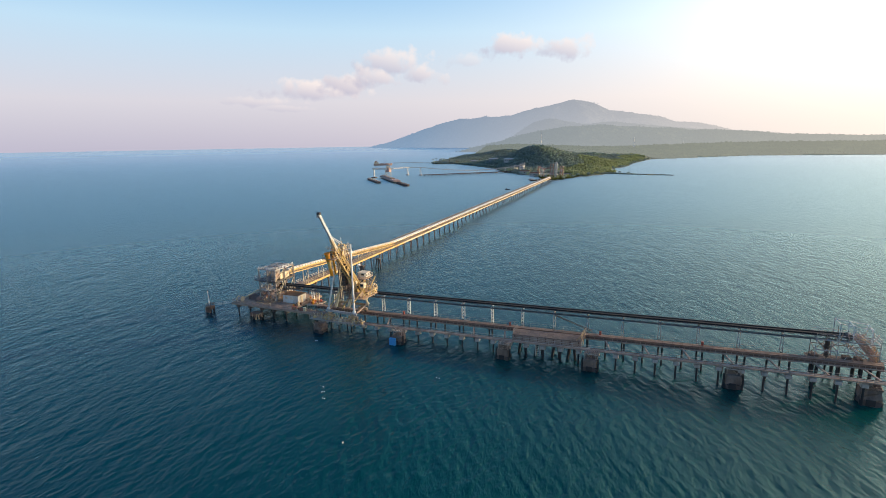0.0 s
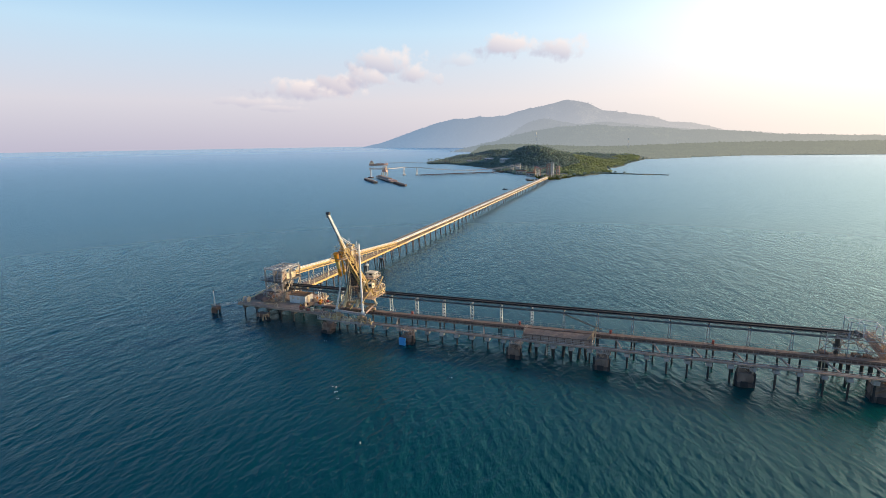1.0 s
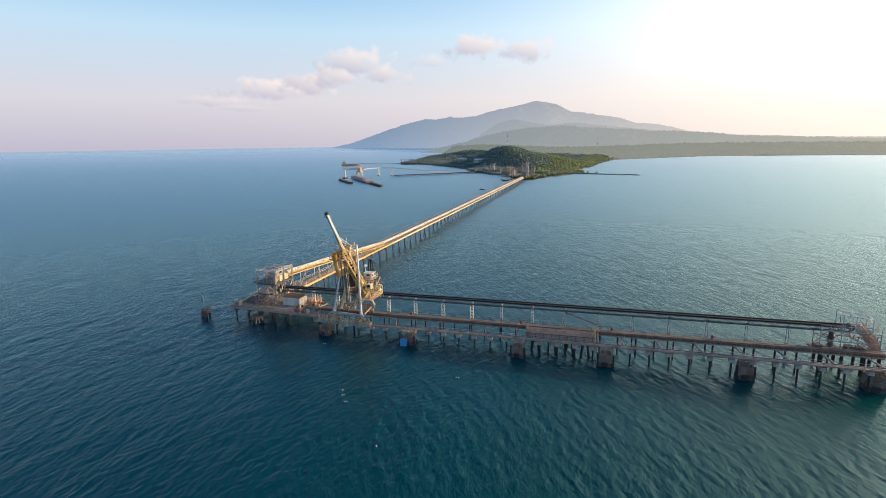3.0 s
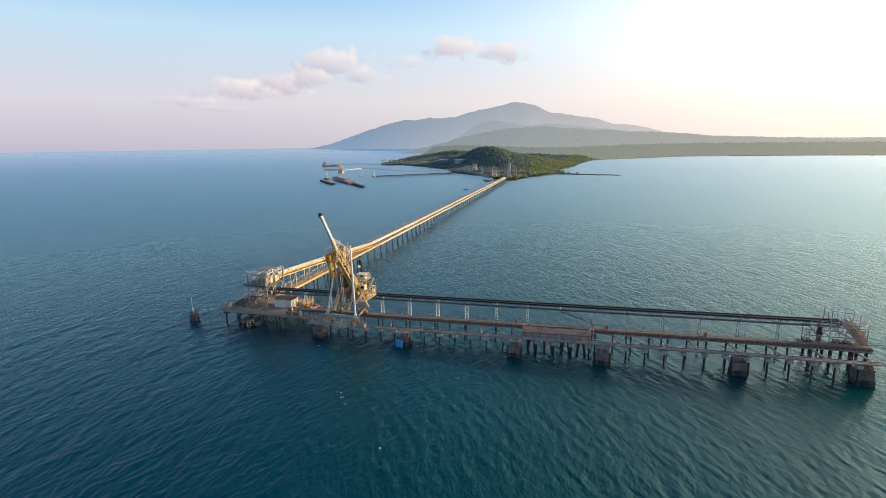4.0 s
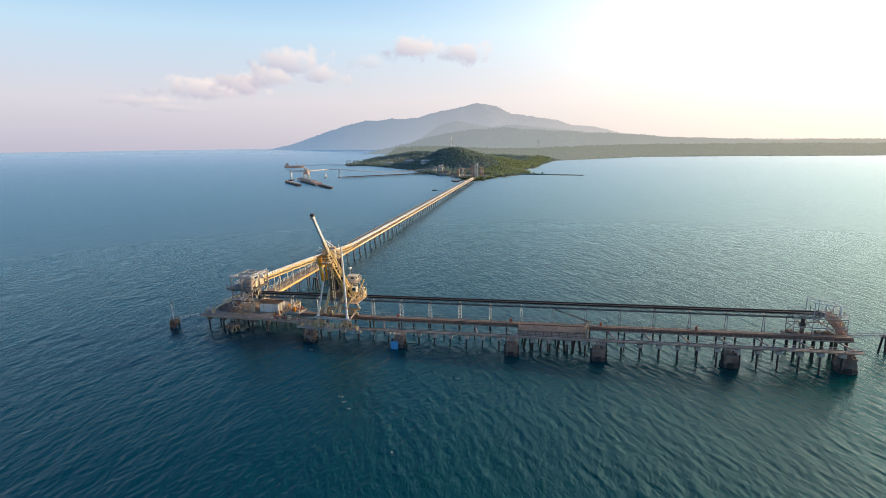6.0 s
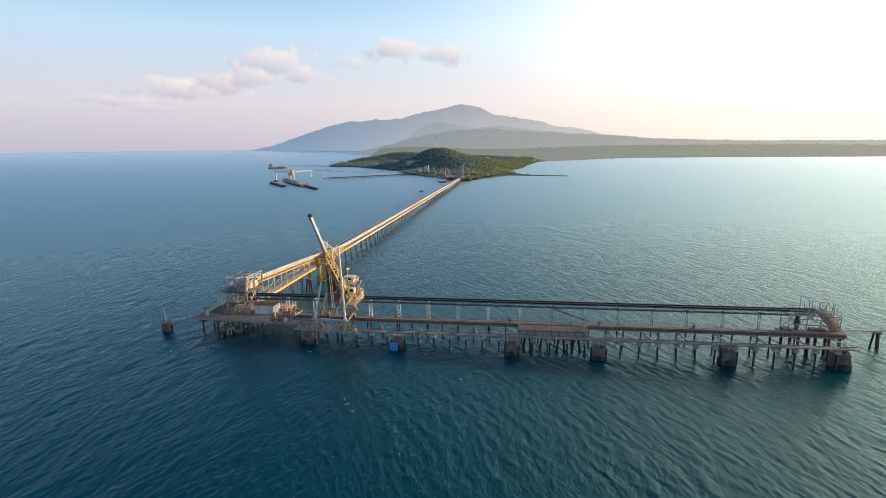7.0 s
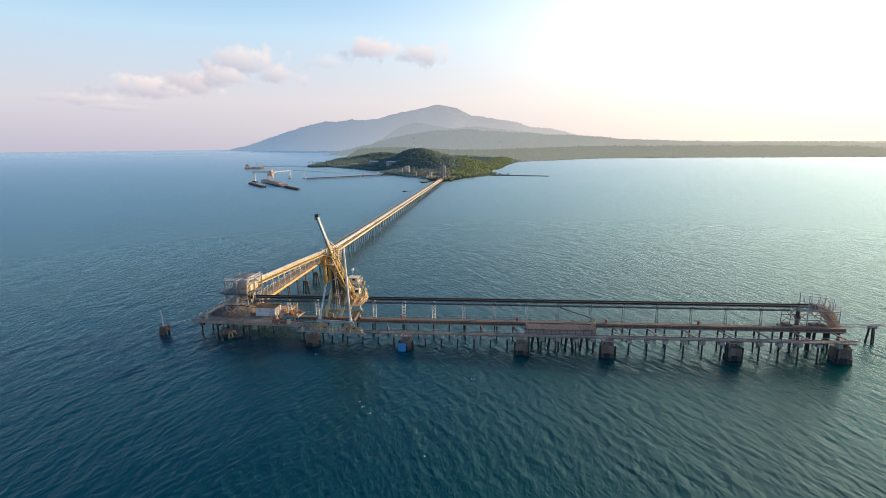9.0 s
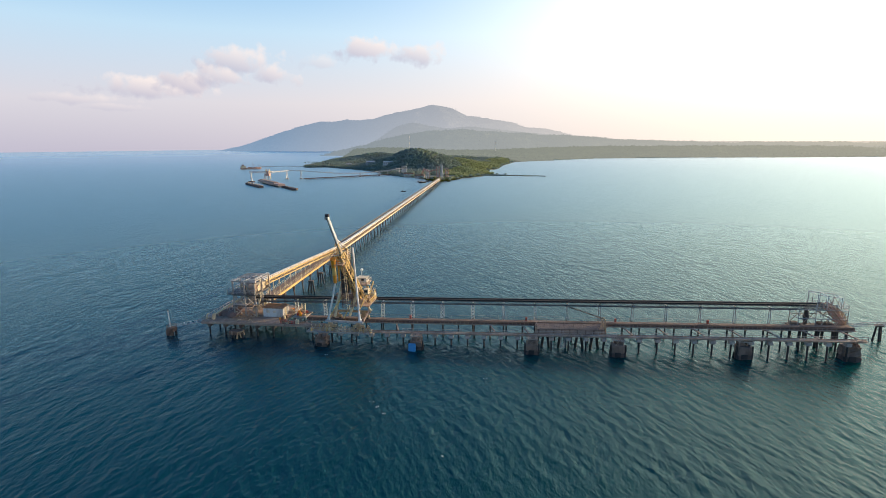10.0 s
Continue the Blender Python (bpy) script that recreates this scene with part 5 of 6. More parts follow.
# bent pipes and brackets stored below the tower
for k in range(44):
    bm = B()
    x, y, z = rng.uniform(-50.2, -44.2), rng.uniform(2.2, 8.0), 3.47
    p = Vector((x, y, z))
    turn_ = rng.uniform(0, math.tau)
    for i in range(4):
        q = p + Vector((math.cos(turn_) * 0.42, math.sin(turn_) * 0.42, (0.3, 0.2, -0.05, -0.2)[i] * rng.uniform(0.5, 1.5)))
        tube(bm, p, q, 0.07, n=6)
        p = q
    solid("bent_pipe", bm, rng.choice((M_FADED, M_CREAM, M_FADED, M_RUSTPALE)), "bent rusty pipe stored on the deck below the tower", "pipe", "pipes below the tower")

# ---- rusty gear and walk platform on the front girder under the loader ----
gear = thing("berth_landing", (-22, -0.4, 2.7), "long low landing stage below the loader with yellow-brown gear", "landing")
bm = B()
box(bm, -29.0, -12.5, -1.1, 1.1, 2.32, 2.6)
part("stage", bm, M_CONC, gear)
bm = B()
railing(bm, [(-29.0, -1.0, 2.6), (-12.5, -1.0, 2.6)], 0.95, 1.5, 0.028)
part("handrail", bm, M_CONC, gear)
for k in range(4):
    piece("pile", ME_PILE, (-28.0 + k * 4.9, 0.2, 2.2), gear)
for k in range(150):
    x, y = rng.uniform(-28.6, -13.2), rng.uniform(-0.7, 0.9)
    bm = B()
    if rng.random() < 0.5:
        lump(bm, (x, y, 2.75), rng.uniform(0.25, 0.6), rng.uniform(0.2, 0.45), rng.uniform(0.2, 0.7), rng, 0.4, 1)
        solid("hose_coil", bm, rng.choice((M_CREAM, M_FADED, M_YELLOW, M_RUSTPALE, M_CREAM)), "yellow-brown coil of gear on the landing stage", "coil", "gear on the landing")
    else:
        beam(bm, (x, y, 2.8), (x + rng.uniform(-0.9, 0.9), y + rng.uniform(-0.3, 0.3), 2.75 + rng.uniform(0.3, 1.5)), 0.12, 0.12)
        solid("gear_bar", bm, rng.choice((M_CREAM, M_FADED, M_YELLOW, M_CREAM)), "pale steel bar propped on the landing stage", "bar", "gear on the landing")


# ---- the travelling ship loader ----
ld = thing("ship_loader", (-19.5, 3, 4), "tall faded yellow travelling ship loader with raised boom", "ship loader")
# bogies and wheels
for bx in (-23.4, -16.4):
    for by, bz in ((0.35, 2.95), (5.15, 3.95)):
        bm = B()
        box(bm, bx - 1.35, bx + 1.35, by - 0.32, by + 0.32, bz + 0.45, bz + 1.15)
        box(bm, bx - 0.5, bx + 0.5, by - 0.36, by + 0.36, bz + 1.15, bz + 1.7)
        bmesh.ops.bevel(bm, geom=bm.edges[:], offset=0.08, segments=1, affect="EDGES")
        bog = part("bogie", bm, M_FADED, ld, "faded orange travelling bogie")
        for dx in (-0.85, 0.85):
            bm = B()
            wheel(bm, (bx + dx, by, bz + 0.36), (0, 1, 0), 0.34, 0.2)
            part("wheel", bm, M_DARK, bog)
bm = B()
beam(bm, (-24.6, 0.35, 4.9), (-15.3, 0.35, 4.65), 0.5, 0.55)
bmesh.ops.bevel(bm, geom=bm.edges[:], offset=0.05, segments=1, affect="EDGES")
part("front_sill", bm, M_GREY, ld, "grey box sill beam")
bm = B()
beam(bm, (-24.2, 5.15, 5.9), (-14.6, 5.15, 5.9), 0.45, 0.5)
bmesh.ops.bevel(bm, geom=bm.edges[:], offset=0.05, segments=1, affect="EDGES")
part("rear_sill", bm, M_FADED, ld, "faded orange rear sill beam")
for x in (-23.9, -15.2):
    bm = B()
    beam(bm, (x, 0.35, 5.1), (x, 5.15, 5.95), 0.3, 0.36)
    part("side_sill", bm, M_RUSTPALE, ld)
# legs
LEGS = (("leg", (-23.8, 0.4, 5.3), (-21.3, 0.3, 15.8), 0.24, M_WHITE, "pale front leg"),
        ("leg", (-16.1, 0.5, 4.9), (-17.95, 3.1, 22.4), 0.27, M_WHITE, "tall pale mast leg"),
        ("leg", (-23.6, 5.1, 6.2), (-20.6, 3.6, 15.0), 0.36, M_CREAM, "cream rear leg"),
        ("leg", (-14.8, 5.3, 6.1), (-16.9, 4.9, 10.6), 0.3, M_CREAM, "cream rear leg"))
for nm, a, b, r, mat, lab in LEGS:
    bm = B()
    tube(bm, a, b, r, r * 0.85, 12)
    tube(bm, Vector(a) + Vector((0, 0, -0.05)), Vector(a).lerp(Vector(b), 0.03), r * 1.6, n=12)
    part(nm, bm, mat, ld, lab)
for a, b, w, mat in (((-23.0, 2.6, 5.2), (-21.4, 3.0, 11.4), 1.1, M_CREAM), ((-19.4, 3.0, 5.4), (-16.8, 3.2, 12.6), 1.05, M_CREAM)):
    bm = B()
    beam(bm, a, b, w * 0.75, 0.6)
    bmesh.ops.bevel(bm, geom=bm.edges[:], offset=0.08, segments=1, affect="EDGES")
    part("portal_strut", bm, mat, ld, "broad cream box strut")
for a, b in (((-23.8, 0.4, 5.3), (-20.0, 3.2, 12.0)), ((-20.4, 1.5, 5.2), (-18.6, 4.2, 9.5)), ((-16.2, 0.6, 7.6), (-15.0, 5.2, 11.4)), ((-21.2, 0.5, 14.6), (-17.3, 2.2, 16.0)),
             ((-16.9, 1.5, 11.8), (-20.9, 0.7, 18.5)), ((-17.3, 2.1, 15.8), (-20.6, 0.2, 20.6)), ((-15.1, 5.2, 6.4), (-16.4, 8.6, 12.6))):
    bm = B()
    beam(bm, a, b, 0.2, 0.2)
    part("brace", bm, M_YELLOW, ld)
# main inclined truss that carries the feeder belt up to the boom foot
bm = B()
truss(bm, (-19.7, -1.2, 21.6), (-17.0, 5.6, 8.6), 1.7, 1.5, 9, 0.14, "lrtb")
part("feeder_truss", bm, M_YELLOW, ld, "yellow lattice feeder truss")
bm = B()
beam(bm, (-19.6, -1.0, 21.9), (-17.0, 5.8, 8.9), 1.2, 0.14)
part("feeder_belt", bm, M_BELT, ld, "dark feeder belt")
for s in (-0.92, 0.92):
    bm = B()
    beam(bm, (-19.75 + s, -1.25, 21.7), (-17.05 + s, 5.55, 8.7), 0.1, 0.45)
    part("side_plate", bm, M_YELLOW if s > 0 else M_ORANGE, ld, "yellow side plate")
# boom, raised
bt, bp_ = Vector((-20.55, -5.8, 31.2)), Vector((-19.2, -0.6, 20.9))
bm = B()
beam(bm, bp_, bt, 0.36, 0.66)
bmesh.ops.bevel(bm, geom=bm.edges[:], offset=0.06, segments=1, affect="EDGES")
boom = part("boom", bm, M_WHITE, ld, "slim white raised boom")
bm = B()
for k in range(12):
    p = bp_.lerp(bt, 0.12 + 0.07 * k)
    beam(bm, p + Vector((-0.21, 0, 0)), p + Vector((0.21, 0, 0)), 0.08, 0.7)
part("boom_stiffener", bm, M_WHITE, boom)
bm = B()
off = Vector((-0.24, -0.1, -0.05))
beam(bm, bp_.lerp(bt, 0.05) + off, bp_.lerp(bt, 0.99) + off, 0.07, 0.4)
part("boom_belt", bm, M_BELT, boom, "black belt along the boom")
bm = B()
tube(bm, bt + Vector((-0.42, 0.0, 0.0)), bt + Vector((0.42, 0.0, 0.0)), 0.36, n=16)
part("tip_pulley", bm, M_DARK, boom, "dark tip pulley")
bm = B()
box(bm, bt.x - 0.5, bt.x - 0.28, bt.y - 0.3, bt.y + 0.3, bt.z - 1.0, bt.z - 0.2)
part("tip_chute", bm, M_GREY, boom)
bm = B()
for dx in (-0.32, 0.32):
    beam(bm, bp_.lerp(bt, 0.42) + Vector((dx, 0, 0)), (-19.4 + dx * 1.5, 1.6, 22.5), 0.12, 0.12)
part("boom_stay", bm, M_WHITE, ld, "pale boom stays")
bm = B()
truss(bm, bp_ + Vector((-0.1, -0.45, 0.2)), bp_.lerp(bt, 0.34) + Vector((-0.1, -0.4, 0)), 0.7, 0.4, 5, 0.04, "lrtb")
part("boom_walk", bm, M_YELLOW, ld, "yellow boom walkway frame")
# yellow telescopic chute
for k, (r, m) in enumerate(((0.6, M_ORANGE), (0.5, M_YELLOW), (0.42, M_ORANGE))):
    bm = B()
    f0, f1 = k / 3, (k + 1) / 3
    a, b = Vector((-20.6, -3.4, 21.0)), Vector((-21.2, -1.0, 14.9))
    tube(bm, a.lerp(b, f0), a.lerp(b, f1 + 0.02), r, r * 0.93, 14)
    tube(bm, a.lerp(b, f0), a.lerp(b, f0 + 0.03), r * 1.15, n=14)
    part("loading_chute", bm, m, ld, "orange-yellow telescopic chute")
bm = B()
beam(bm, (-19.7, -2.4, 20.4), (-20.3, -0.6, 15.2), 0.4, 0.4)
part("chute_guide", bm, M_ORANGE, ld, "orange chute guide")
# head platform and machinery
bm = B()
box(bm, -22.2, -18.5, -3.4, 3.4, 19.45, 19.6)
part("head_platform", bm, M_RUSTPALE, ld, "rusty head platform")
bm = B()
railing(bm, [(-22.1, -3.3, 19.6), (-18.6, -3.3, 19.6), (-18.6, 3.3, 19.6), (-22.1, 3.3, 19.6), (-22.1, -3.3, 19.6)], 1.1, 1.2, 0.035)
part("handrail", bm, M_CREAM, ld, "cream handrail")
bm = B()
box(bm, -20.2, -18.5, 0.2, 3.2, 21.0, 21.12)
part("upper_platform", bm, M_GREY, ld)
bm = B()
railing(bm, [(-20.2, 0.2, 21.12), (-18.5, 0.2, 21.12), (-18.5, 3.2, 21.12)], 1.0, 1.1, 0.035)
part("handrail", bm, M_CREAM, ld)
bm = B()
box(bm, -20.0, -18.9, 0.8, 2.4, 19.6, 20.9)
tube(bm, (-20.2, 1.2, 21.6), (-18.6, 1.2, 21.6), 0.34, n=16)
part("winch", bm, M_CREAM, ld, "cream boom winch")
bm = B()
for x in (-20.6, -18.9):
    beam(bm, (x, 0.2, 19.6), (x + 0.2, 1.6, 22.6), 0.18, 0.18)
    beam(bm, (x, 3.2, 19.6), (x + 0.2, 1.6, 22.6), 0.18, 0.18)
beam(bm, (-20.5, 1.6, 22.5), (-18.6, 1.6, 22.5), 0.18, 0.18)
part("apex_frame", bm, M_YELLOW, ld, "yellow apex frame")
bm = B()
box(bm, -21.9, -20.2, -0.4, 2.6, 19.6, 20.9)
bmesh.ops.bevel(bm, geom=bm.edges[:], offset=0.06, segments=1, affect="EDGES")
part("drive_box", bm, M_RUST, ld, "rusty drive box")
# tower panel and inner frame
bm = B()
truss(bm, (-19.6, 2.6, 8.2), (-19.3, 1.6, 19.4), 2.4, 2.2, 7, 0.08, "lrtb")
# rust brown here paints in the shade of the loader's core
part("tower_frame", bm, M_RUST, ld, "rusty lattice tower frame, darkened for the shaded core")
bm = B()
box(bm, -20.5, -19.0, 1.5, 3.0, 11.6, 17.4)
part("counterweight", bm, M_DARK, ld, "dark grey counterweight")
# machine house
HX = -17.0
bm = B()
box(bm, HX - 1.2, HX + 1.1, 6.6, 8.7, 12.9, 14.0)
bmesh.ops.bevel(bm, geom=bm.edges[:], offset=0.05, segments=1, affect="EDGES")
house = part("machine_house", bm, M_WHITE, ld, "pale machine house with a cream roof")
bm = B()
box(bm, HX - 1.4, HX + 1.3, 6.4, 8.9, 14.01, 14.11)
part("roof", bm, M_CREAM, house)
bm = B()
box(bm, HX - 1.8, HX + 1.7, 4.8, 9.2, 12.7, 12.88)
part("floor", bm, M_RUSTPALE, house)
for y in (6.8, 7.8):
    bm = B()
    box(bm, HX + 1.105, HX + 1.14, y, y + 0.6, 13.3, 13.8)
    part("window", bm, M_GLASS, house)
bm = B()
box(bm, HX - 0.3, HX + 0.5, 6.55, 6.597, 13.3, 13.8)
part("window", bm, M_GLASS, house)
bm = B()
railing(bm, [(HX - 1.7, 4.9, 12.88), (HX + 1.6, 4.9, 12.88), (HX + 1.6, 9.1, 12.88)], 0.9, 1.1, 0.03)
part("handrail", bm, M_CREAM, house)
for x in (-18.0, -15.0):
    for y in (5.0, 9.8):
        bm = B()
        beam(bm, (x, y, 12.5), (x * 0.6 - 6.9, 5.3 + (y - 5) * 0.35, 8.3), 0.24, 0.24)
        part("house_leg", bm, M_YELLOW, ld)
bm = B()
box(bm, -19.2, -14.2, 2.2, 9.4, 8.05, 8.25)
part("machinery_deck", bm, M_RUSTPALE, ld, "rusty machinery deck")
bm = B()
railing(bm, [(-14.3, 2.3, 8.25), (-14.3, 9.3, 8.25), (-19.1, 9.3, 8.25)], 1.1, 1.2, 0.04)
part("handrail", bm, M_YELLOW, ld)
bm = B()
for side in (-14.75, -14.35):
    rim = [Vector((side, 8.4 + 1.25 * math.cos(k * math.tau / 20), 9.55 + 1.25 * math.sin(k * math.tau / 20))) for k in range(21)]
    for p, q in zip(rim, rim[1:]):
        tube(bm, p, q, 0.08, n=6)
tube(bm, (-14.85, 8.4, 9.55), (-14.25, 8.4, 9.55), 0.42, n=14)
reel = part("cable_reel", bm, M_CREAM, ld, "round cream cable reel")
for k in range(8):
    a = k * math.tau / 8
    bm = B()
    beam(bm, (-14.35, 8.4, 9.55), (-14.35, 8.4 + 1.22 * math.cos(a), 9.55 + 1.22 * math.sin(a)), 0.08, 0.08)
    part("spoke", bm, M_YELLOW, reel)
bm = B()
box(bm, -17.6, -16.0, 3.4, 4.8, 8.25, 9.5)
box(bm, -17.0, -15.0, 5.6, 7.4, 8.25, 9.3)
part("drive_cabinet", bm, M_RUSTPALE, ld, "rusty drive cabinets")
bm = B()
box(bm, -15.7, -14.5, 3.0, 4.4, 10.9, 12.2)
bmesh.ops.bevel(bm, geom=bm.edges[:], offset=0.08, segments=1, affect="EDGES")
cab = part("operator_cab", bm, M_CREAM, ld, "faded cream operator cab")
bm = B()
box(bm, -15.5, -14.7, 2.94, 2.997, 11.4, 12.0)
part("window", bm, M_GLASS, cab)
bm = B()
tube(bm, (-16.2, 3.9, 15.2), (-16.2, 3.9, 16.6), 0.06, n=6)
lump(bm, (-16.2, 3.9, 16.8), 0.45, 0.3, 0.35, rng, 0.1, 2)
part("flood_light", bm, M_WHITE, ld, "white floodlight head")
# trailing tripper from the jetty belt
bm = B()
truss(bm, (-17.2, 9.8, 8.7), (-24.8, 9.9, 8.4), 1.8, 0.9, 6, 0.09, "lrtb")
part("tripper", bm, M_RUST, ld, "rusty belt tripper")
# ladders and cables
for a, b in (((-20.9, 4.2, 6.4), (-20.3, 4.0, 19.4)), ((-18.2, -1.2, 8.4), (-18.9, -1.0, 19.4))):
    bm = B()
    a, b = Vector(a), Vector(b)
    for dx in (-0.25, 0.25):
        beam(bm, a + Vector((dx, 0, 0)), b + Vector((dx, 0, 0)), 0.06, 0.06)
    for k in range(28):
        p = a.lerp(b, (k + 0.5) / 28)
        beam(bm, p - Vector((0.25, 0, 0)), p + Vector((0.25, 0, 0)), 0.04, 0.04)
    part("ladder", bm, M_CREAM, ld)

# pipes, hangers and small steel on the loader
rng = random.Random(64)
for k in range(300):
    zone = rng.random()
    if zone < 0.4:
        p = Vector((rng.uniform(-22, -18.3), rng.uniform(-2.6, 3.4), rng.uniform(18.6, 22.8)))
    elif zone < 0.8:
        p = Vector((rng.uniform(-18.6, -13.8), rng.uniform(3.2, 9.0), rng.uniform(7.4, 12.6)))
    else:
        f = rng.random()
        p = Vector((-19.6 + 2.6 * f, -1.2 + 6.8 * f, 21.0 - 12.6 * f)) + Vector((rng.uniform(-1.2, 1.2), rng.uniform(-0.8, 0.8), 0))
    q = p + rng.choice((Vector((rng.uniform(-1.5, 1.5), 0, rng.uniform(-0.6, 0.6))), Vector((0, rng.uniform(-1.5, 1.5), rng.uniform(-0.4, 0.4))), Vector((0.1, 0, rng.uniform(-1.8, 1.8)))))
    if (q - p).length < 0.3:
        continue
    bm = B()
    beam(bm, p, q, rng.uniform(0.05, 0.15), rng.uniform(0.05, 0.13))
    part("small_steel", bm, rng.choice((M_CREAM, M_YELLOW, M_YELLOW, M_FADED, M_RUSTPALE, M_WHITE, M_RUST)), ld, "weathered bracket and pipe steel")


# ---- shore trestle and its conveyor ----
def trestle_x(y):
    return -47.6 - 0.0445 * (y - 22)


T0, T1 = 18.0, 522.0
tre = thing("shore_trestle", (-58, 260, 0), "long pale shore trestle on raked pile bents", "trestle", kind="structure")
SPAN = 7.6
NB = int((T1 - T0) / SPAN)
YB = [T0 + SPAN * k for k in range(NB + 1)]
for a, b in zip(YB, YB[1:]):
    bm = B()
    beam(bm, (trestle_x(a) - 0.3, a + 0.03, 4.78), (trestle_x(b) - 0.3, b - 0.03, 4.78), 3.4, 0.22)
    part("deck_slab", bm, M_DECK, tre, "brown deck slab")
    for s in (-1.4, 1.4):
        bm = B()
        ibeam(bm, (trestle_x(a) + s, a, 4.38), (trestle_x(b) + s, b, 4.38), 0.3, 0.58, 0.05)
        part("girder", bm, M_YELLOW if a < 90 else M_CREAM, tre)
bm = B()
beam(bm, (-1.8, 0, 0), (1.8, 0, 0), 0.7, 0.5)
ME_CROSS = mesh_of("crosshead", bm, M_CONCDARK)
bm = B()
tube(bm, (0, 0, 0), (1.0, 0, -9), 0.19, n=8)
ME_RAKE_R = mesh_of("raked_pile", bm, M_CONCDARK)
bm = B()
tube(bm, (0, 0, 0), (-1.0, 0, -9), 0.19, n=8)
ME_RAKE_L = mesh_of("raked_pile", bm, M_CONCDARK)
for y in YB:
    x = trestle_x(y)
    piece("crosshead", ME_CROSS, (x, y, 3.85), tre)
    for dx, me in ((-1.2, ME_RAKE_L), (1.2, ME_RAKE_R)):
        piece("raked_pile", me, (x + dx, y, 3.65), tre)
for s in (-1.55, 1.55):
    bm = B()
    railing(bm, [(trestle_x(y) + s, y, 4.9) for y in YB], 1.0, 3.0, 0.025)
    part("handrail", bm, M_CREAM, tre, "cream handrail")

bm = B()
for a, b in zip(YB[9:], YB[10:]):
    for dx, w, h, z in ((-1.25, 0.75, 0.08, 6.15), (-1.6, 0.06, 0.5, 6.4)):
        beam(bm, (trestle_x(a) + dx, a, z), (trestle_x(b) + dx, b, z), w, h)
    beam(bm, (trestle_x(a) - 1.3, a, 4.9), (trestle_x(a) - 1.3, a, 6.12), 0.12, 0.12)
part("cable_tray", bm, M_STEEL, tre, "dark rusty cable tray along the conveyor")

line = thing("shore_conveyor", (-52, 60, 5), "long cream hooded conveyor climbing to the transfer tower", "conveyor")
PTS = [(-45.6, 11.5, 11.6), (-47.2, 40, 9.75), (-49.6, 84, 6.6), (trestle_x(180) + 0.5, 180, 6.1), (trestle_x(516) + 0.5, 516, 6.1)]
ends = list(zip(PTS, PTS[1:]))
for (a, b) in ends[:2]:
    a, b = Vector(a), Vector(b)
    bm = B()
    truss(bm, a + Vector((0, 0, -0.75)), b + Vector((0, 0, -0.75)), 1.9, 0.8, round((b - a).length / 2.4), 0.055, "lrb")
    part("gallery_truss", bm, M_YELLOW, line, "yellow lattice gallery")
    for s in (-0.98, 0.98):
        bm = B()
        d = Vector((s, 0, -1.2))
        ibeam(bm, a + d, b + d, 0.2, 0.24, 0.03)
        part("bottom_chord", bm, M_YELLOW, line)
for (a, b) in ends:
    a, b = Vector(a), Vector(b)
    bm = B()
    beam(bm, a + Vector((0, 0, -0.32)), b + Vector((0, 0, -0.32)), 1.6, 0.14)
    part("belt_deck", bm, M_CREAM, line)
    n = max(2, round((b - a).length / 3.0))
    for s in (0.86, -0.86):
        bm = B()
        beam(bm, a + Vector((s, 0, -0.25)), b + Vector((s, 0, -0.25)), 0.06, 0.26)
        part("side_board", bm, M_CREAM if b.y > 90 else M_YELLOW, line)
bm = B()
tube(bm, (0, 0, 0), (0, 2.0, 0), 0.55, n=12)
for v in list(bm.verts):
    if v.co.z < -0.05:
        v.co.z = -0.05
for k in (0.0, 0.95, 1.9):
    beam(bm, (-0.62, k + 0.05, 0.0), (0.62, k + 0.05, 0.0), 0.08, 0.1)
ME_HOOD = mesh_of("hood", bm, M_WHITE)
for a, b in ends:
    a, b = Vector(a), Vector(b)
    fine = a.y < 80
    n = round((b - a).length / (1.45 if fine else 2.75))
    q = (b - a).to_track_quat("Y", "Z")
    for k in range(n):
        p = a.lerp(b, (k + 0.08) / n)
        ob = piece("hood", ME_HOOD, p + Vector((0, 0, -0.2)), line)
        ob.rotation_mode = "QUATERNION"
        ob.rotation_quaternion = q
        ob.scale = (1, 0.52, 1) if fine else (1.45, 1, 1)
for y in (20.5, 29.0, 38.0, 47.0, 56.0, 65.0, 74.0):
    z = float(np.interp(y, [11.5, 40, 84], [11.6, 9.75, 6.75])) - 1.4
    x = float(np.interp(y, [11.5, 40, 84], [-45.6, -47.2, -49.4]))
    for s in (-0.95, 0.95):
        bm = B()
        beam(bm, (x + s, y, 4.9), (x + s, y, z), 0.13, 0.13)
        part("trestle_post", bm, M_CREAM, line)
    bm = B()
    beam(bm, (x - 1.05, y, z), (x + 1.05, y, z), 0.16, 0.16)
    part("trestle_cap", bm, M_CREAM, line)
    if z > 6:
        bm = B()
        beam(bm, (x - 0.95, y, 5.0), (x + 0.95, y, z - 0.1), 0.08, 0.08)
        part("brace", bm, M_CREAM, line)
for a, b in ends[:2]:
    bm = B()
    railing(bm, [Vector(a) + Vector((1.0, 0, -0.2)), Vector(b) + Vector((1.0, 0, -0.2))], 0.75, 2.2, 0.022)
    part("handrail", bm, M_YELLOW, line)
# small service boxes beside the trestle, on bent heads
for y, dx in ((41, 4.2), (52, 3.8), (65, 3.8)):
    bm = B()
    x = trestle_x(y) + dx
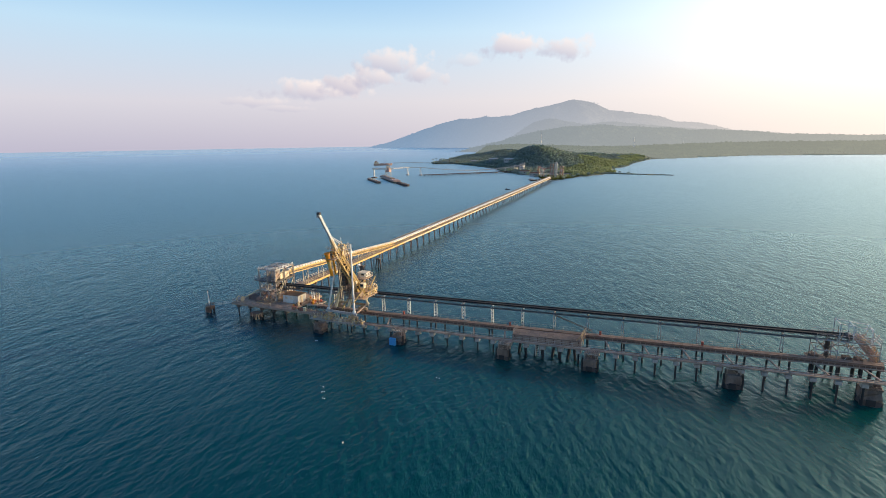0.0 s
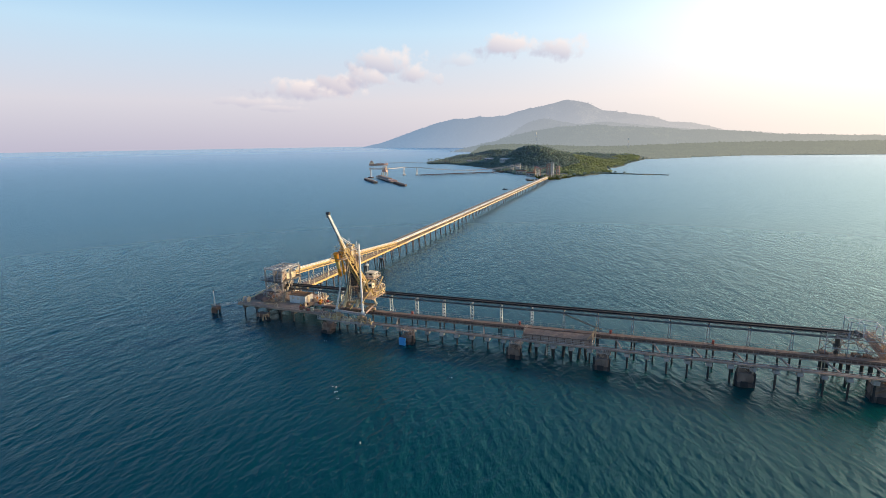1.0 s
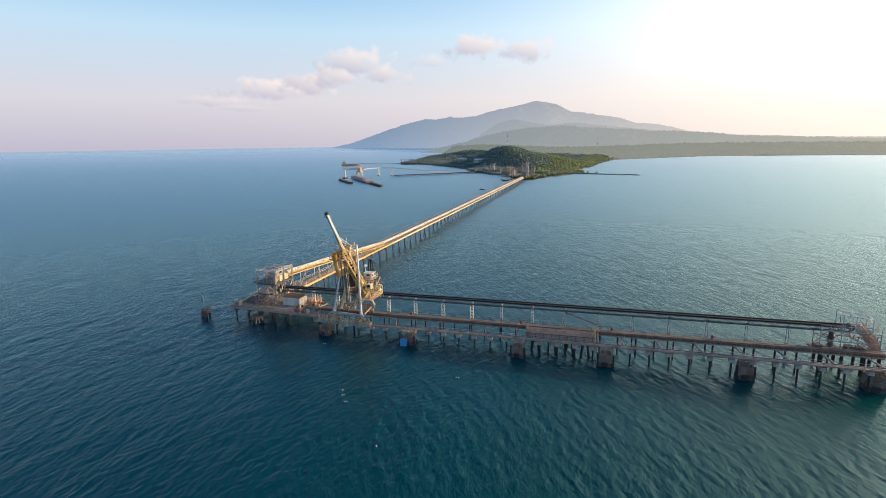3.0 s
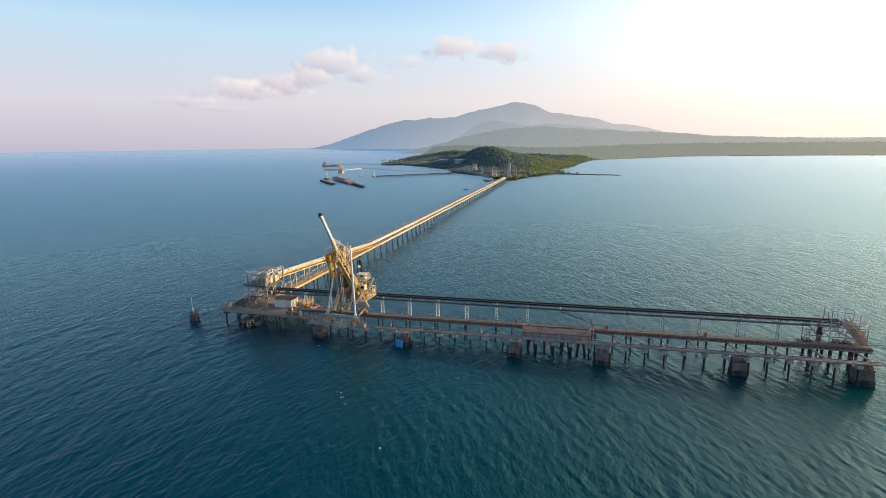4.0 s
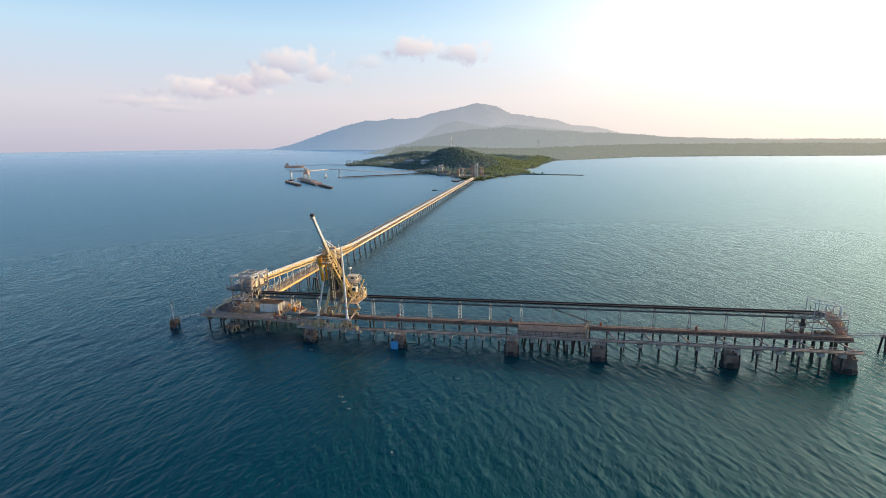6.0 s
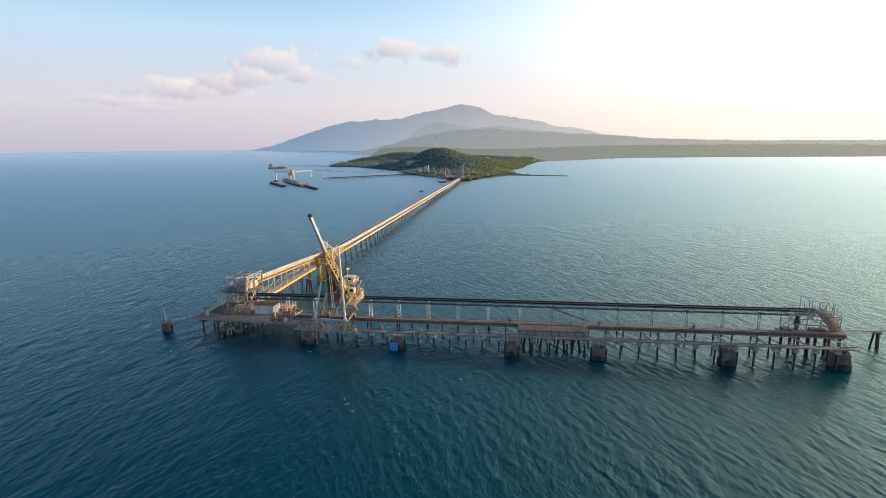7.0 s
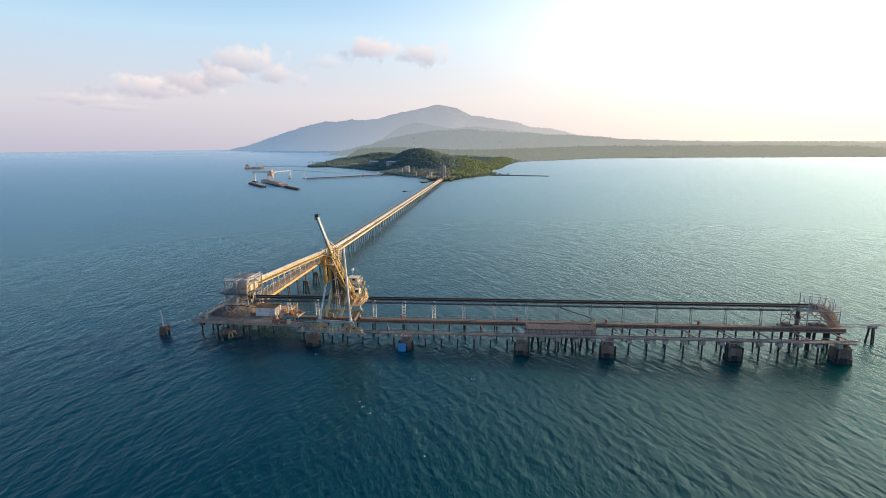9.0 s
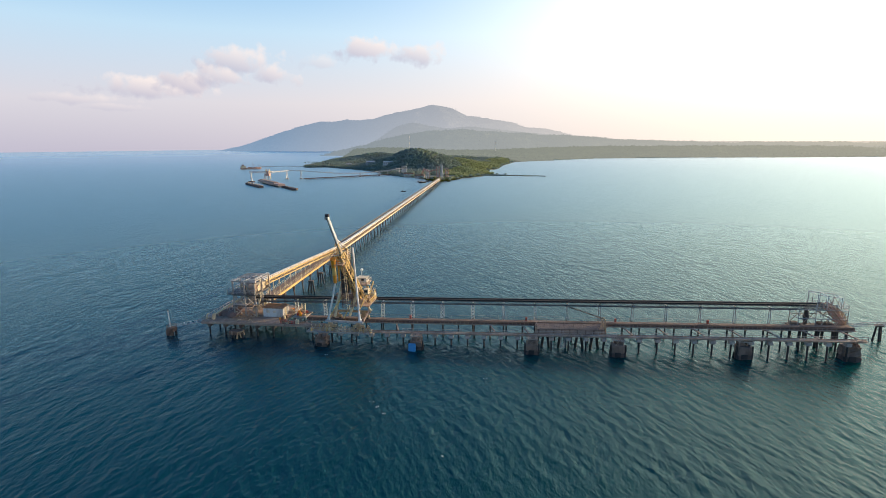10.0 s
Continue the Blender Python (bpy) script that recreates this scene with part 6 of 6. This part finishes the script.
    box(bm, x - 0.9, x + 0.8, y - 0.6, y + 0.6, 3.3, 3.8)
    bmesh.ops.bevel(bm, geom=bm.edges[:], offset=0.1, segments=1, affect="EDGES")
    pier = thing("anchor_pier", (x, y, 0), "small concrete anchor pier on raked piles beside the trestle", "pier", "anchor piers")
    part("cap", bm, M_CONCDARK, pier)
    for s in (-0.8, 0.0, 0.8):
        bm = B()
        tube(bm, (x + s * 0.7, y, 3.4), (x + s * 2.2, y - 0.4, -5), 0.24, n=8)
        part("pile", bm, M_PILE, pier)


# ---- woods on the peninsula and plain ----
def crowns(name, pts, sizes, mat, label, lumps, seed):
    """Many rough crowns of several lobes each, in one mesh."""
    rng = np.random.default_rng(seed)
    tb = bmesh.new()
    bmesh.ops.create_icosphere(tb, subdivisions=1, radius=1.0)
    base = np.array([v.co[:] for v in tb.verts])
    tb.verts.index_update()
    faces = np.array([[v.index for v in f.verts] for f in tb.faces])
    tb.free()
    n = len(pts)
    vs, fs = [], []
    for k in range(lumps):
        ang = rng.uniform(0, 2 * np.pi, n)
        off = rng.uniform(0.2, 0.75, n) * sizes * (k > 0)
        c = pts + np.stack([np.cos(ang) * off, np.sin(ang) * off, sizes * rng.uniform(-0.15, 0.45, n)], 1)
        r = sizes * rng.uniform(0.55, 1.0, n) * (1 if k == 0 else 0.75)
        sq = np.stack([r * rng.uniform(0.85, 1.15, n), r * rng.uniform(0.85, 1.15, n), r * rng.uniform(0.6, 0.95, n)], 1)
        jit = 1 + rng.uniform(-0.28, 0.28, (n, len(base), 1))
        vs.append((base[None] * jit * sq[:, None, :] + c[:, None, :]).reshape(-1, 3))
        fs.append((faces[None] + (np.arange(n)[:, None, None] + k * n) * len(base)).reshape(-1, 3))
    me = bpy.data.meshes.new(name)
    me.from_pydata(np.concatenate(vs), [], np.concatenate(fs).tolist())
    me.materials.append(mat)
    return tagged(new(name, me), label, "woods", kind="stuff")


def scatter(n, x0, x1, y0, y1, dmin, dmax, seed, thin=None):
    rng = np.random.default_rng(seed)
    x, y = rng.uniform(x0, x1, n), rng.uniform(y0, y1, n)
    h, d = land_height(x, y)
    ok = (d > dmin) & (d < dmax)
    if thin is not None:
        ok &= thin(x, y, rng)
    return np.stack([x[ok], y[ok], h[ok]], 1)


def clear_yard(x, y, rng):
    yard = ((x + 95) / 34) ** 2 + ((y - 622) / 40) ** 2 < 1
    open_land = (np.sin(x * 0.021 + 1.0) * np.cos(y * 0.017) > 0.45) & (rng.random(x.shape) < 0.7)
    return ~yard & ~open_land & (x < 8)


pts = scatter(42000, -560, 70, 545, 1320, 4, 400, 5, clear_yard)
sz = np.random.default_rng(6).uniform(1.3, 3.0, len(pts))
pts[:, 2] += sz * 0.35
# woods towards the bay take the foliage with painted sunlight
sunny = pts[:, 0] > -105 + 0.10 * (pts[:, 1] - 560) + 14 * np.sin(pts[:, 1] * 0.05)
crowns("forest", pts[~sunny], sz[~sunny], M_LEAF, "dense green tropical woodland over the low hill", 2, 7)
crowns("mangrove_forest", pts[sunny], sz[sunny], M_LEAFLIT, "yellow-green woods on the low ground by the bay, sunlight in the leaf colour", 2, 8)
pts = scatter(5200, -560, 70, 545, 1320, -1.5, 7, 8, lambda x, y, rng: (((x + 76) / 14) ** 2 + ((y - 556) / 16) ** 2 > 1) & (x < 20))
sz = np.random.default_rng(9).uniform(1.4, 3.0, len(pts))
pts[:, 2] = np.maximum(pts[:, 2], 0) + sz * 0.6
crowns("mangrove_fringe", pts, sz, M_LEAF, "green mangrove fringe along the shore", 2, 10)
pts = scatter(14000, -960, 2300, 1320, 2450, 6, 2000, 11)
sz = np.random.default_rng(12).uniform(1.6, 3.8, len(pts))
pts[:, 2] += sz * 0.1
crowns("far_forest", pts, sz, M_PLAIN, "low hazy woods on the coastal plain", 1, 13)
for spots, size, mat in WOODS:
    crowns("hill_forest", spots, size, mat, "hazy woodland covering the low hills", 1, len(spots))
pts = scatter(1500, -100, -52, 540, 620, -2, 12, 14)
sz = np.random.default_rng(15).uniform(1.0, 2.0, len(pts))
pts[:, 2] = np.maximum(pts[:, 2], 0) + 0.4
crowns("shore_bushes", pts[:220], sz[:220], M_LEAFBRIGHT, "yellow-green bushes at the trestle's landfall", 2, 16)
def spit_point(f):
    """A point along the narrow spit, from its root to its tip."""
    return -22 + 84 * f, 690 - 28 * f


rng = random.Random(77)
pts, sz = [], []
for k in range(420):
    f = rng.random() ** 1.5
    x, y = spit_point(f)
    sz.append(rng.uniform(0.5, 1.9 if f < 0.3 else 1.0))
    pts.append((x + rng.uniform(-3, 3), y + rng.uniform(-5, 5) * (1 - f), 0.5))
crowns("spit_bushes", np.array(pts), np.array(sz), M_LEAF, "low dark bushes on the narrow spit", 1, 19)
bm = B()
for k in range(90):
    x, y = spit_point(rng.random() * 1.05)
    lump(bm, (x + rng.uniform(-2, 2), y + rng.uniform(-2, 2), 0.2), rng.uniform(0.9, 2.4), rng.uniform(0.6, 1.5), rng.uniform(0.4, 0.9), rng, 0.3, 1)
for k in range(40):
    a = rng.uniform(0, 6.28)
    lump(bm, (-76 + 15 * math.cos(a), 556 + 15 * math.sin(a), 0.1), rng.uniform(0.5, 1.3), rng.uniform(0.5, 1.3), 0.7, rng, 0.3, 1)
solid("shore_rocks", bm, M_ROCK, "dark rocks along the spit and landfall", "rocks", kind="stuff")


def palm(x, y, z, h, seed):
    rng = random.Random(seed)
    t = thing("palm_tree", (x, y, z), "tall dark coconut palm on the point", "palm", "palms on the point")
    bm = B()
    top = Vector((x + rng.uniform(-1, 1), y, z + h))
    mid = Vector((x + rng.uniform(-0.8, 0.8), y, z + h * 0.55))
    tube(bm, (x, y, z - 0.5), mid, 0.32, 0.24, 7)
    tube(bm, mid, top, 0.24, 0.17, 7)
    part("trunk", bm, M_RUST, t)
    bm = B()
    for k in range(13):
        a = k * math.tau / 13 + rng.uniform(-0.2, 0.2)
        el = rng.uniform(-0.2, 0.9)
        prev = top
        w = 0.5
        side = Vector((-math.sin(a), math.cos(a), 0))
        for s in range(4):
            step = Vector((math.cos(a) * math.cos(el), math.sin(a) * math.cos(el), math.sin(el))) * 0.95
            nxt = prev + step
            w2 = w * (1.25 if s < 1 else 0.72)
            for sg in (-1, 1):
                bm.faces.new([bm.verts.new(p) for p in (prev, nxt, nxt + side * sg * w2 - Vector((0, 0, w2 * 0.5)), prev + side * sg * w - Vector((0, 0, w * 0.5)))])
            prev, w, el = nxt, w2, el - 0.45
    part("crown", bm, M_LEAF, t)
    return t


for k in range(22):
    f = k / 21
    x, y = -436 + 140 * f + rng.uniform(-6, 6), 1013 - 95 * max(0, f - 0.4) + rng.uniform(2, 14)
    h, d = land_height(np.array([x]), np.array([y]))
    palm(x, y, max(0.2, float(h[0])), rng.uniform(8, 13), 300 + k)


# ---- lattice radio masts ----
def radio_mast(x, y, z0, z1, w):
    t = thing("radio_mast", (x, y, z0), "slim pale lattice radio mast among the trees", "mast", "radio masts")
    n = 10
    bm = B()
    cor = [(w * math.cos(a), w * math.sin(a)) for a in (0.5, 2.6, 4.7)]
    for cx, cy in cor:
        beam(bm, (x + cx, y + cy, z0), (x + cx * 0.35, y + cy * 0.35, z1), 0.4, 0.4)
    for k in range(n):
        f, g = k / n, (k + 1) / n
        for (ax, ay), (bx, by) in zip(cor, cor[1:] + cor[:1]):
            s0, s1 = 1 - 0.65 * f, 1 - 0.65 * g
            beam(bm, (x + ax * s0, y + ay * s0, z0 + (z1 - z0) * f), (x + bx * s1, y + by * s1, z0 + (z1 - z0) * g), 0.22, 0.22)
    part("lattice", bm, M_WHITE, t)
    bm = B()
    for k in range(3):
        tube(bm, (x - 1.1, y - 1.4, z1 - 4 - 4 * k), (x - 1.1, y - 1.8, z1 - 4 - 4 * k), 1.1, n=12)
    part("dish", bm, M_WHITE, t)


radio_mast(-45, 1800, 8, 57, 2.2)
radio_mast(-337, 1700, 30, 78, 1.8)
radio_mast(110, 1950, 12, 42, 1.8)


# ---- plant at the landfall ----
def frame_tower(name, x, y, z0, w, d, levels, step, mat, label, clad=()):
    t = thing(name, (x, y, z0), label, "tower", "plant towers at the landfall")
    for sx in (-w / 2, w / 2):
        for sy in (-d / 2, d / 2):
            bm = B()
            beam(bm, (x + sx, y + sy, z0 - 1), (x + sx, y + sy, z0 + levels * step), 0.55, 0.55)
            part("post", bm, mat, t)
    for k in range(1, levels + 1):
        z = z0 + k * step
        bm = B()
        box(bm, x - w / 2 - 0.6, x + w / 2 + 0.6, y - d / 2 - 0.6, y + d / 2 + 0.6, z - 0.25, z)
        part("floor", bm, mat, t)
        bm = B()
        beam(bm, (x - w / 2, y - d / 2, z - step), (x + w / 2, y - d / 2, z - 0.2), 0.3, 0.3)
        part("brace", bm, mat, t)
        bm = B()
        beam(bm, (x + w / 2, y - d / 2, z - step), (x + w / 2, y + d / 2, z - 0.2), 0.3, 0.3)
        part("brace", bm, mat, t)
        if k in clad:
            bm = B()
            box(bm, x - w / 2 + 0.3, x + w / 2 - 0.3, y - d / 2 + 0.3, y + d / 2 - 0.3, z - step + 0.02, z - 0.27)
            part("cladding", bm, M_FARGREY, t, "pale sheet cladding")
    bm = B()
    railing(bm, [(x - w / 2, y - d / 2, z), (x + w / 2, y - d / 2, z), (x + w / 2, y + d / 2, z)], 1.2, 2.0, 0.08)
    part("handrail", bm, mat, t)
    return t


frame_tower("plant_tower", -79, 575, 2.0, 3.6, 4, 5, 3.2, M_FARSTEEL, "red-brown steel plant tower with pale cladding", (2,))
frame_tower("plant_tower", -74.0, 577, 2.0, 2.2, 2.4, 5, 3.6, M_WHITE, "slim pale plant tower catching the sun", (2, 3, 4))
frame_tower("plant_tower", -96, 596, 2.0, 2.6, 2.6, 3, 3.2, M_FARGREY, "slim pale open steel plant tower")
frame_tower("plant_tower", -68.5, 586, 2.0, 3.4, 3.4, 4, 3.2, M_FARSTEEL, "squat red-brown steel plant tower", (3,))
frame_tower("conveyor_tower", -150, 700, 2.0, 6, 6, 3, 3.8, M_FARGREY, "pale conveyor transfer tower at the shore", (2, 4))
frame_tower("conveyor_tower", -161, 704, 2.0, 4.5, 4.5, 2, 4.2, M_FARGREY, "pale conveyor transfer tower at the shore", (3,))
for (a, b, lab) in (((-92, 588, 11.5), (-104, 612, 13.5), "red-brown inclined plant conveyor"), ((-80, 575, 14.5), (-92, 588, 11.5), "red-brown inclined plant conveyor"),
                    ((-104, 612, 13.5), (-112, 640, 5), "red-brown inclined plant conveyor")):
    t = thing("plant_conveyor", a, lab, "conveyor", "plant conveyors")
    bm = B()
    truss(bm, a, b, 1.6, 1.2, 8, 0.14, "lrtb")
    part("gallery", bm, M_FARSTEEL, t)
    bm = B()
    beam(bm, Vector(a) + Vector((0, 0, 0.3)), Vector(b) + Vector((0, 0, 0.3)), 1.2, 0.5)
    part("belt_cover", bm, M_FARGREY, t)
    bm = B()
    beam(bm, (b[0], b[1], 1), b, 0.8, 0.8)
    part("support", bm, M_FARSTEEL, t)


def low_building(x, y, w, d, h, mat, roof):
    hz, dd = land_height(np.array([x]), np.array([y]))
    z = float(hz[0])
    t = thing("plant_building", (x, y, z), "low pale plant building with a pitched sheet roof", "building", "plant buildings")
    bm = B()
    box(bm, x - w / 2, x + w / 2, y - d / 2, y + d / 2, z - 2, z + h)
    wl_ = part("wall", bm, mat, t)
    bm = B()
    r = [bm.verts.new(p) for p in ((x - w / 2 - 0.5, y - d / 2 - 0.6, z + h), (x + w / 2 + 0.5, y - d / 2 - 0.6, z + h), (x + w / 2 + 0.5, y + d / 2 + 0.6, z + h), (x - w / 2 - 0.5, y + d / 2 + 0.6, z + h),
                                   (x - w / 2 - 0.5, y, z + h + 1.8), (x + w / 2 + 0.5, y, z + h + 1.8))]
    for f in ((0, 1, 5, 4), (2, 3, 4, 5), (0, 4, 3), (1, 2, 5), (3, 2, 1, 0)):
        bm.faces.new([r[i] for i in f])
    part("roof", bm, roof, t)
    n = max(2, int(w / 4))
    for k in range(n):
        bm = B()
        wx = x - w / 2 + (k + 0.5) * w / n
        box(bm, wx - 0.7, wx + 0.7, y - d / 2 - 0.08, y - d / 2 - 0.01, z + h * 0.45, z + h * 0.75)
        part("window", bm, M_GLASS, wl_)


for x, y, w, d, h in ((-112, 622, 13, 7, 3.4), (-134, 655, 14, 7, 3.6), (-205, 830, 20, 8, 4.5), (-260, 905, 16, 8, 4), (-330, 990, 12, 7, 4)):
    low_building(x, y, w, d, h, M_FARGREY, M_ROOF if h < 3.8 else M_FARGREY)

# ---- second jetty with its arched conveyor ----
j2 = thing("far_causeway", (-225, 655, 0), "long low dark causeway running out from the shore", "causeway", kind="structure")
bm = B()
beam(bm, (-272, 597, 1.6), (-168, 700, 1.8), 5.0, 1.0)
part("deck", bm, M_CONCDARK, j2)
for k in range(26):
    f = (k + 0.5) / 26
    x, y = -272 + 104 * f, 597 + 103 * f
    for s in (-1.6, 1.6):
        bm = B()
        tube(bm, (x + s * 0.7, y - s * 0.7, 1.3), (x + s * 0.7, y - s * 0.7, -4), 0.35, n=6)
        part("pile", bm, M_PILE, j2)
bar = thing("low_causeway", (-518, 1068, 0), "thin low causeway running out from the palm point", "causeway", kind="structure")
for (xa, ya), (xb, yb) in (((-557, 1039), (-516, 1063)), ((-516, 1063), (-446, 1040))):
    bm = B()
    beam(bm, (xa, ya, 1.4), (xb, yb, 1.4), 2.4, 0.7)
    part("deck", bm, M_CONC, bar)
    for k in range(6):
        f = (k + 0.5) / 6
        bm = B()
        tube(bm, (xa + (xb - xa) * f, ya + (yb - ya) * f, 1.1), (xa + (xb - xa) * f, ya + (yb - ya) * f, -3), 0.4, n=6)
        part("pile", bm, M_PILE, bar)
arch = thing("far_conveyor", (-240, 640, 8), "pale conveyor gallery arching from the far berth to the shore tower", "conveyor")
AP = [(-302, 562, 12.5), (-296, 600, 12.6), (-280, 610, 11.8), (-258, 622, 9.2), (-235, 645, 6.2), (-212, 668, 5.2), (-188, 690, 6.2), (-161, 704, 9.6), (-150, 702, 11)]
for a, b in zip(AP, AP[1:]):
    bm = B()
    truss(bm, a, b, 1.8, 1.0, 6, 0.1, "lrt")
    beam(bm, a, b, 1.5, 0.3)
    part("gallery", bm, M_FARGREY, arch)
for x, y, z in ((-304, 611, 12.0), (-283, 612, 11.5), (-212, 668, 4.8), (-188, 690, 5.6), (-176, 697, 7.4)):
    bm = B()
    for s in (-0.9, 0.9):
        beam(bm, (x + s * 1.3, y, -2), (x + s * 0.5, y, z), 0.6, 0.6)
    beam(bm, (x - 1.2, y, z * 0.5), (x + 1.2, y, z * 0.5), 0.4, 0.4)
    part("pylon", bm, M_WHITE, arch, "white trestle pylon")
    bm = B()
    box(bm, x - 1.8, x + 1.8, y - 1.5, y + 1.5, -1, 1.3)
    part("pylon_base", bm, M_CONC, arch)

# ---- far berth: pier, loader and dolphins ----
fp = thing("far_pier", (-280, 507, 0), "red-brown far loading pier", "pier")
bm = B()
beam(bm, (-312, 548, 2.4), (-246, 465, 2.4), 8.5, 2.2)
part("deck", bm, M_FARSTEEL, fp)
bm = B()
beam(bm, (-309, 544, 4.0), (-262, 485, 4.0), 5, 1.0)
part("upper_deck", bm, M_RUSTPALE, fp)
for k in range(9):
    f = k / 8
    bm = B()
    x, y = -310 + 62 * f, 545 - 78 * f
    tube(bm, (x - 3, y - 3, 1), (x - 3, y - 3, -4), 0.5, n=8)
    part("pile", bm, M_PILE, fp)
for k in range(4):
    f = (k + 1) / 4
    x, y = -246 + 33 * f, 465 - 41 * f
    bm = B()
    box(bm, x - 3.0, x + 3.0, y - 2.6, y + 2.6, -1.5, 2.2)
    bmesh.ops.bevel(bm, geom=bm.edges[:], offset=0.4, segments=1, affect="EDGES")
    solid("mooring_dolphin", bm, M_CONCDARK, "dark concrete mooring dolphin off the far pier", "dolphin", "far mooring dolphins")
sp = thing("side_pier", (-286, 480, 0), "low dark side pier at the far berth", "pier")
bm = B()
beam(bm, (-310, 507, 1.2), (-266, 455, 1.2), 5, 2.2)
part("deck", bm, M_CONCDARK, sp)
for k in range(6):
    f = k / 5
    bm = B()
    box(bm, -310 + 44 * f - 1, -310 + 44 * f + 1, 507 - 52 * f - 1, 507 - 52 * f + 1, 2.3, 3.2)
    part("bollard_block", bm, M_CONC, sp)
fl = thing("far_loader", (-302, 540, 0), "pale far ship loader with a long level boom", "ship loader")
bm = B()
truss(bm, (-326, 545, 13.2), (-296, 548, 13.2), 2.2, 1.8, 9, 0.3, "lrtb")
part("boom", bm, M_WHITE, fl, "white level boom")
bm = B()
beam(bm, (-324, 545, -1), (-324, 545, 12.4), 1.5, 1.5)
part("boom_leg", bm, M_WHITE, fl)
bm = B()
box(bm, -327, -321, 542, 548, -1.5, 1.6)
part("leg_base", bm, M_CONCDARK, fl)
for sx in (-3.4, 3.4):
    for sy in (-3, 3):
        bm = B()
        beam(bm, (-300 + sx, 541 + sy, 3.8), (-299 + sx * 0.5, 541 + sy * 0.5, 17), 0.8, 0.8)
        part("leg", bm, M_CREAM, fl)
bm = B()
box(bm, -302, -296, 538, 544, 9.0, 11.5)
box(bm, -300, -297.5, 539.5, 542.5, 11.5, 15.0)
part("machine_house", bm, M_FARSTEEL, fl, "rusty machine house")

# ---- coaster lying off the point ----
ship = thing("coaster", (-532, 941, 0), "rust-red coaster with a pale deckhouse lying offshore", "ship")
ang = math.atan2(22, 40)
axis = Vector((math.cos(ang), math.sin(ang), 0))
sidev = Vector((-math.sin(ang), math.cos(ang), 0))
ctr = Vector((-528, 938, 0))
L = 42.0


def hull_at(f, w, z):
    return ctr + axis * (f * L / 2) + sidev * w + Vector((0, 0, z))


bm = B()
rows = []
for f, w, sheer in ((-1, 3.6, 3.6), (-0.6, 4.8, 3.0), (0, 5.0, 2.8), (0.6, 4.4, 3.4), (0.88, 2.2, 4.4), (1.0, 0.2, 5.0)):
    rows.append([bm.verts.new(hull_at(f * (0.96 if z < 0 else 1), s * w, z)) for s, z in ((-0.8, -1.0), (-1, sheer), (1, sheer), (0.8, -1.0))])
for a, b in zip(rows, rows[1:]):
    for i in range(3):
        bm.faces.new((a[i], a[i + 1], b[i + 1], b[i]))
bm.faces.new(rows[0])
bm.faces.new(rows[-1][::-1])
part("hull", bm, M_FARSTEEL, ship, "rust-red hull")
for f0, f1, w, z0, z1, mat, nm in ((-0.95, -0.45, 3.6, 3.0, 7.0, M_CREAM, "deckhouse"), (-0.85, -0.6, 2.6, 7.0, 10.0, M_FARSTEEL, "wheelhouse"), (-0.3, 0.15, 3.6, 2.8, 4.6, M_RUSTPALE, "hatch"),
                                   (0.25, 0.6, 3.2, 3.0, 4.8, M_FARSTEEL, "hatch")):
    bm = B()
    c = [hull_at(f, s * w, z) for z in (z0, z1) for f, s in ((f0, -1), (f1, -1), (f1, 1), (f0, 1))]
    v = [bm.verts.new(p) for p in c]
    for q in ((0, 1, 2, 3), (4, 5, 6, 7), (0, 1, 5, 4), (1, 2, 6, 5), (2, 3, 7, 6), (3, 0, 4, 7)):
        bm.faces.new([v[i] for i in q])
    part(nm, bm, mat, ship)
for f, h in ((-0.7, 15.5), (0.2, 14.0), (0.75, 10.0)):
    bm = B()
    tube(bm, hull_at(f, 0, 3), hull_at(f, 0, h), 0.3, 0.2, 8)
    tube(bm, hull_at(f, 0, h * 0.5), hull_at(f + 0.25, 0, h * 0.85), 0.2, 0.15, 6)
    part("mast", bm, M_FARSTEEL, ship)


# ---- small boats ----
def small_boat(x, y, turn, long, mat, label):
    t = thing("small_boat", (x, y, 0), label, "boat", "small boats")
    m = Matrix.Translation((x, y, 0)) @ Matrix.Rotation(radians(turn), 4, "Z")
    bm = B()
    rows = []
    for f, w, z in ((-1, 0.7, 0.8), (-0.4, 0.95, 0.75), (0.3, 0.9, 0.85), (0.8, 0.45, 1.1), (1, 0.05, 1.3)):
        k = long / 6
        rows.append([bm.verts.new(m @ Vector((f * long / 2, s * w * k, zz * k))) for s, zz in ((-0.6, -0.3), (-1, z), (1, z), (0.6, -0.3))])
    for a, b in zip(rows, rows[1:]):
        for i in range(3):
            bm.faces.new((a[i], a[i + 1], b[i + 1], b[i]))
    bm.faces.new(rows[0])
    part("hull", bm, mat, t)
    bm = B()
    k = long / 6
    c = [m @ Vector((fx * k, sy * k, z * k)) for z in (0.8, 1.7) for fx, sy in ((-1.6, -0.6), (-0.3, -0.6), (-0.3, 0.6), (-1.6, 0.6))]
    v = [bm.verts.new(p) for p in c]
    for q in ((0, 1, 2, 3), (4, 5, 6, 7), (0, 1, 5, 4), (1, 2, 6, 5), (2, 3, 7, 6), (3, 0, 4, 7)):
        bm.faces.new([v[i] for i in q])
    part("cabin", bm, M_GREY, t)


small_boat(-90.5, 407, 12, 5, M_DARK, "small dark fishing boat on the open water")
small_boat(-92, 530, 40, 10, M_DARK, "dark work boat moored by the landfall")
small_boat(-99, 545, 30, 7, M_GREY, "grey work boat moored by the landfall")
